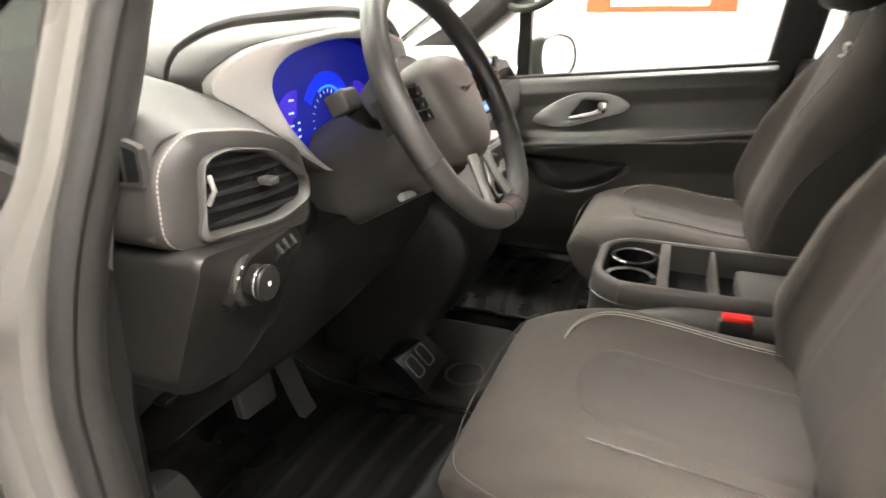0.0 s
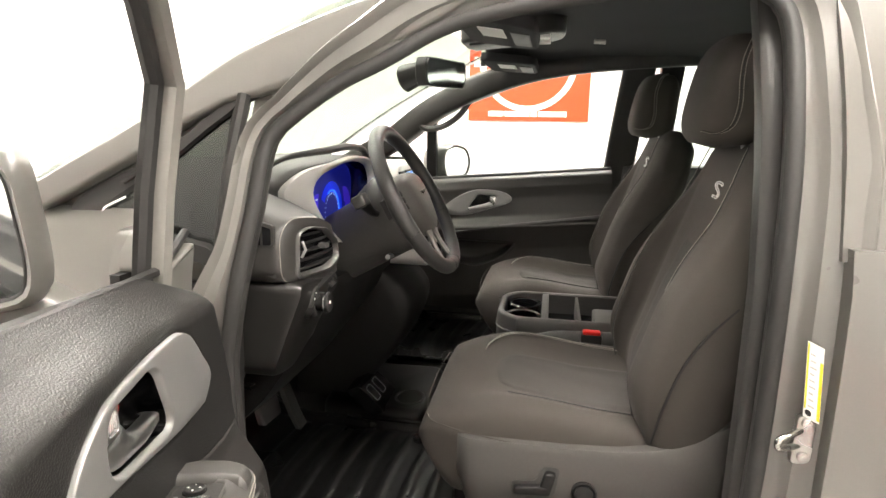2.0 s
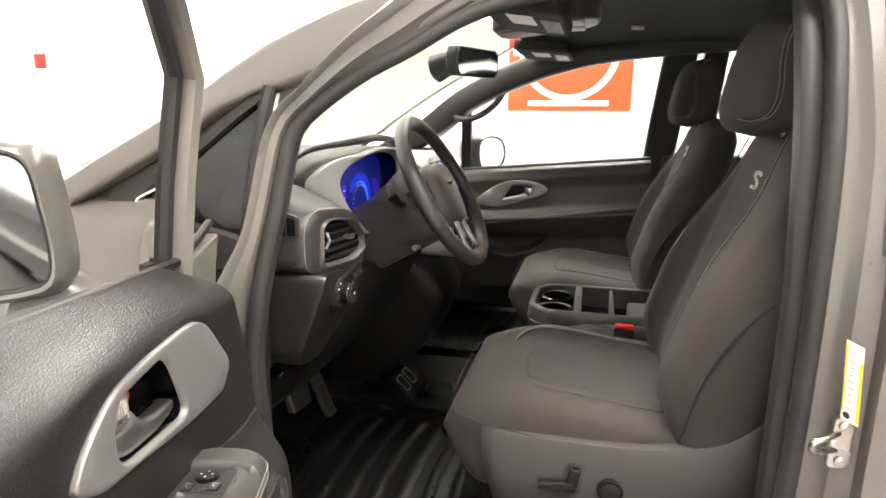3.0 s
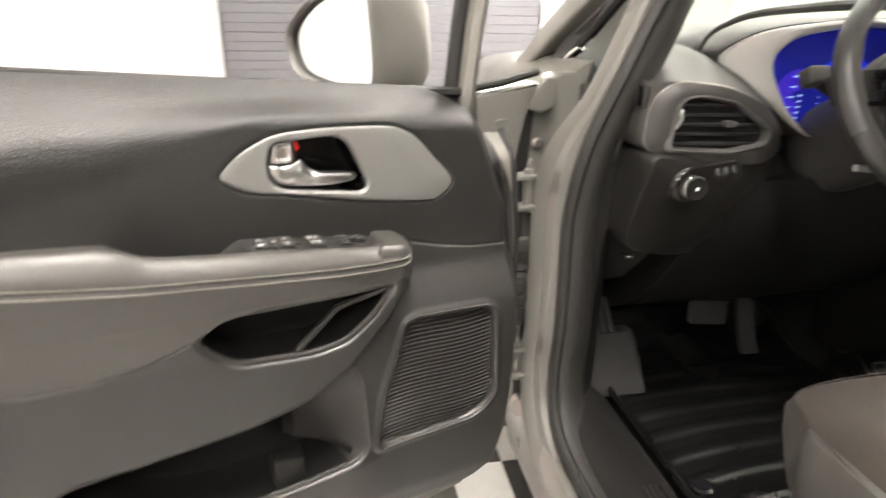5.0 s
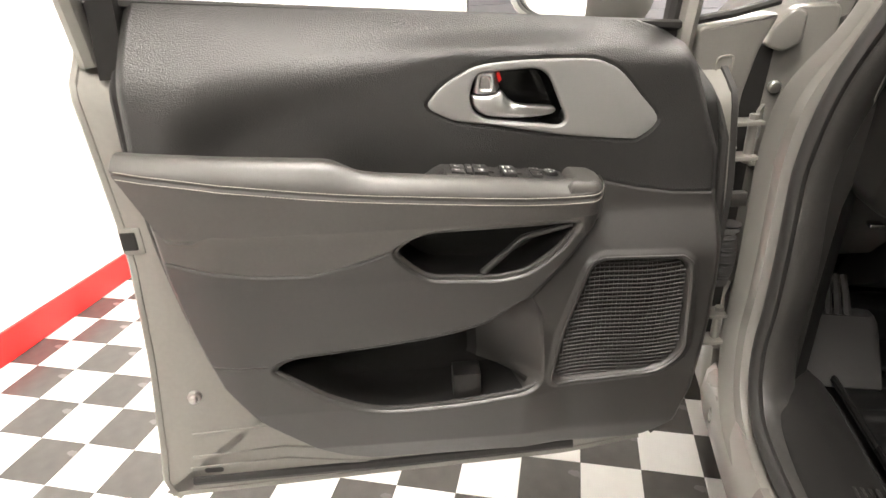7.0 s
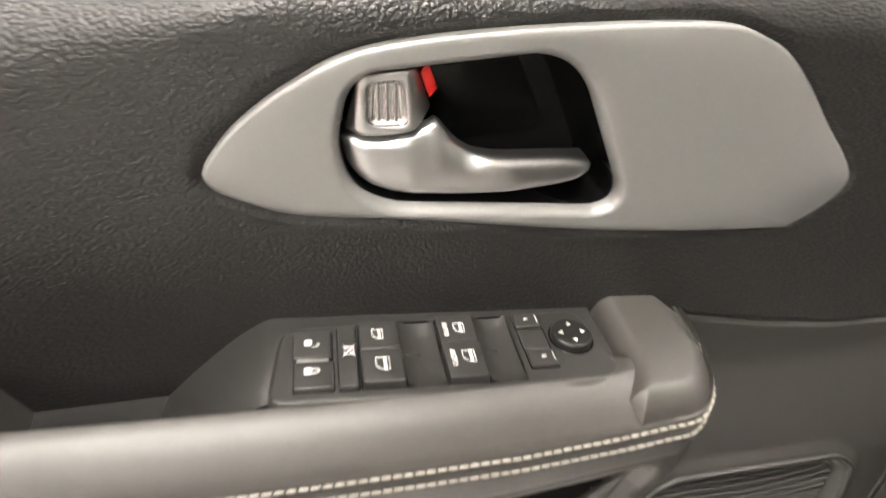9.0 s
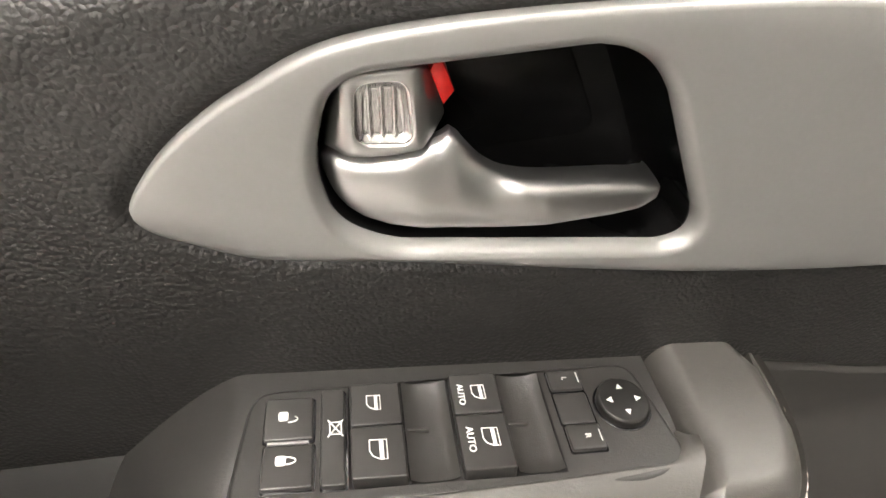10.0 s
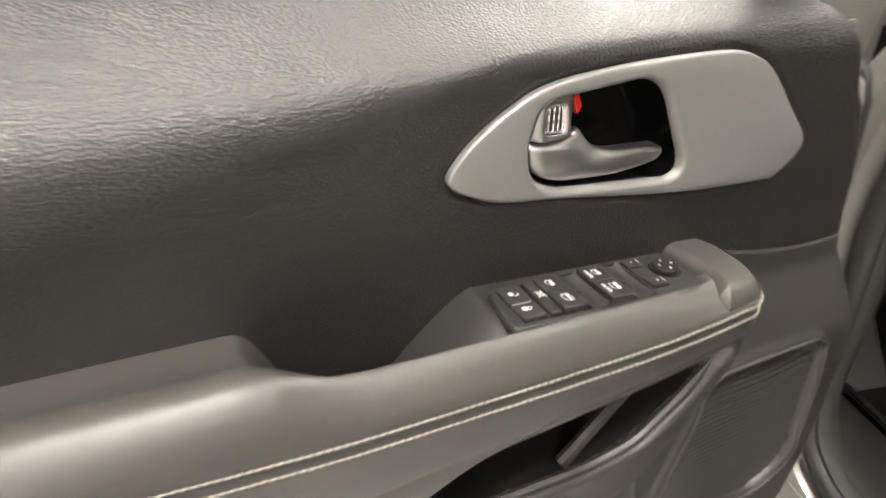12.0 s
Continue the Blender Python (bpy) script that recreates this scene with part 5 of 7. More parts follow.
oa, ia = np.arctan2(po[:, 1] - cc[1], po[:, 0] - cc[0]), np.arctan2(pi0[:, 1] - cc[1], pi0[:, 0] - cc[0])
order = np.argsort(ia)
pin = np.stack([np.interp(oa, ia[order], pi0[order, j], period=2 * math.pi) for j in (0, 1)], 1)
bm = frame_ring(po, pin, (1, 2, 0), 0.0, 0.0, 0.03, 0.003)
for v in bm.verts:
    v.co.x = 0.755 - v.co.x
pbz = part("handle_bezel", bm, SILVER, pdoor, "satin silver bezel")
part("handle_cup", prism(pin, (1, 2, 0), 0.785, 0.763), GLOSS, pbz)
part("release_lever", tube([(0.765, -0.480, 0.936), (0.755, -0.45, 0.926), (0.753, -0.375, 0.911)], [0.012, 0.010, 0.006], 8), HANDLE, pbz)
part("lock_knob", box(0.752, 0.78, -0.498, -0.470, 0.938, 0.970, 0.004), CHROME, pbz)
part("door_skin", loft([[(MX + 0.955 + 0.04, y, 0.40), (MX + 0.955 + 0.045, y, 0.8), (MX + 0.955 + 0.01, y, 0.98), (MX + 0.955 - 0.04, y, 0.98), (MX + 0.955 - 0.04, y, 0.40)] for y in (-0.02, -0.5, -1.16)]), PAINT, pdoor)
part("window_sill_seal", tube([(0.828, y, belt(y) - 0.004) for y in (-0.02, -0.5, -1.0)], 0.016, 8), RUBBER, pdoor)
part("pane", loft([[(0.90 - 0.33 * (z - 1.03), y0, z) for y0 in (-0.20 - 1.0 * max(0, z - 1.25), -1.05)] for z in (1.03, 1.2, 1.35, 1.5, 1.57)], False, False), GLASS, pdoor).visible_shadow = False
# right-hand centre pillar trim with its belt guide
for f, nm in ((lambda x: MX - x, "centre_pillar_trim"),):
    strip([(f(tumble(z, 0.03)), -1.075 + 0.09 * (1.55 - max(z, 1.0)), z) for z in np.linspace(0.45, 1.56, 16)], 0.13, (1, 0, 0), 0.06, INT, nm, "black centre pillar trim")
strip([(tumble(z, 0.06), -1.13, z) for z in np.linspace(0.45, 1.52, 12)], 0.12, (1, 0, 0), 0.05, INT, "centre_pillar_trim")
# right-hand outside mirror
MR = rounded([(0.0, 0.075), (0.012, 0.150), (0.10, 0.172), (0.200, 0.150), (0.235, 0.080), (0.205, 0.010), (0.03, 0.0)], 0.035, 6)
turn = Matrix.Translation((1.0, -0.27, 1.020)) @ rotz(radians(-28))
c1 = MR.mean(0)


def r_ring(k, d):
    return [turn @ Vector((c1[0] + (u - c1[0]) * k - 0.11, d, c1[1] + (w - c1[1]) * k)) for u, w in MR]


bm = loft([r_ring(*q) for q in ((0.90, 0.012), (0.91, -0.004), (0.95, -0.012), (1.02, -0.004), (1.06, 0.03), (1.05, 0.07), (0.94, 0.115), (0.7, 0.145), (0.25, 0.16))], True, True)
tube([(0.90, -0.13, 0.99), (0.945, -0.165, 1.03), (0.985, -0.19, 1.07)], [0.035, 0.04, 0.045], 10, bm=bm)
pm = part("mirror_housing", bm, PAINT, van, "grey painted outside mirror")
part("mirror_pane", loft([r_ring(0.90, 0.0), r_ring(0.90, -0.006)], True, True), MIRROR, pm, "mirror glass")
part("mirror_rim", tube(r_ring(0.905, -0.006), 0.004, 6, True), RUBBER, pm)

# pillar sticker, striker
SX = tumble(0.9, -0.0325)


def slip(a, b, d):
    """A point on the sticker: a across, b up, d proud."""
    return (SX - d, -1.1375 - 0.0245 * a + 0.0085 * b, 0.8585 + 0.122 * b - 0.012 * a)


def slip_bar(a0, a1, b0, b1, d0, d1, bm=None):
    return loft([[slip(a, b, d) for a, b in ((a0, b0), (a1, b0), (a1, b1), (a0, b1))] for d in (d0, d1)], True, True, bm)


stk = part("pillar_sticker", slip_bar(0, 1, 0, 1, 0.0, 0.0012), WHITEINK, van, "white and yellow pillar sticker", smooth=False)
YEL = material("yellow_print", (0.72, 0.62, 0.02), 0.5)
bm = slip_bar(0.80, 0.98, 0.03, 0.80, 0.0011, 0.0018)
slip_bar(0.02, 0.12, 0.12, 0.98, 0.0011, 0.0018, bm)
part("sticker_edge", bm, YEL, stk, "yellow printed edge", smooth=False)
GREYINK = material("faint_grey_print", (0.42, 0.41, 0.40), 0.6)
bm = bmesh.new()
for k in range(9):
    slip_bar(0.22, 0.62 - 0.06 * (k % 3), 0.16 + 0.085 * k, 0.185 + 0.085 * k, 0.0011, 0.0016, bm)
part("text_bar", bm, GREYINK, stk, smooth=False)
part("dot_print", loft([[slip(0.28 + 0.20 * math.cos(a), 0.075 + 0.042 * math.sin(a), d) for a in np.linspace(0, 2 * math.pi, 16, endpoint=False)] for d in (0.0011, 0.0017)]), DARKPL, stk)
SK = tumble(0.8, -0.027)
bm = prism(rounded([(-1.128, 0.775), (-1.158, 0.778), (-1.160, 0.850), (-1.132, 0.860)], 0.011, 6), (1, 2, 0), SK + 0.004, SK - 0.006, 0.002)
tube(smooth_loop([(SK, -1.142, 0.832), (SK - 0.022, -1.118, 0.832), (SK - 0.030, -1.101, 0.828), (SK - 0.030, -1.098, 0.818), (SK - 0.024, -1.106, 0.809), (SK, -1.142, 0.805)], 26, False), 0.0050, 10, bm=bm)
stri = part("door_striker", bm, STEEL, van, "bare steel door striker")
for z in (0.790, 0.846):
    bm = prism(circ(-1.145, z, 0.0085, 14), (1, 2, 0), SK - 0.004, SK - 0.012, 0.002)
    prism(circ(-1.145, z, 0.0045, 8), (1, 2, 0), SK - 0.010, SK - 0.014, 0.001, bm)
    part("bolt", bm, STEEL, stri)

# cabin floor, firewall, wheels
rings = [[(-0.93, y, z), (0.91, y, z), (0.91, y, z - 0.05), (-0.93, y, z - 0.05)] for y, z in ((-3.3, 0.37), (0.0, 0.36), (0.14, 0.39), (0.32, 0.62), (0.36, 0.9), (0.37, 1.05))]
part("cabin_floor", loft(rings), CARPET, van, "black cabin carpet")
part("side_lining", box(-0.93, -0.86, -3.3, -1.15, 0.36, 1.10, 0.02), PLASTIC, van)
part("side_lining", box(0.84, 0.91, -3.3, -1.05, 0.36, 1.12, 0.02), PLASTIC, van)
# sill cover and kick panel of the doorway
part("sill_cover", loft([[(-0.955 - e, y, 0.412 + h), (-0.940 - e, y, 0.425 + h), (-0.91 - 0.5 * e, y, 0.428 + 0.6 * h), (-0.885, y, 0.418), (-0.868, y, 0.395), (-0.86, y, 0.36), (-0.955 - e, y, 0.36)] for y, e, h in ((-0.14, 0.052, 0.06), (-0.18, 0.054, 0.028), (-0.24, 0.056, 0.008), (-0.34, 0.055, 0.0), (-0.5, 0.048, 0.0), (-0.8, 0.028, 0.0), (-1.04, 0.0, 0.0))]), DARKPL, van, "black ribbed sill cover")
bm = bmesh.new()
for k in range(4):
    box(-0.938 + 0.011 * k, -0.933 + 0.011 * k, -0.80, -0.42, 0.424, 0.4290, 0.001, 1, bm)
part("sill_rib", bm, PLASTIC, van)
part("kick_panel", loft([[(-1.005 + d, -0.165, z), (-0.985 + d, -0.186, z), (-0.955 + d, -0.184, z), (-0.925 + 0.6 * d, -0.155, z), (-0.90, -0.06, z), (-0.90, 0.12, z), (-0.965, 0.12, z)] for z, d in ((0.38, 0.0), (0.5, 0.0), (0.65, 0.0), (0.8, 0.004), (0.90, 0.02), (1.0, 0.045))]), DARKPL, van)
# dark strip added for the shade between the door edge and the fender
part("gap_shade_strip", loft([[(x - 0.022, -0.068, z), (x + 0.018, -0.068, z), (x + 0.018, -0.050, z), (x - 0.022, -0.050, z)] for x, z in ((-1.094, 0.45), (-1.094, 0.7), (-1.092, 0.9), (-1.084, 1.045))]), DARKPL, van, "added dark strip for the shade in the hinge gap")
part("pillar_face", prism(rounded([(-1.080, 0.42), (-1.080, 0.90), (-1.070, 1.05), (-1.045, 1.105), (-0.97, 1.11), (-0.97, 0.42)], 0.02), (0, 2, 1), -0.02, -0.058, 0.006), PAINT, van, "grey painted hinge pillar face")
for x, z in ((-1.052, 0.975), (-1.060, 0.835)):
    part("hinge_bolt", prism(circ(x, z, 0.011, 10), (0, 2, 1), -0.05, -0.068, 0.003), STEEL, van)
part("corner_bracket", prism(rounded([(-1.085, 1.045), (-1.080, 1.075), (-1.050, 1.105), (-1.028, 1.10), (-1.030, 1.050), (-1.055, 1.035)], 0.01), (0, 2, 1), -0.05, -0.085, 0.005), PAINT, van, "grey painted corner bracket")
for w in (0.915, 0.56):
    part("hinge_leaf", loft([[(x, y - 0.008, w + dz), (x, y + 0.008, w + dz), (x, y + 0.008, w - dz), (x, y - 0.008, w - dz)] for x, y, dz in ((-1.060, -0.05, 0.03), (-1.085, -0.11, 0.028), (-1.098, -0.170, 0.02))]), PAINT, van, "grey painted hinge leaf")
rubber = material("tyre_rubber", (0.02, 0.02, 0.02), 0.8, 0, 0.2, 60)
wh = None
for x, y in ((-0.88, 0.62), (0.86, 0.62), (-0.88, -2.45), (0.86, -2.45)):
    bm = bmesh.new()
    loft([[(x + a, y + r * math.cos(t), 0.345 + r * math.sin(t)) for t in np.linspace(0, 2 * math.pi, 40, endpoint=False)] for a, r in ((-0.11, 0.24), (-0.112, 0.31), (-0.09, 0.34), (0.0, 0.344), (0.09, 0.34), (0.112, 0.31), (0.11, 0.24))], True, True, bm)
    w_ = part("wheel", bm, rubber, van)

# ---- dashboard ----
dash = thing("dashboard", "black dashboard with vents, gauge hood and centre stack", "dashboard", Matrix.Identity(4))


def dash_profile(x):
    """(y, z) points of the dash section at x, from the windscreen over the top and down to the knees."""
    hump = math.exp(-((x + 0.56) / 0.36) ** 2)
    mid = math.exp(-((x - 0.0) / 0.22) ** 2)
    top = 1.112 + 0.088 * hump + 0.02 * mid - 0.045 * ss(abs(x + 0.01), 0.78, 0.93)
    lip = -0.15 - 0.09 * hump - 0.05 * mid + 0.02 * ss(abs(x + 0.01), 0.6, 0.9)
    rec = 0.115 * float(ss(x, -0.33, -0.37))
    lip = lip + rec * 0.95
    return [(0.40, 1.05), (0.20, top - 0.005), (0.02, top + 0.004), (lip + 0.06, top), (lip, top - 0.012), (lip - 0.012, top - 0.035), (lip + 0.02, top - 0.08), (-0.185 + rec, 1.03), (-0.195 + rec * 0.5, 0.985),
            (-0.20, 0.94), (-0.16, 0.86), (-0.10, 0.74), (0.0, 0.64), (0.12, 0.58), (0.36, 0.58), (0.40, 0.8)]


xs_ = np.linspace(-0.925, 0.90, 60)
part("dash_body", loft([[(x, y, z) for y, z in dash_profile(x)] for x in xs_]), DASHTOP, dash, "black soft dash top", angle=60)
# end cap, stitched pad and side vent
PAD = rounded([(-0.948, 1.000), (-0.936, 1.085), (-0.897, 1.116), (-0.81, 1.108), (-0.735, 1.078), (-0.668, 1.032), (-0.652, 0.988), (-0.70, 0.974), (-0.82, 0.978)], 0.03, 6)


def facey(x, z):
    return -0.262 - 0.10 * (z - 1.05) * -1.0 - 0.03 * ss(x, -0.95, -0.80) + 0.05 * ss(x, -0.76, -0.64) + 0.0 * z


rings = []
pc = PAD.mean(0)
for k, d in ((1.0, 0.14), (1.0, 0.03), (0.995, 0.012), (0.975, 0.003), (0.94, 0.0), (0.80, -0.003)):
    rings.append([(pc[0] + (x - pc[0]) * k, float(facey(pc[0] + (x - pc[0]) * k, z)) + d, pc[1] + (z - pc[1]) * k) for x, z in PAD])
VENT = rounded([(-0.902, 1.004), (-0.888, 1.084), (-0.858, 1.092), (-0.80, 1.082), (-0.728, 1.034), (-0.731, 1.014), (-0.80, 1.002)], 0.014, 6)
vc = np.array((-0.832, 1.042))
pa, va = smooth_loop(PAD, 80), smooth_loop(VENT, 240)
o_a, i_a = np.arctan2(pa[:, 1] - vc[1], pa[:, 0] - vc[0]), np.arctan2(va[:, 1] - vc[1], va[:, 0] - vc[0])
od = np.argsort(i_a)
vin = np.stack([np.interp(o_a, i_a[od], va[od, j], period=2 * math.pi) for j in (0, 1)], 1)


def ring3(pts, d):
    return [(x, float(facey(x, z)) + d, z) for x, z in pts]


bm = loft([ring3(pa, 0.075), ring3(pa, 0.02), ring3(pa + (vin - pa) * 0.05, 0.006), ring3(pa + (vin - pa) * 0.15, 0.0), ring3(pa + (vin - pa) * 0.7, -0.004), ring3(pa + (vin - pa) * 0.93, -0.003), ring3(vin, 0.004)], True, False)
pad = part("vent_pad", bm, PADHIDE, dash, "black stitched vent surround")
bw = 0.03 + 0.09 * ss(vc[1] - vin[:, 1], 0.005, 0.035)[:, None]
bm = loft([ring3(vin + (vin - vc) * bw, 0.002), ring3(vin + (vin - vc) * bw * 0.8, -0.008), ring3(vin, -0.010), ring3(vin + (vc - vin) * 0.05, -0.007), ring3(vin + (vc - vin) * 0.10, 0.012)], True, False)
part("vent_bezel", bm, SMOKE, pad, "smoked metal vent bezel")
part("vent_cavity", loft([ring3(vin + (vc - vin) * 0.10, 0.004), ring3(vin + (vc - vin) * 0.2, 0.05)], True, True), GLOSS, pad)
for k in range(5):
    z = 1.014 + 0.0155 * k
    x1 = np.interp(z, (1.02, 1.035, 1.09), (-0.745, -0.745, -0.815))
    x0 = np.interp(z, (1.02, 1.09), (-0.893, -0.880))
    bm = loft([[(x, float(facey(x, z)) + 0.002, z + 0.001), (x, float(facey(x, z)) + 0.030, z + 0.006), (x, float(facey(x, z)) + 0.030, z + 0.003), (x, float(facey(x, z)) + 0.002, z - 0.0025)] for x in np.linspace(x0, x1, 5)])
    part("vent_slat", bm, DARKPL, pad)
part("vent_knob", box(-0.818, -0.800, -0.304, -0.285, 1.043, 1.052, 0.003), SMOKE, pad)
part("vent_wheel", tube([(-0.896, -0.285, 1.040), (-0.893, -0.292, 1.055), (-0.890, -0.285, 1.070)], 0.0028, 8), SILVER, pad)
for off in (0.0, 0.006):
    e = [q for q in (PAD + (pc - PAD) * (0.03 + off * 4))]
    arc = e[0:22]
    stitches([(x, float(facey(x, z)) + 0.0012, z) for x, z in smooth_loop(arc, 60, False)], "stitching", THREAD, pad, 0.0052, 0.0042, 0.0008)
# demister vent at the door end
dv = part("side_demister", prism(rounded([(-0.252, 1.066), (-0.252, 1.106), (-0.212, 1.116), (-0.204, 1.064)], 0.006), (1, 2, 0), -0.941, -0.931, 0.002), INT, dash)
part("vent_cavity", prism(rounded([(-0.247, 1.071), (-0.247, 1.101), (-0.215, 1.109), (-0.208, 1.069)], 0.004), (1, 2, 0), -0.9418, -0.930, 0.0), GLOSS, dv)
part("vent_slat", box(-0.9430, -0.938, -0.231, -0.227, 1.070, 1.104, 0.0008), PLASTIC, dv)
# shoulder that closes the dash between the stitched pad, the gauge hood and the windscreen
def dash_shoulder():
    near = smooth_loop([(x, float(facey(x, z)) + 0.010, z) for x, z in ((-0.944, 1.010), (-0.932, 1.080), (-0.897, 1.112), (-0.81, 1.104), (-0.735, 1.074), (-0.668, 1.030), (-0.654, 0.992))], 60, False)
    far = smooth_loop([(-0.936, -0.10, 1.010), (-0.930, -0.09, 1.078), (-0.892, -0.06, 1.120), (-0.815, -0.07, 1.162), (-0.770, -0.145, 1.142), (-0.690, -0.19, 1.078), (-0.640, -0.18, 1.035)], 60, False)
    near, far = np.array(near), np.array(far)
    return loft([near + (far - near) * k + np.array((0, 0, 0.010 * math.sin(math.pi * k))) for k in (0.0, 0.08, 0.25, 0.5, 0.75, 1.0)], False, False)


part("dash_shoulder", dash_shoulder(), DASHTOP, dash, "black soft dash shoulder", angle=80)
# panel below with the light switch
LOWP = rounded([(-0.94, 1.0), (-0.80, 0.985), (-0.655, 0.985), (-0.63, 0.94), (-0.64, 0.85), (-0.70, 0.79), (-0.84, 0.785), (-0.91, 0.800), (-0.945, 0.835)], 0.02, 5)


def lowy(x, z):
    return -0.285 - 0.015 * ss(z, 0.90, 0.96) + 0.42 * np.maximum(0, 0.93 - z) + 0.05 * ss(x, -0.78, -0.66)


bm = loft([[(x, float(lowy(x, z)) + d, z) for x, z in LOWP + (LOWP.mean(0) - LOWP) * k] for k, d in ((0, 0.12), (0, 0.012), (0.03, 0.002), (0.10, 0.0), (0.5, -0.004), (0.9, -0.004))], True, True)
lowp = part("lower_panel", bm, material("lower_dash_plastic", (0.012, 0.0112, 0.0104), 0.42, 0, 0.12, 150, bump=0.2, bump_scale=1100), dash, "black plastic switch panel")
bm = loft([[(x, float(lowy(x, z)) + d, z) for x, z in rounded([(-0.905, 0.925), (-0.885, 0.975), (-0.785, 0.990), (-0.775, 0.958), (-0.845, 0.93), (-0.875, 0.912)], 0.02)] for d in (0.01, -0.008, -0.010)], True, True)
part("switch_plate", bm, DARKPL, lowp)
axis_m = Matrix.Translation((-0.868, -0.300, 0.948)) @ Matrix.Rotation(radians(90), 4, "X")


def lathe(profile, m, n=32):
    bm = bmesh.new()
    loft([[m @ Vector((r * math.cos(a), r * math.sin(a), h)) for a in np.linspace(0, 2 * math.pi, n, endpoint=False)] for r, h in profile], True, True, bm)
    return bm


part("light_knob_ring", lathe([(0.030, -0.01), (0.030, 0.004), (0.027, 0.006), (0.022, 0.005)], axis_m), PLASTIC, lowp)
part("light_knob", lathe([(0.0195, 0.0), (0.0195, 0.018), (0.0205, 0.020), (0.0205, 0.026), (0.0185, 0.028), (0.015, 0.027)], axis_m), DARKPL, lowp, "black headlight knob")
part("light_knob_band", lathe([(0.0200, 0.019), (0.0210, 0.020), (0.0210, 0.022), (0.0200, 0.023)], axis_m), CHROME, lowp)
bm = bmesh.new()
for k in range(5):
    a = radians(40 + 28 * k)
    c = axis_m @ Vector((0.026 * math.cos(a), 0.026 * math.sin(a), 0.0065))
    box(c.x - 0.0022, c.x + 0.0022, c.y - 0.001, c.y + 0.0005, c.z - 0.0013, c.z + 0.0013, bm=bm)
box(-0.870, -0.866, -0.3288, -0.3275, 0.9455, 0.9505, bm=bm)
part("print", bm, WHITEINK, lowp, "white symbols")
for k in range(3):
    x = -0.825 + 0.014 * k
    part("thumb_wheel", tube([(x, float(lowy(x, 0.965)) - 0.004, 0.955 + 0.002 * k), (x, float(lowy(x, 0.965)) - 0.014, 0.967 + 0.002 * k), (x, float(lowy(x, 0.965)) - 0.004, 0.979 + 0.002 * k)], 0.0045, 8), DARKPL, lowp)
for k in range(2):
    x = -0.818 + 0.014 * k
    part("print", box(x - 0.001, x + 0.001, -0.305, -0.298, 0.958, 0.978), WHITEINK, lowp)
part("hood_release", box(-0.892, -0.870, -0.165, -0.145, 0.758, 0.766, 0.002), CHROME, lowp)
# knee panel under the column
rings = []
for x in np.linspace(-0.80, 0.14, 16):
    b = 0.02 * math.exp(-((x + 0.5) / 0.2) ** 2)
    rings.append([(x, y - b, z) for y, z in ((-0.20, 0.955), (-0.255, 0.94), (-0.26, 0.90), (-0.220, 0.80), (-0.14, 0.69), (-0.05, 0.60), (0.06, 0.535), (0.11, 0.535), (-0.05, 0.95))])
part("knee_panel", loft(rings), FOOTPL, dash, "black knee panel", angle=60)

# gauge cluster in a silver hood
CO = smooth_loop([(-0.778, 1.158), (-0.758, 1.190), (-0.70, 1.218), (-0.56, 1.232), (-0.42, 1.222), (-0.365, 1.19), (-0.38, 1.08), (-0.44, 1.034), (-0.56, 1.016), (-0.652, 1.050), (-0.728, 1.116)], 90)
CI = smooth_loop([(-0.684, 1.150), (-0.668, 1.188), (-0.62, 1.203), (-0.54, 1.208), (-0.46, 1.203), (-0.41, 1.185), (-0.395, 1.14), (-0.42, 1.07), (-0.48, 1.038), (-0.54, 1.03), (-0.605, 1.040), (-0.655, 1.085)], 90)
CI = CI.mean(0) + (CI - CI.mean(0)) * 1.12


def hood_y(x, y):
    """The hood's rim swings forward towards the door."""
    return y + 0.085 * float(ss(x, -0.64, -0.82))


cl = loft([[(x, hood_y(x, y), z) for x, z in CO + (CI - CO) * k] for k, y in ((0, -0.203), (0.05, -0.217), (0.3, -0.219), (0.6, -0.216), (0.88, -0.210), (0.97, -0.205), (1.0, -0.198))], True, False)
clus = part("gauge_hood", cl, HOODSIL, dash, "satin silver gauge hood")
clus.location = (0.005, -0.05, -0.022)
part("hood_shell", loft([[(x, hood_y(x, y) if y < -0.15 else y, z) for x, z in CO.mean(0) + (CO - CO.mean(0)) * k] for k, y in ((1.0, 0.0), (1.015, -0.08), (1.02, -0.195), (1.008, -0.207), (0.99, -0.206))], True, False), DASHTOP, clus, "dark hood shell")
part("gauge_brow", tube([(x, hood_y(x, -0.216 - 0.034 * float(ss(x, -0.74, -0.60))), z) for x, z in smooth_loop([(-0.784, 1.150), (-0.778, 1.172), (-0.758, 1.194), (-0.70, 1.220), (-0.56, 1.232), (-0.42, 1.222), (-0.37, 1.195)], 36, False)], [0.003 + 0.006 * math.sin(math.pi * min(1, k / 20) / 2) for k in range(36)], 8), INT, dash, "black hood edge")
CLG = CI + (CI.mean(0) - CI) * 0.03
part("gauge_well", loft([[(x, hood_y(x, -0.200), z) for x, z in CI], [(x, -0.13, z) for x, z in CI.mean(0) + (CI - CI.mean(0)) * 0.97]], True, False), GLOSS, clus)
part("gauge_face", prism(CLG, (0, 2, 1), -0.118, -0.125), glow("gauge_display", (0.006, 0.012, 0.34), 0.22), clus)
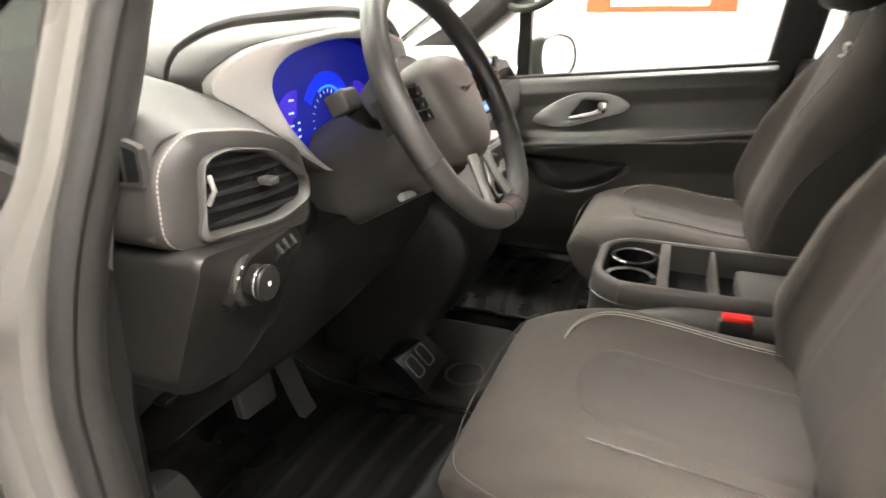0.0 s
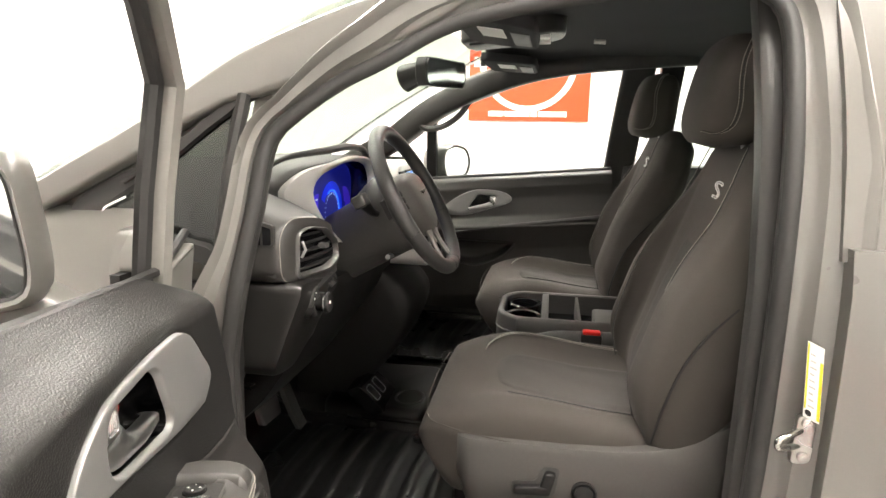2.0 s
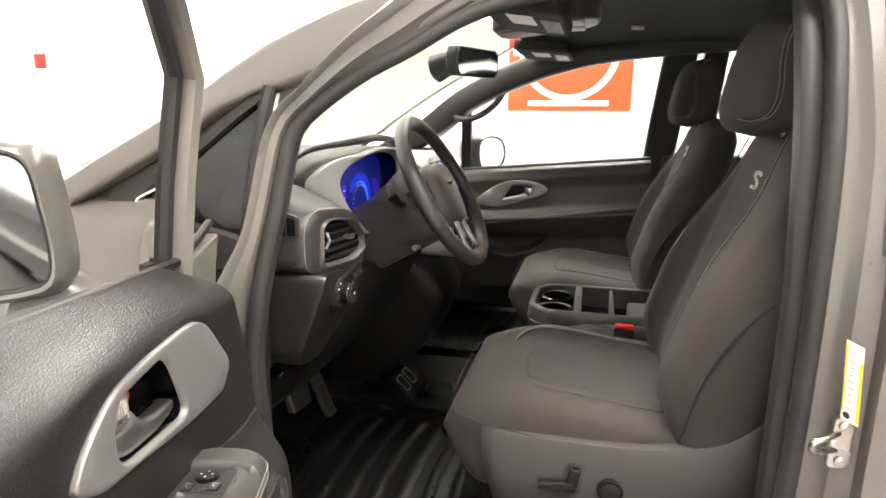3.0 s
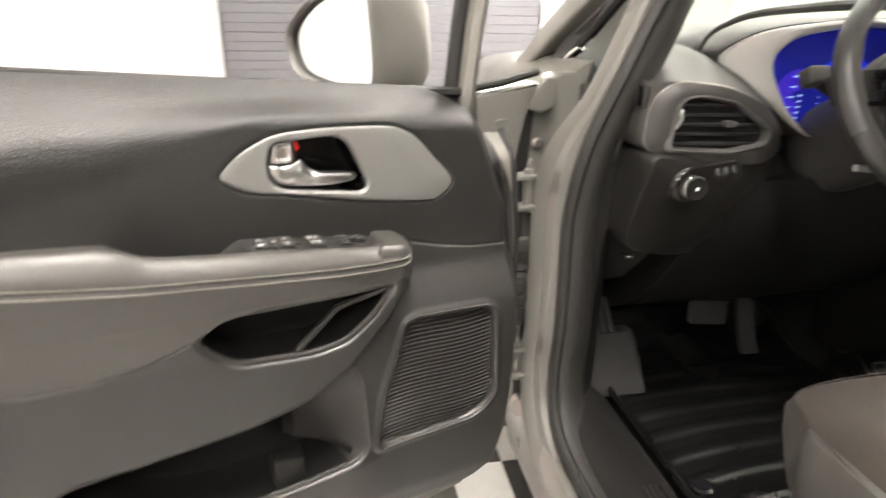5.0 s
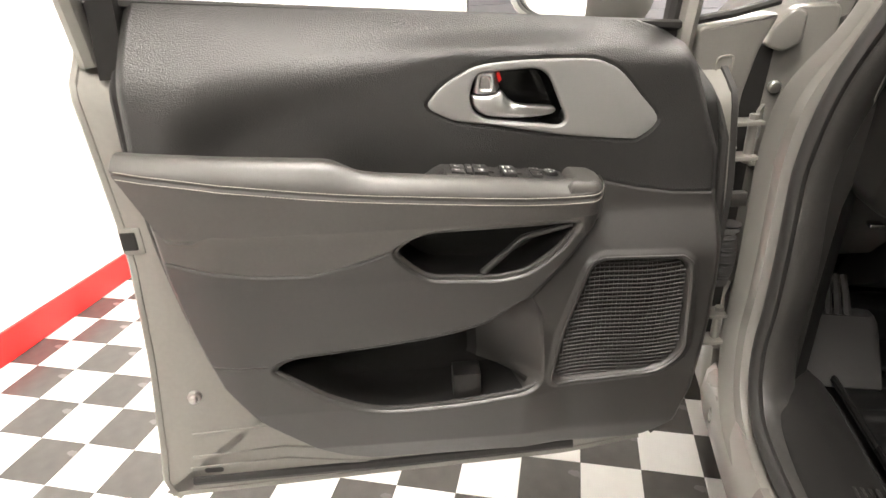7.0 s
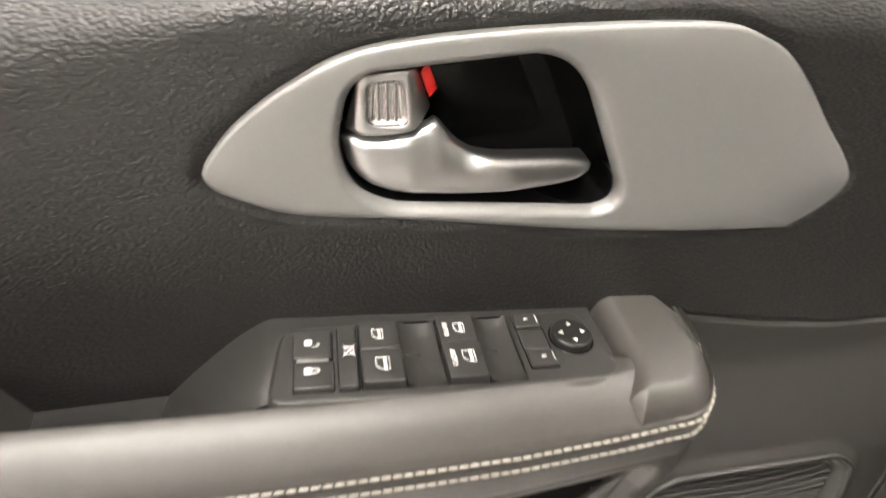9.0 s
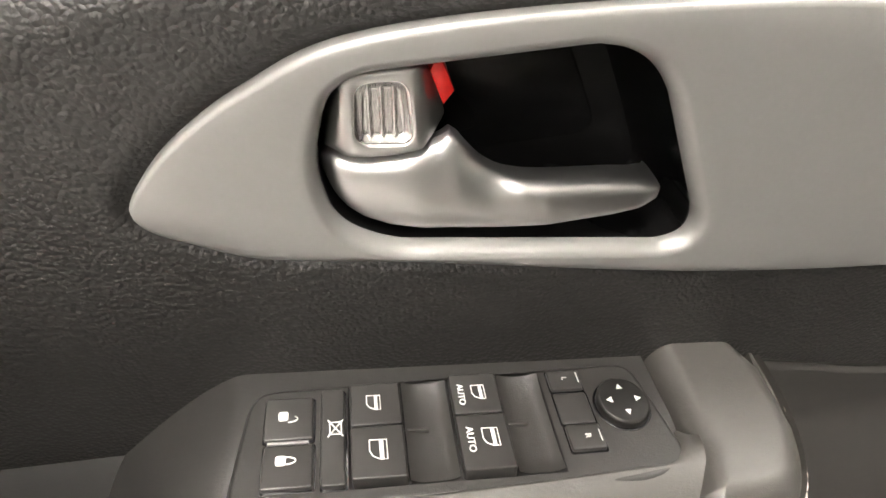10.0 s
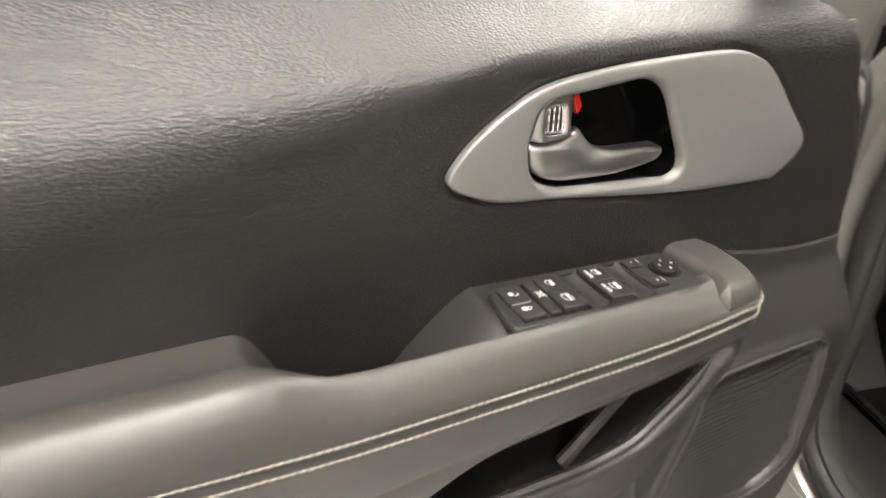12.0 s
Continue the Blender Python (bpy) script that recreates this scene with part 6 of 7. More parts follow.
BLUE, BLUE2, LIT = glow("gauge_blue", (0.02, 0.16, 1.0), 1.5), glow("gauge_violet", (0.07, 0.03, 0.75), 0.30), glow("gauge_white", (0.5, 0.7, 1.0), 0.8)


def arc_band(cx, cz, r0, r1, a0, a1, y, n=40):
    bm = bmesh.new()
    t = np.radians(np.linspace(a0, a1, n))
    loft([[(cx + r * math.cos(a), y - d, cz + r * math.sin(a)) for a in t] for r, d in ((r0, 0), (r0, 0.001), (r1, 0.001), (r1, 0))], False, False, bm)
    return bm


part("dial_arc", arc_band(-0.535, 1.095, 0.050, 0.0535, -10, 120, -0.1265), BLUE, clus, "glowing blue dial ring")
part("dial_glow", arc_band(-0.535, 1.095, 0.0545, 0.074, -10, 150, -0.1260), glow("gauge_deep_blue", (0.004, 0.03, 0.8), 0.5), clus)
bm = bmesh.new()
for a in np.radians(np.linspace(-10, 190, 15)):
    c, s_ = math.cos(a), math.sin(a)
    tube([(-0.535 + 0.042 * c, -0.1275, 1.095 + 0.042 * s_), (-0.535 + 0.047 * c, -0.1275, 1.095 + 0.047 * s_)], 0.0006, 5, bm=bm)
part("dial_ticks", bm, LIT, clus)
for cx, a0, a1 in ((-0.625, 80, 280), (-0.445, -100, 100)):
    part("side_gauge", arc_band(cx, 1.10, 0.010, 0.048, a0, a1, -0.1262), BLUE2, clus, "violet side gauge")
bm = bmesh.new()
for k in range(5):
    box(-0.648 + 0.002 * k, -0.636 + 0.002 * k, -0.1285, -0.1278, 1.062 + 0.018 * k, 1.0645 + 0.018 * k, bm=bm)
    box(-0.622, -0.616, -0.1285, -0.1278, 1.060 + 0.010 * k, 1.063 + 0.010 * k, bm=bm)
part("gauge_print", bm, LIT, clus)

for ch in clus.children:
    if ch.name.split(".")[0] in ("gauge_face", "dial_arc", "dial_glow", "dial_ticks", "side_gauge", "gauge_print"):
        ch.location.y = -0.030

# centre stack: screen, side vents, climate panel
STK = rounded([(-0.155, 1.165), (0.14, 1.165), (0.165, 1.10), (0.13, 0.975), (-0.15, 0.975), (-0.18, 1.10)], 0.03)
stack = part("stack_surround", prism(STK, (0, 2, 1), -0.12, -0.285, 0.012), HOODSIL, dash, "satin grey centre stack")
part("touch_screen", prism(rounded([(-0.102, 1.145), (0.088, 1.145), (0.088, 1.010), (-0.102, 1.010)], 0.006), (0, 2, 1), -0.28, -0.2885, 0.001), GLOSS, stack)
SCR = glow("screen_blue", (0.10, 0.25, 0.55), 0.8)
part("screen_image", box(-0.095, 0.081, -0.2895, -0.2885, 1.017, 1.138), SCR, stack, smooth=False)
bm = bmesh.new()
for k in range(3):
    box(-0.085 + 0.056 * k, -0.042 + 0.056 * k, -0.2905, -0.2896, 1.062, 1.10, bm=bm)
box(-0.09, 0.075, -0.2905, -0.2896, 1.122, 1.132, bm=bm)
box(-0.09, 0.075, -0.2905, -0.2896, 1.022, 1.034, bm=bm)
part("screen_tiles", bm, glow("screen_pale", (0.35, 0.5, 0.7), 0.9), stack, smooth=False)
for x0 in (-0.16, 0.100):
    v = part("stack_vent", box(x0, x0 + 0.048, -0.292, -0.22, 1.03, 1.145, 0.008), DARKPL, stack)
    for k in range(6):
        part("vent_slat", box(x0 + 0.005, x0 + 0.043, -0.2955, -0.285, 1.042 + 0.016 * k, 1.046 + 0.016 * k, 0.001, 1), PLASTIC, v)
CLM = rounded([(-0.13, 0.965), (0.125, 0.965), (0.115, 0.855), (0.06, 0.835), (-0.08, 0.835), (-0.125, 0.86)], 0.03)
bm = prism(CLM, (0, 2, 1), -0.10, -0.33, 0.012)
for v in bm.verts:
    v.co.y -= 0.30 * max(0, 0.96 - v.co.z) * ss(-v.co.y, 0.2, 0.3)
clim = part("climate_panel", bm, HOODSIL, dash, "satin grey climate panel")
part("climate_glass", prism(rounded([(-0.108, 0.952), (0.105, 0.952), (0.095, 0.90), (-0.10, 0.90)], 0.012), (0, 2, 1), -0.30, -0.3445, 0.002), SMOKE, clim)
for x, z in ((-0.075, 0.925), (0.0, 0.87), (0.075, 0.925), (-0.07, 0.868), (0.068, 0.868)):
    m = Matrix.Translation((x, -0.333 - 0.3 * (0.96 - z), z)) @ Matrix.Rotation(radians(90), 4, "X")
    part("climate_knob", lathe([(0.018, -0.01), (0.018, 0.010), (0.016, 0.016), (0.010, 0.017)], m, 20), DARKPL, clim)
part("climate_rim", tube([(x, -0.336 - 0.30 * max(0, 0.96 - z), z) for x, z in smooth_loop(CLM, 60)], 0.004, 6, True), CHROME, clim)
bm = bmesh.new()
for k in range(13):
    z = 0.70 + 0.0105 * k
    box(0.02, 0.20, -0.235 - 0.25 * (z - 0.7), -0.20, z, z + 0.005, 0.001, 1, bm)
part("stack_ribs", bm, DARKPL, dash, "ribbed black stack side")
rows = []
for x, k in ((-0.185, 0.82), (-0.178, 0.94), (-0.160, 1.0), (-0.05, 1.03), (0.08, 1.0), (0.10, 0.94), (0.108, 0.82)):
    rows.append([(x, 0.06 + (y - 0.06) * k, z) for y, z in smooth_loop([(-0.25, 0.84), (-0.325, 0.76), (-0.33, 0.69), (-0.285, 0.60), (-0.215, 0.50), (-0.165, 0.44), (-0.12, 0.405)], 20, False)] + [(x, 0.06, 0.405), (x, 0.06, 0.84)])
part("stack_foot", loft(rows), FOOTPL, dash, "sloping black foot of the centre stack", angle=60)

# ---- steering column and wheel ----
TILT = radians(29)
WC = Vector((-0.548, -0.427, 1.114))
WM = Matrix.Translation(WC) @ Matrix.Rotation(radians(90) - TILT, 4, "X") @ rotz(radians(0))
# local: x right, y up along the wheel, z towards the driver
wheel = thing("steering_wheel", "black leather steering wheel with a silver lower spoke", "steering wheel", WM)
R = 0.178
rim = []
for a in np.linspace(0, 2 * math.pi, 72, endpoint=False):
    rim.append((R * math.cos(a), R * 0.985 * math.sin(a), 0))
part("rim", tube(rim, [0.0165 + 0.0015 * abs(math.cos(2 * t)) for t in np.linspace(0, 2 * math.pi, 72, endpoint=False)], 14, True), WHEELHIDE, wheel, "black leather rim")
for a in (200, 262, 278, 340):
    c, s_ = math.cos(radians(a)), math.sin(radians(a))
    part("rim_seam", tube([(R * c + 0.0178 * c * math.cos(t), R * 0.985 * s_ + 0.0178 * s_ * math.cos(t), 0.0178 * math.sin(t)) for t in np.linspace(0, 2 * math.pi, 16, endpoint=False)], 0.0009, 5, True), DARKPL, wheel)
HUB = smooth_loop([(-0.085, 0.045), (-0.05, 0.066), (0.0, 0.070), (0.05, 0.066), (0.085, 0.045), (0.080, -0.01), (0.055, -0.065), (0.0, -0.088), (-0.055, -0.065), (-0.080, -0.01)], 60)
bm = loft([[(x * k, y * k, z) for x, y in HUB] for k, z in ((0.9, -0.05), (1.0, -0.03), (1.0, -0.008), (0.96, 0.004), (0.86, 0.013), (0.6, 0.019), (0.25, 0.021))], True, True)
hub = part("hub", bm, material("airbag_cover_plastic", (0.066, 0.061, 0.056), 0.5, 0, 0.1, 150, bump=0.2, bump_scale=1100), wheel, "dark grey airbag cover")
bm = bmesh.new()
for sx in (-1, 1):
    loft([[(sx * (0.002 + 0.032 * t), 0.008 + 0.006 * t + 0.006 * (1 - t), 0.0195), (sx * (0.002 + 0.032 * t), 0.008 + 0.006 * t - 0.006 * (1 - t), 0.0195), (sx * (0.002 + 0.032 * t), 0.008 + 0.006 * t, 0.0262)] for t in (0, 0.3, 0.7, 0.98)], True, True, bm)
part("wing_badge", bm, CHROME, hub, "small silver winged badge")
for sx in (-1, 1):
    bm = loft([[(sx * x, y, -0.006), (sx * x, y - h, -0.006), (sx * x, y - h, -0.026), (sx * x, y, -0.026)] for x, y, h in ((0.06, 0.042, 0.055), (0.12, 0.035, 0.048), (0.185, 0.030, 0.042))])
    sp = part("spoke", bm, DARKPL, wheel)
    for k in range(3):
        part("spoke_button", box(min(sx * 0.092, sx * 0.122), max(sx * 0.092, sx * 0.122), -0.012 + 0.016 * k, 0.001 + 0.016 * k, -0.008, 0.0, 0.002), GLOSS, sp)
bm = bmesh.new()
for sx in (-1, 1):
    tube([(sx * 0.026, -0.078, -0.004), (sx * 0.034, -0.12, -0.006), (sx * 0.052, -0.176, -0.002)], [0.013, 0.010, 0.013], 8, bm=bm, flat=0.6)
part("lower_spoke", bm, SILVER, wheel, "satin silver lower spoke")
bm = loft([[(x * k, y * k + dy, z) for x, y in [(math.cos(a), math.sin(a)) for a in np.linspace(0, 2 * math.pi, 32, endpoint=False)]] for k, z, dy in ((0.055, -0.028, 0), (0.092, -0.04, -0.002), (0.098, -0.065, -0.004), (0.094, -0.09, -0.006), (0.080, -0.14, -0.012), (0.078, -0.22, -0.014))], True, True)
column = part("column_shroud", bm, INT, wheel, "black steering column shroud")
part("lower_shroud", loft([[(x * 0.075, -0.03 - 0.07 * (1 - abs(x) ** 3), z) for x in np.linspace(-1, 1, 13)] + [(0.075, 0.01, z), (-0.075, 0.01, z)] for z in (-0.075, -0.15, -0.25)]), INT, wheel)
st = part("stalk", tube([(-0.085, 0.012, -0.075), (-0.125, 0.022, -0.072), (-0.150, 0.045, -0.070)], [0.008, 0.009, 0.014], 10), DARKPL, wheel, "black indicator stalk")
part("stalk_tip", box(-0.178, -0.140, 0.038, 0.066, -0.086, -0.056, 0.006, 3), PLASTIC, st)
part("tilt_lever", tube([(-0.03, -0.09, -0.11), (-0.08, -0.086, -0.105)], 0.006, 8), SILVER, wheel)

# ---- pedals, dead pedal, floor mats, floor tray ----
ped = thing("brake_pedal", "black rubber brake pedal on its arm", "pedal", Matrix.Identity(4))
bm = prism(rounded([(-0.640, 0.530), (-0.545, 0.522), (-0.535, 0.580), (-0.630, 0.592)], 0.012), (0, 2, 1), -0.030, -0.048, 0.006)
for v in bm.verts:
    v.co.y += 0.35 * (v.co.z - 0.557)
part("pad", bm, RUBBER, ped, "ribbed black rubber pad")
part("arm", tube([(-0.588, -0.030, 0.56), (-0.592, 0.04, 0.68), (-0.595, 0.08, 0.82)], 0.010, 8), DARKPL, ped)
part("arm_edge", tube([(-0.604, -0.030, 0.605), (-0.606, 0.006, 0.69)], 0.003, 6), STEEL, ped, "bright steel edge")
ped2 = thing("accelerator_pedal", "long narrow black accelerator pedal", "pedal", Matrix.Identity(4))
part("pad", loft([[(x, y, z), (x + 0.042, y, z), (x + 0.042, y + 0.015, z), (x, y + 0.015, z)] for x, y, z in ((-0.512, -0.095, 0.46), (-0.518, -0.080, 0.50), (-0.523, -0.055, 0.575), (-0.522, -0.015, 0.66), (-0.520, 0.04, 0.74))]), RUBBER, ped2)
dead = thing("foot_rest", "grey carpeted foot rest with a ribbed rubber pad", "foot rest", Matrix.Identity(4))
part("plate", loft([[(a + 0.006, y + 0.002, z), (a + 0.018, y, z), (b - 0.018, y, z), (b - 0.006, y + 0.002, z), (b, y + 0.012, z), (b + 0.004, y + 0.05, z - 0.02), (a, y + 0.05, z - 0.02), (a, y + 0.012, z)] for a, b, y, z in ((-0.905, -0.748, -0.094, 0.376), (-0.905, -0.748, -0.098, 0.382), (-0.900, -0.750, -0.070, 0.425), (-0.893, -0.756, -0.030, 0.488), (-0.888, -0.762, -0.018, 0.502), (-0.885, -0.766, 0.0, 0.504))]), material("foot_rest_carpet", (0.03, 0.029, 0.028), 0.95, 0, 0.2, 600, bump=0.5, bump_scale=700), dead)
bm = bmesh.new()
for k in range(4):
    tube([(-0.866 + 0.018 * k, -0.012, 0.500), (-0.860 + 0.016 * k, 0.02, 0.535), (-0.856 + 0.015 * k, 0.055, 0.560)], 0.007, 6, bm=bm)
part("rubber_ribs", bm, RUBBER, dead)


def mat_sheet(name, x0, x1, y0, y1, toe, label):
    g = thing(name, label, "floor mat", Matrix.Identity(4), "floor mats")
    X, Y = np.meshgrid(np.linspace(x0, x1, 90), np.linspace(y0, y1, 140))
    Z = 0.372 + 0.20 * ss(Y, toe, toe + 0.3) * (Y - toe) / 0.3
    ed = np.minimum(np.minimum(X - x0, x1 - X), np.minimum(Y - y0, y1 - Y))
    Z = Z + 0.022 * ss(ed, 0.03, 0.0)
    curve = np.hypot((X - (x0 + x1) / 2) * 0.75, Y + 0.95)
    rid = np.abs(((curve * 15) % 1) - 0.5) * 2
    Z = Z + 0.0055 * ss(rid, 0.45, 0.80) * ss(ed, 0.02, 0.05)
    me = grid_mesh("sheet", np.stack([X, Y, Z], -1))
    finish("sheet", me, RUBMAT, g)
    part("rim", tube([(x, y, 0.395 + 0.20 * float(ss(y, toe, toe + 0.3)) * (y - toe) / 0.3) for x, y in smooth_loop(rounded([(x0 + 0.01, y0 + 0.01), (x1 - 0.01, y0 + 0.01), (x1 - 0.01, y1 - 0.01), (x0 + 0.01, y1 - 0.01)], 0.06), 80)], 0.006, 6, True), RUBMAT, g)
    return g


mat1 = mat_sheet("floor_mat", -0.85, -0.285, -0.62, 0.14, -0.06, "black ridged rubber floor mat on the carpet")
part("clip", lathe([(0.022, 0.0), (0.022, 0.010), (0.016, 0.013), (0.008, 0.011)], Matrix.Translation((-0.80, -0.40, 0.378)), 20), GLOSS, mat1)
part("clip", lathe([(0.022, 0.0), (0.022, 0.010), (0.016, 0.013), (0.008, 0.011)], Matrix.Translation((-0.36, -0.40, 0.378)), 20), GLOSS, mat1)
mat_sheet("floor_mat", 0.20, 0.80, -0.62, 0.14, -0.06, "black ridged rubber floor mat on the carpet")
tray = thing("floor_console", "low black floor bin with small sockets", "floor bin", Matrix.Identity(4))
TRO = rounded([(-0.285, -0.40), (0.10, -0.40), (0.09, -0.05), (-0.265, -0.05)], 0.06)
bm = prism(TRO, (0, 1, 2), 0.355, 0.420, 0.025)
part("body", bm, DARKPL, tray)
part("socket_panel", loft([[(-0.285, y, z), (-0.13, y, z), (-0.13, y + 0.04, z - 0.02), (-0.285, y + 0.04, z - 0.02)] for y, z in ((-0.268, 0.415), (-0.222, 0.462), (-0.185, 0.492))]), GLOSS, tray)
for x in (-0.248, -0.190):
    part("socket_rim", tube([(x + 0.85 * a, -0.232 + 0.9 * b, 0.452 + 0.9 * b) for a, b in smooth_loop(rounded([(-0.022, -0.012), (0.022, -0.012), (0.022, 0.03), (-0.022, 0.03)], 0.008), 24)], 0.0018, 6, True), SILVER, tray)
part("cup_rim", tube([(-0.18 + 0.05 * math.cos(a), -0.325 + 0.045 * math.sin(a), 0.421) for a in np.linspace(0, 2 * math.pi, 24, endpoint=False)], 0.004, 6, True), PLASTIC, tray)

# ---- console between the seats ----
con = thing("centre_console", "black centre console with cup holders and an open tray", "console", Matrix.Identity(4))
CB = rounded([(-0.175, -1.12), (0.155, -1.12), (0.155, -0.63), (0.11, -0.585), (-0.13, -0.585), (-0.175, -0.63)], 0.04)
part("body", prism(CB, (0, 1, 2), 0.365, 0.615, 0.02), INT, con)
part("arm_roll", tube(smooth_loop([(-0.180, -0.625, 0.600), (-0.192, -0.68, 0.636), (-0.196, -0.76, 0.655), (-0.196, -0.87, 0.662), (-0.19, -1.08, 0.666)], 24, False), [0.012 + 0.020 * min(1, k / 8) for k in range(24)], 12), INT, con, "padded black side roll")
ZD = 0.711          # deck height
TO = rounded([(-0.168, -1.11), (0.148, -1.11), (0.148, -0.645), (0.09, -0.590), (-0.11, -0.590), (-0.168, -0.645)], 0.045)
TI = rounded([(-0.147, -1.085), (0.127, -1.085), (0.127, -0.655), (0.08, -0.612), (-0.10, -0.612), (-0.147, -0.655)], 0.035)
to_, ti_ = smooth_loop(TO, 100), match(smooth_loop(TO, 100), TI, np.array((-0.01, -0.85)))
rows = [(to_, 0.600), (to_ + (to_ - to_.mean(0)) * 0.01, ZD - 0.045), (to_, ZD - 0.010), (to_ + (ti_ - to_) * 0.15, ZD - 0.003), (to_ + (ti_ - to_) * 0.35, ZD), (to_ + (ti_ - to_) * 0.8, ZD), (ti_, ZD - 0.004), (ti_, ZD - 0.07)]
part("top_deck", loft([[(*p, z) for p in r] for r, z in rows], True, False), SOFT, con, "dark grey console rim")
part("deck_line", tube([(*p, ZD - 0.048) for p in to_ + (to_ - to_.mean(0)) * 0.012], 0.0022, 6, True), SMOKE, con)
part("well_floor", prism(TI, (0, 1, 2), 0.60, 0.640), GLOSS, con, "glossy black well")
for y0, y1, h in ((-0.752, -0.730, 0.0), (-0.852, -0.842, -0.006)):
    part("cross_bar", box(-0.147, 0.127, y0, y1, 0.636, ZD - 0.001 + h, 0.003), SOFT, con)
for x in (-0.078, 0.058):
    part("cup_well", lathe([(0.058, -0.030), (0.058, 0.0), (0.054, 0.003), (0.044, 0.001), (0.041, -0.040), (0.030, -0.048)], Matrix.Translation((x, -0.672, ZD - 0.018)), 32), GLOSS, con, "black cup holder")
part("bin_tray", prism(rounded([(-0.13, -1.07), (0.11, -1.07), (0.11, -0.90), (-0.13, -0.90)], 0.02), (0, 1, 2), 0.636, 0.672, 0.004), SOFT, con)

# ---- front seats ----


def seat_matrix(x):
    return Matrix.Translation((x, 0, 0))


def build_seat():
    s = thing("front_seat", "dark brown-grey cloth front seat with pale stitching", "car seat", seat_matrix(-0.52), "front seats")
    # cushion, front to back
    rings = []
    for t in np.linspace(0, 1, 30):
        y = -0.478 - 0.56 * t
        hw = 0.245 + 0.03 * ss(t, 0.0, 0.25)
        top = 0.700 + 0.012 * math.sin(math.pi * min(t * 1.6, 1)) - 0.035 * t
        bot = 0.560 - 0.06 * ss(t, 0, 0.15)
        k = 1.0
        if t < 0.16:
            k = math.sqrt(max(1 - (1 - t / 0.16) ** 2, 0.0)) * 0.85 + 0.15
        mid = (top + bot) / 2 - 0.01
        ring = []
        for a in np.linspace(0, 2 * math.pi, 64, endpoint=False):
            c, q = math.cos(a), math.sin(a)
            x = hw * np.sign(c) * abs(c) ** 0.55
            z = (top - mid) * np.sign(q) * abs(q) ** 0.42
            if q > 0:
                z += (0.030 * ss(abs(x), 0.13, 0.215) - 0.012 * ss(0.17 - abs(x), 0, 0.1)) * ss(t, 0.08, 0.4) * ss(q, 0.2, 0.6)
            ring.append((x * (0.9 + 0.1 * k), y, mid + z * k))
        rings.append(ring)
    cu = part("cushion", loft(rings), FABRIC, s, "dark brown-grey cloth cushion", angle=80)

    def cush_z(x, t):
        top = 0.700 + 0.012 * math.sin(math.pi * min(t * 1.6, 1)) - 0.035 * t
        return top + (0.030 * float(ss(abs(x), 0.13, 0.215)) - 0.012 * float(ss(0.17 - abs(x), 0, 0.1))) * float(ss(t, 0.08, 0.4))

    for sx in (-1, 1):
        p = [(sx * x, -0.478 - 0.56 * t, cush_z(x, t) + 0.0005) for x, t in (((0.10, 0.20), (0.145, 0.215), (0.175, 0.26)) if sx > 0 else ()) + ((0.187, 0.34), (0.19, 0.5), (0.188, 0.7), (0.185, 0.9))]
        p = smooth_loop(p, 70, False)
        part("seam", tube(p, 0.0016, 5), DARKPL, cu)
        for o in (-0.005, 0.005) if sx > 0 else ():
            stitches([(x + o, y, z + 0.0012) for x, y, z in p], "stitching", THREAD, cu, 0.0052, 0.0042, 0.0011)
    for dz, r in ((0.0, 0.0012),):
        rim_ = [(sx2, y, z) for sx2, y, z in [(-0.276, -1.0, 0.625), (-0.279, -0.8, 0.642), (-0.277, -0.65, 0.655), (-0.262, -0.55, 0.664), (-0.21, -0.495, 0.664), (0.0, -0.478, 0.664), (0.21, -0.495, 0.664), (0.262, -0.55, 0.664), (0.277, -0.65, 0.655)]]
        part("piping", tube(smooth_loop(rim_, 70, False), r, 6), FABRIC, cu)
    # insert of the cushion
    A, T = np.meshgrid(np.linspace(-1, 1, 40), np.linspace(0.0, 1.0, 50))
    X = A * np.interp(T, (0, 0.12, 1.0), (0.085, 0.118, 0.128))
    T = 0.255 + 0.03 * A ** 2 + (0.67 - 0.03 * A ** 2) * T
    Z = np.vectorize(cush_z)(X, T)
    e = np.minimum((1 - np.abs(A)) * 0.12, np.minimum(T - 0.255 - 0.03 * A ** 2, 0.93 - T) * 0.56)
    Z = Z + 0.0085 * ss(e, 0.0, 0.022) - 0.0035 + 0.0008 * np.sin(X * 60 + T * 9) * ss(e, 0, 0.03)
    finish("cushion_insert", grid_mesh("cushion_insert", np.stack([X, -0.478 - 0.56 * T, Z], -1)), FABRIC2, cu, "grey-brown woven seat insert")

    # backrest, bottom to top: leaning back
    B0, B1 = np.array((0, -0.990, 0.600)), np.array((0, -1.180, 1.275))
    ax = (B1 - B0) / np.linalg.norm(B1 - B0)
    fw = np.array((0, ax[2], -ax[1]))
    L = np.linalg.norm(B1 - B0)

    def half(t):
        return np.interp(t, (0, 0.1, 0.3, 0.55, 0.8, 0.93, 1.0), (0.272, 0.282, 0.287, 0.275, 0.232, 0.182, 0.12))

    def bol(x, t, hw):
        r_ = abs(x) / hw
        return 0.062 * ss(r_, 0.55, 0.67) * (0.2 + 0.8 * ss(t, 0.0, 0.26)) * (1 - 0.97 * ss(t, 0.42, 0.88)) * (1 - 0.25 * ss(r_, 0.80, 1.0)) - 0.008 * (1 - ss(r_, 0.2, 0.5)) * math.sin(math.pi * min(1, t * 1.1))

    rings = []
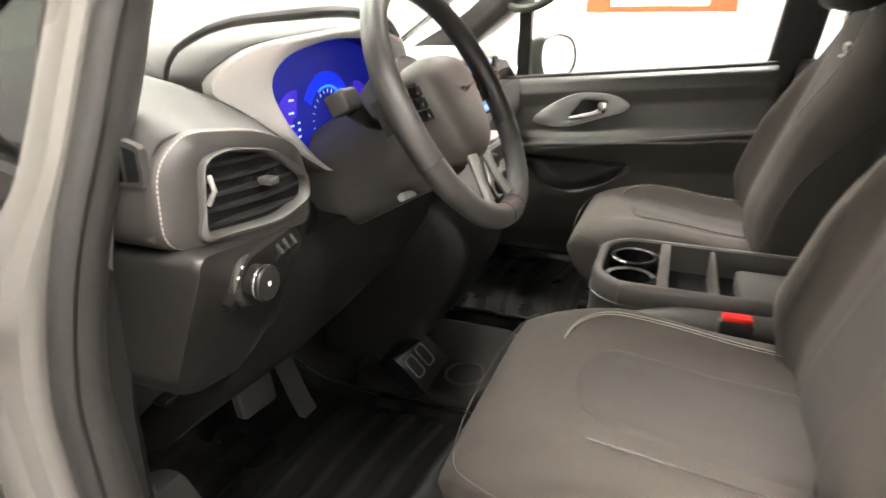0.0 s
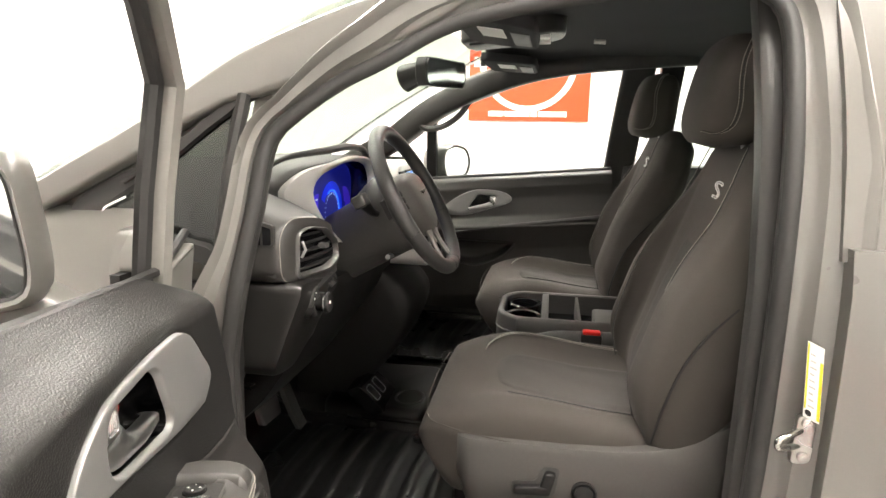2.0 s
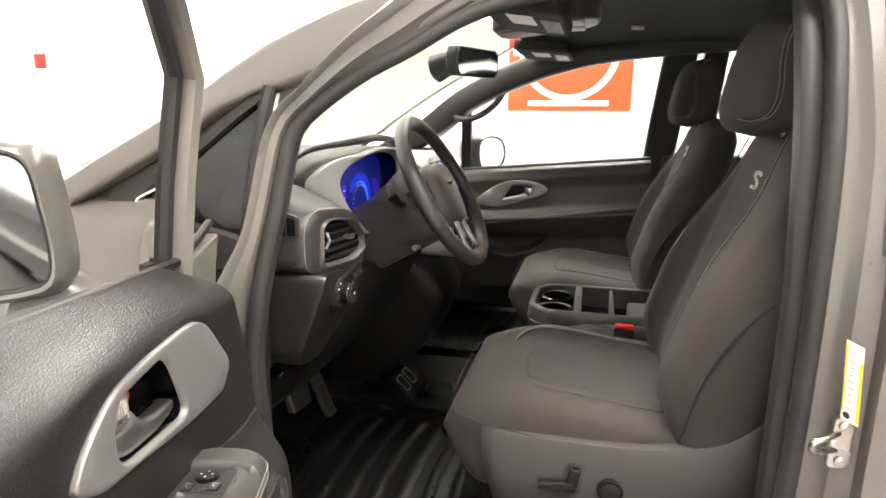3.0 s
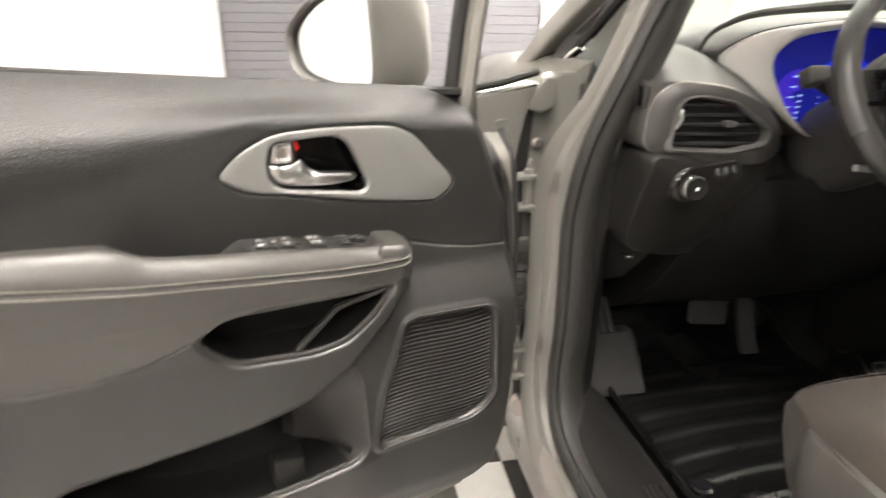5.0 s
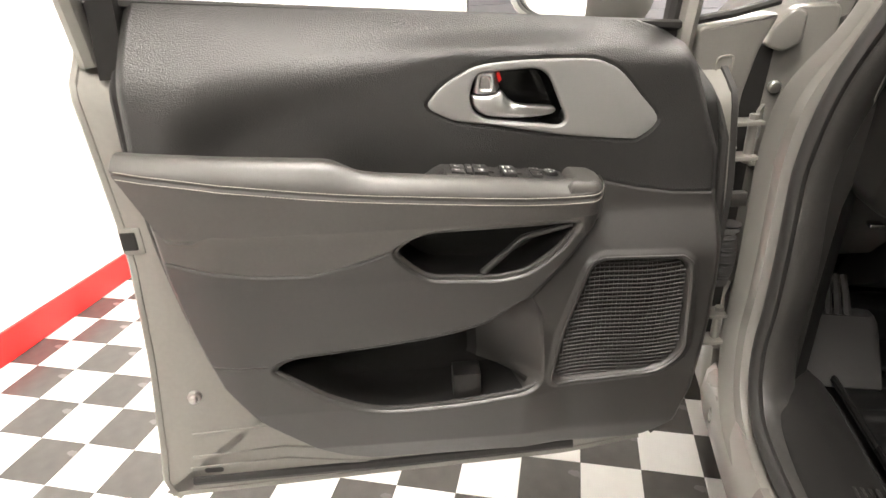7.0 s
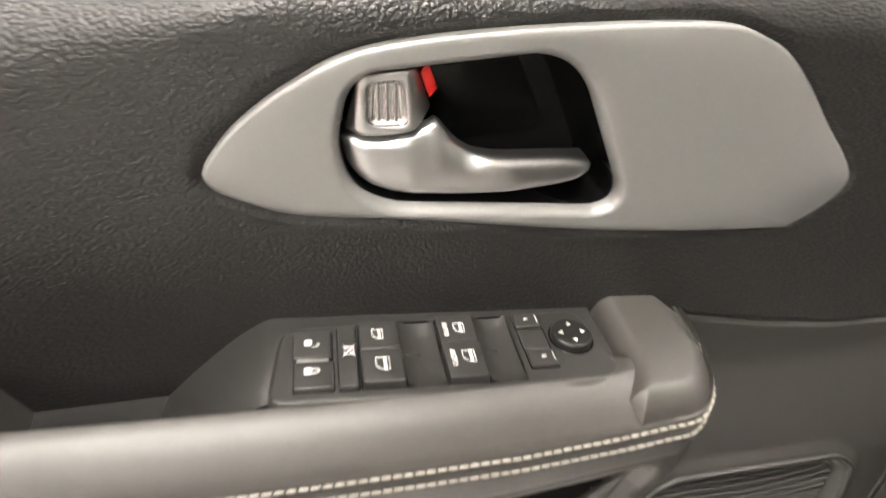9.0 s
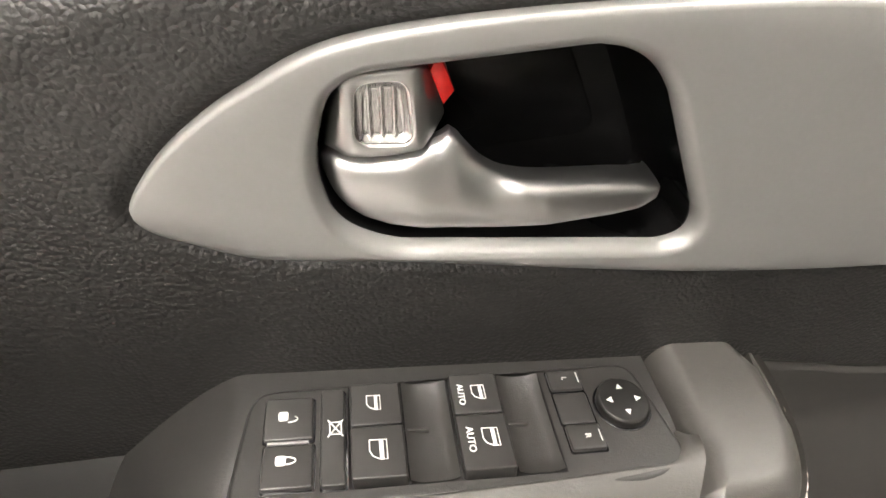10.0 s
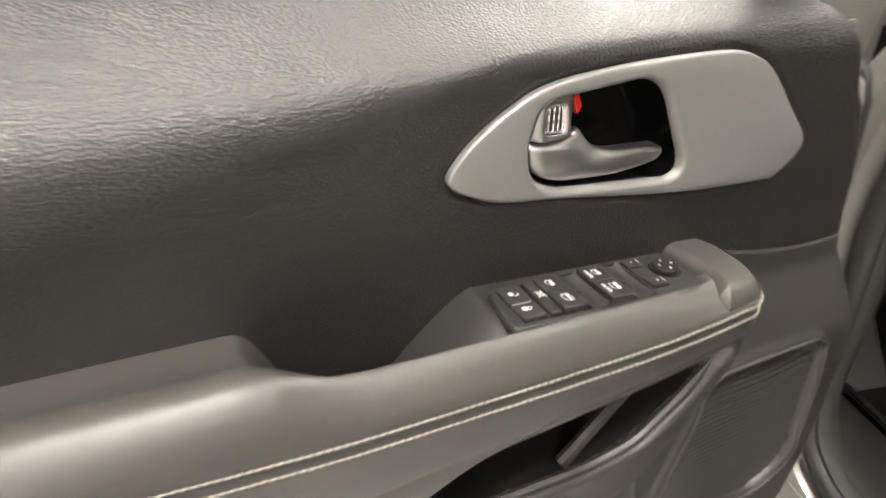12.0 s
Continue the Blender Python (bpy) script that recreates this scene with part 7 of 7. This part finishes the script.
    for t in np.linspace(0, 1, 60):
        hw = float(half(t))
        th = 0.070 - 0.015 * t - 0.030 * float(ss(t, 0.22, 0.0))
        k = math.sqrt(max(1 - max(0, (t - 0.9) / 0.1) ** 2, 0)) * 0.9 + 0.1
        ring = []
        for a in np.linspace(0, 2 * math.pi, 110, endpoint=False):
            c, q = math.cos(a), math.sin(a)
            x = hw * np.sign(c) * abs(c) ** 0.62
            d = th * (1.0 if q > 0 else 1.5) * np.sign(q) * abs(q) ** 0.5 * k
            if q > 0:
                d += float(bol(x, t, hw)) * ss(q, 0.1, 0.5)
            ring.append(B0 + ax * L * t + fw * d + np.array((x, 0, 0)))
        rings.append(ring)
    bk = part("backrest", loft(rings), FABRIC, s, "dark brown-grey cloth backrest", angle=80)

    def back(x, t, lift=0.0):
        hw = float(half(t))
        th = 0.070 - 0.015 * t - 0.030 * float(ss(t, 0.22, 0.0))
        return B0 + ax * L * t + fw * (th + float(bol(x, t, hw)) + lift) + np.array((x, 0, 0))

    X, T = np.meshgrid(np.linspace(-1, 1, 26), np.linspace(0.06, 0.66, 44))
    wd = np.interp(T, (0, 0.45, 0.58, 0.66), (0.122, 0.105, 0.080, 0.04))
    P = np.zeros(X.shape + (3,))
    for i in range(X.shape[0]):
        for j in range(X.shape[1]):
            x = X[i, j] * wd[i, j]
            e = min(1 - abs(X[i, j]), (0.66 - T[i, j]) * 4, 1)
            P[i, j] = back(x, T[i, j], -0.004 + 0.008 * float(ss(e, 0, 0.3)))
    finish("backrest_insert", grid_mesh("backrest_insert", P), FABRIC2, bk)
    for sx in (-1, 1):
        p = smooth_loop([back(sx * x, t, 0.0008) for x, t in ((0.176, 0.04), (0.180, 0.2), (0.180, 0.40), (0.176, 0.58), (0.162, 0.75), (0.135, 0.95))], 80, False)
        part("seam", tube(p, 0.0016, 5), DARKPL, bk)
        stitches([q + fw * 0.001 for q in p[40:]], "stitching", THREAD, bk, 0.0052, 0.0042, 0.0011)
        p = smooth_loop([B0 + ax * L * t + fw * d + np.array((sx * (float(half(t)) - 0.003), 0, 0)) for t, d in ((0.10, 0.055), (0.22, 0.060), (0.34, 0.056), (0.44, 0.036), (0.55, 0.0), (0.66, -0.045))], 30, False)
        part("side_seam", tube(p, 0.003, 5), DARKPL, bk)
    # S-shaped stitched emblem on the upper back
    ES = [(0.016, 0.030), (0.008, 0.036), (-0.010, 0.036), (-0.018, 0.028), (-0.012, 0.018), (0.006, 0.004), (0.012, -0.008), (0.004, -0.018), (-0.016, -0.018)]
    es = smooth_loop(ES, 40, False)
    tn = np.gradient(es, axis=0)
    nn = np.stack([-tn[:, 1], tn[:, 0]], 1) / np.linalg.norm(tn, axis=1)[:, None]
    rim2 = np.concatenate([es + nn * 0.0040, (es - nn * 0.0040)[::-1]])
    bm = tube([back(-0.048 - a * 1.45, 0.800 + b * 0.80, 0.0022) for a, b in rim2], 0.0013, 5, True)
    part("emblem", bm, WHITEINK, bk, "pale stitched emblem")
    # headrest and its posts
    H0 = np.array((0, -1.105, 1.365))
    rings = []
    for t in np.linspace(-1, 1, 22):
        k = (1 - abs(t) ** 3.2) ** (1 / 3.2) if abs(t) < 1 else 0.0
        k = max(k, 0.12)
        ring = []
        for a in np.linspace(0, 2 * math.pi, 40, endpoint=False):
            c, q = math.cos(a), math.sin(a)
            x = 0.128 * k * np.sign(c) * abs(c) ** 0.55
            d = (0.075 - 0.01 * t) * k * np.sign(q) * abs(q) ** 0.6
            ring.append(H0 + np.array((x, -0.014 * t + d, 0.118 * t)))
        rings.append(ring)
    hr = part("headrest", loft(rings), FABRIC, s, "dark cloth headrest", angle=80)
    for sx in (-1, 1):
        q_ = []
        for dy, dz in smooth_loop([(0.070, -0.082), (0.045, -0.086), (0.022, -0.070), (0.014, -0.030), (0.016, 0.020), (0.012, 0.060), (-0.006, 0.098), (-0.030, 0.113)], 60, False):
            t_ = dz / 0.118
            k_ = max((1 - min(abs(t_), 0.999) ** 3.2) ** (1 / 3.2), 0.12)
            qq = min(abs((dy + 0.014 * t_) / ((0.075 - 0.01 * t_) * k_)), 0.999) ** (1 / 0.6)
            q_.append(H0 + np.array((sx * (0.128 * k_ * (1 - qq * qq) ** 0.275 + 0.0006), dy, dz)))
        q_ = np.array(q_)
        part("seam", tube(q_, 0.0014, 5), DARKPL, hr)
        for o in (-0.004, 0.004):
            stitches(q_ + np.array((sx * 0.0006, o, 0)), "stitching", THREAD, hr, 0.0060, 0.0046, 0.0010)
        part("post", tube([(sx * 0.065, -1.135, 1.20), (sx * 0.065, -1.115, 1.30)], 0.006, 8), STEEL, hr)
    # plastic side shield with the switches
    for sx in (-1, 1):
        ys = np.concatenate([np.linspace(-0.572, -0.60, 5), np.linspace(-0.62, -1.13, 24)])
        top = np.interp(ys, (-1.13, -1.10, -1.04, -0.98, -0.90, -0.80, -0.60, -0.572), (0.752, 0.738, 0.702, 0.674, 0.660, 0.656, 0.656, 0.654))
        bot = np.interp(ys, (-1.13, -1.10, -1.02, -0.66, -0.62, -0.60, -0.572), (0.56, 0.50, 0.455, 0.455, 0.462, 0.49, 0.56))
        rings = []
        for y, z1, z0 in zip(ys, top, bot):
            f = 0.287 - 0.012 * float(ss(y, -0.60, -0.572)) - 0.006 * float(ss(y, -1.08, -1.13))
            rings.append([(sx * 0.20, y, z1 - 0.012), (sx * (f - 0.016), y, z1), (sx * (f - 0.006), y, z1 - 0.004), (sx * f, y, z1 - 0.016), (sx * f, y, (z0 + z1) / 2), (sx * (f - 0.002), y, z0 + 0.02), (sx * (f - 0.012), y, z0), (sx * 0.20, y, z0)])
        sh = part("side_shield", loft(rings), SHIELD, s, "grey plastic side shield")
        if sx < 0:
            part("seat_switch", prism(rounded([(-0.694, 0.548), (-0.694, 0.566), (-0.765, 0.574), (-0.770, 0.553)], 0.007), (1, 2, 0), -0.284, -0.302, 0.004), DARKPL, sh, "black seat switch")
            part("recline_switch", prism(rounded([(-0.744, 0.560), (-0.757, 0.604), (-0.779, 0.602), (-0.768, 0.556)], 0.007), (1, 2, 0), -0.284, -0.301, 0.004), DARKPL, sh)
            part("switch_recess", prism(rounded([(-0.688, 0.542), (-0.688, 0.572), (-0.738, 0.578), (-0.752, 0.612), (-0.786, 0.610), (-0.776, 0.546)], 0.01), (1, 2, 0), -0.284, -0.2885, 0.001), INT, sh)
            m = Matrix.Translation((-0.288, -0.835, 0.562)) @ Matrix.Rotation(radians(-90), 4, "Y")
            part("lumbar_knob", lathe([(0.026, -0.004), (0.026, 0.003), (0.023, 0.004), (0.020, 0.002), (0.019, 0.008), (0.012, 0.011)], m, 24), DARKPL, sh)
    # frame and rails
    part("seat_frame", box(-0.235, 0.235, -1.02, -0.56, 0.44, 0.60, 0.01), DARKPL, s)
    for sx in (-1, 1):
        part("rail", box(sx * 0.2 - 0.02, sx * 0.2 + 0.02, -1.1, -0.52, 0.362, 0.44, 0.006), DARKPL, s)
    return s


seat = build_seat()
other = copy_thing(seat, seat_matrix(0.485))
buckle = thing("belt_buckle", "black seat belt buckle with a red button", "buckle", Matrix.Identity(4))
part("body", box(-0.262, -0.232, -0.905, -0.845, 0.60, 0.705, 0.006), DARKPL, buckle)
part("button", box(-0.259, -0.235, -0.900, -0.850, 0.704, 0.715, 0.004), RED, buckle)
part("stem", box(-0.256, -0.238, -0.89, -0.86, 0.43, 0.61, 0.004), DARKPL, buckle)

# ---- overhead: mirror, console, visors ----
rv = thing("rear_view_mirror", "black framed rear-view mirror on the windscreen", "mirror", Matrix.Translation((-0.03, -0.378, 1.440)) @ rotz(radians(-22)))
MV = smooth_loop(rounded([(-0.115, -0.040), (0.115, -0.040), (0.120, 0.042), (-0.120, 0.042)], 0.028), 50)
part("shell", prism(MV, (0, 2, 1), -0.028, 0.012, 0.008), DARKPL, rv)
part("mirror_pane", prism(MV * 0.92, (0, 2, 1), -0.026, -0.0295), MIRROR, rv)
part("mount", tube([(0, 0.005, 0.0), (0.0, 0.06, 0.01), (0.0, 0.13, -0.01)], [0.02, 0.035, 0.045], 10), DARKPL, rv)
oc = thing("overhead_console", "black overhead console with map lights", "overhead console", Matrix.Identity(4))
OCO = rounded([(-0.115, -0.45), (0.095, -0.45), (0.125, -0.70), (0.06, -0.76), (-0.08, -0.76), (-0.145, -0.70)], 0.05)
bm = prism(OCO, (0, 1, 2), 1.60, 1.536, 0.014)
for v in bm.verts:
    v.co.z += 0.10 * (-0.60 - v.co.y)
part("body", bm, PLASTIC, oc, "black overhead console body")
bm = prism(rounded([(-0.085, -0.475), (0.065, -0.475), (0.065, -0.60), (-0.085, -0.60)], 0.02), (0, 1, 2), 1.54, 1.530, 0.004)
for v in bm.verts:
    v.co.z += 0.10 * (-0.60 - v.co.y)
part("bin_lid", bm, SOFT, oc)
for x0 in (-0.095, 0.015):
    part("lamp_lens", prism(rounded([(x0, -0.655), (x0 + 0.06, -0.655), (x0 + 0.055, -0.715), (x0 + 0.005, -0.715)], 0.012), (0, 1, 2), 1.552, 1.538, 0.003), WHITEINK, oc, "pale map lamp lens")
part("switch_row", prism(rounded([(-0.10, -0.61), (0.08, -0.61), (0.08, -0.645), (-0.10, -0.645)], 0.006), (0, 1, 2), 1.545, 1.536, 0.002), SMOKE, oc)
for x0, yy, zz, rx in ((-0.60, -0.50, 1.530, 8), (0.16, -0.478, 1.515, 4)):
    v = thing("sun_visor", "folded black cloth sun visor with a pale label", "sun visor", Matrix.Translation((x0, yy, zz)) @ Matrix.Rotation(radians(rx), 4, "X"), "sun visors")
    part("panel", prism(rounded([(0.0, 0.0), (0.42, 0.0), (0.42, -0.19), (0.03, -0.19)], 0.05), (0, 1, 2), 0.014, -0.014, 0.009), HEAD, v)
    part("label", prism(rounded([(0.10, -0.055), (0.24, -0.055), (0.24, -0.115), (0.10, -0.115)], 0.004), (0, 1, 2), -0.013, -0.0155), WHITEINK, v, "pale printed label")
    part("vanity_lid", prism(rounded([(0.12, -0.13), (0.34, -0.13), (0.34, -0.175), (0.12, -0.175)], 0.008), (0, 1, 2), -0.012, -0.0165, 0.002), INT, v)
part("roof_hook", tube([(0.30, -0.86, 1.575), (0.30, -0.90, 1.573)], 0.008, 8), STEEL, van)

# ---- the chequered floor: single tiles near the door, the rest joined ----
DARKT = material("dark_tile", (0.085, 0.08, 0.075), 0.22, 0, 0.18, 25, big=7, dirt=0.06)
PALET = material("white_tile", (0.80, 0.79, 0.77), 0.2, 0, 0.04, 25, big=7, dirt=0.05)
JOINT = material("tile_joint", (0.12, 0.115, 0.11), 0.6, 0, 0.2, 60)
floor = tagged(part("floor", box(XL - 0.15, XR + 0.15, YB - 0.15, YF + 0.15, -0.1, -0.0035), JOINT, smooth=False), "black and white chequered tile floor", "floor", kind="structure")
tile = box(0.0004, S - 0.0004, 0.0004, S - 0.0004, -0.0035, 0.0, 0.0006, 1)
TM = {}
for nm, mt in (("dark", DARKT), ("pale", PALET)):
    TM[nm] = bpy.data.meshes.new("tile_" + nm)
    tile.to_mesh(TM[nm])
    TM[nm].materials.append(mt)
tile.free()
far = {"dark": ([], []), "pale": ([], [])}
i0, i1 = math.floor(-YF / S), math.ceil(-YB / S)
j0, j1 = math.floor((XL + 3.0) / S), math.ceil((XR + 3.0) / S)
near = 0
for i in range(i0, i1):
    for j in range(j0, j1):
        x, y = j * S - 3.0, -(i + 1) * S
        key = "dark" if (i + j) % 2 == 0 else "pale"
        if x < -0.85 and -0.75 < y < 1.3 and near < 290:
            o = new("tile", TM[key])
            o.parent = floor
            o.location = (x, y, 0)
            near += 1
        else:
            v, f = far[key]
            n = len(v)
            a, b = 0.0004, S - 0.0004
            v += [(x + a, y + a, 0), (x + b, y + a, 0), (x + b, y + b, 0), (x + a, y + b, 0), (x + a, y + a, -0.0035), (x + b, y + a, -0.0035), (x + b, y + b, -0.0035), (x + a, y + b, -0.0035)]
            f += [(n, n + 1, n + 2, n + 3), (n, n + 4, n + 5, n + 1), (n + 1, n + 5, n + 6, n + 2), (n + 2, n + 6, n + 7, n + 3), (n + 3, n + 7, n + 4, n)]
for key, (v, f) in far.items():
    me = bpy.data.meshes.new("far_tiles")
    me.from_pydata(v, [], f)
    me.materials.append(DARKT if key == "dark" else PALET)
    o = new("tile_field", me)
    o.parent = floor
    o["kind"] = "stuff"
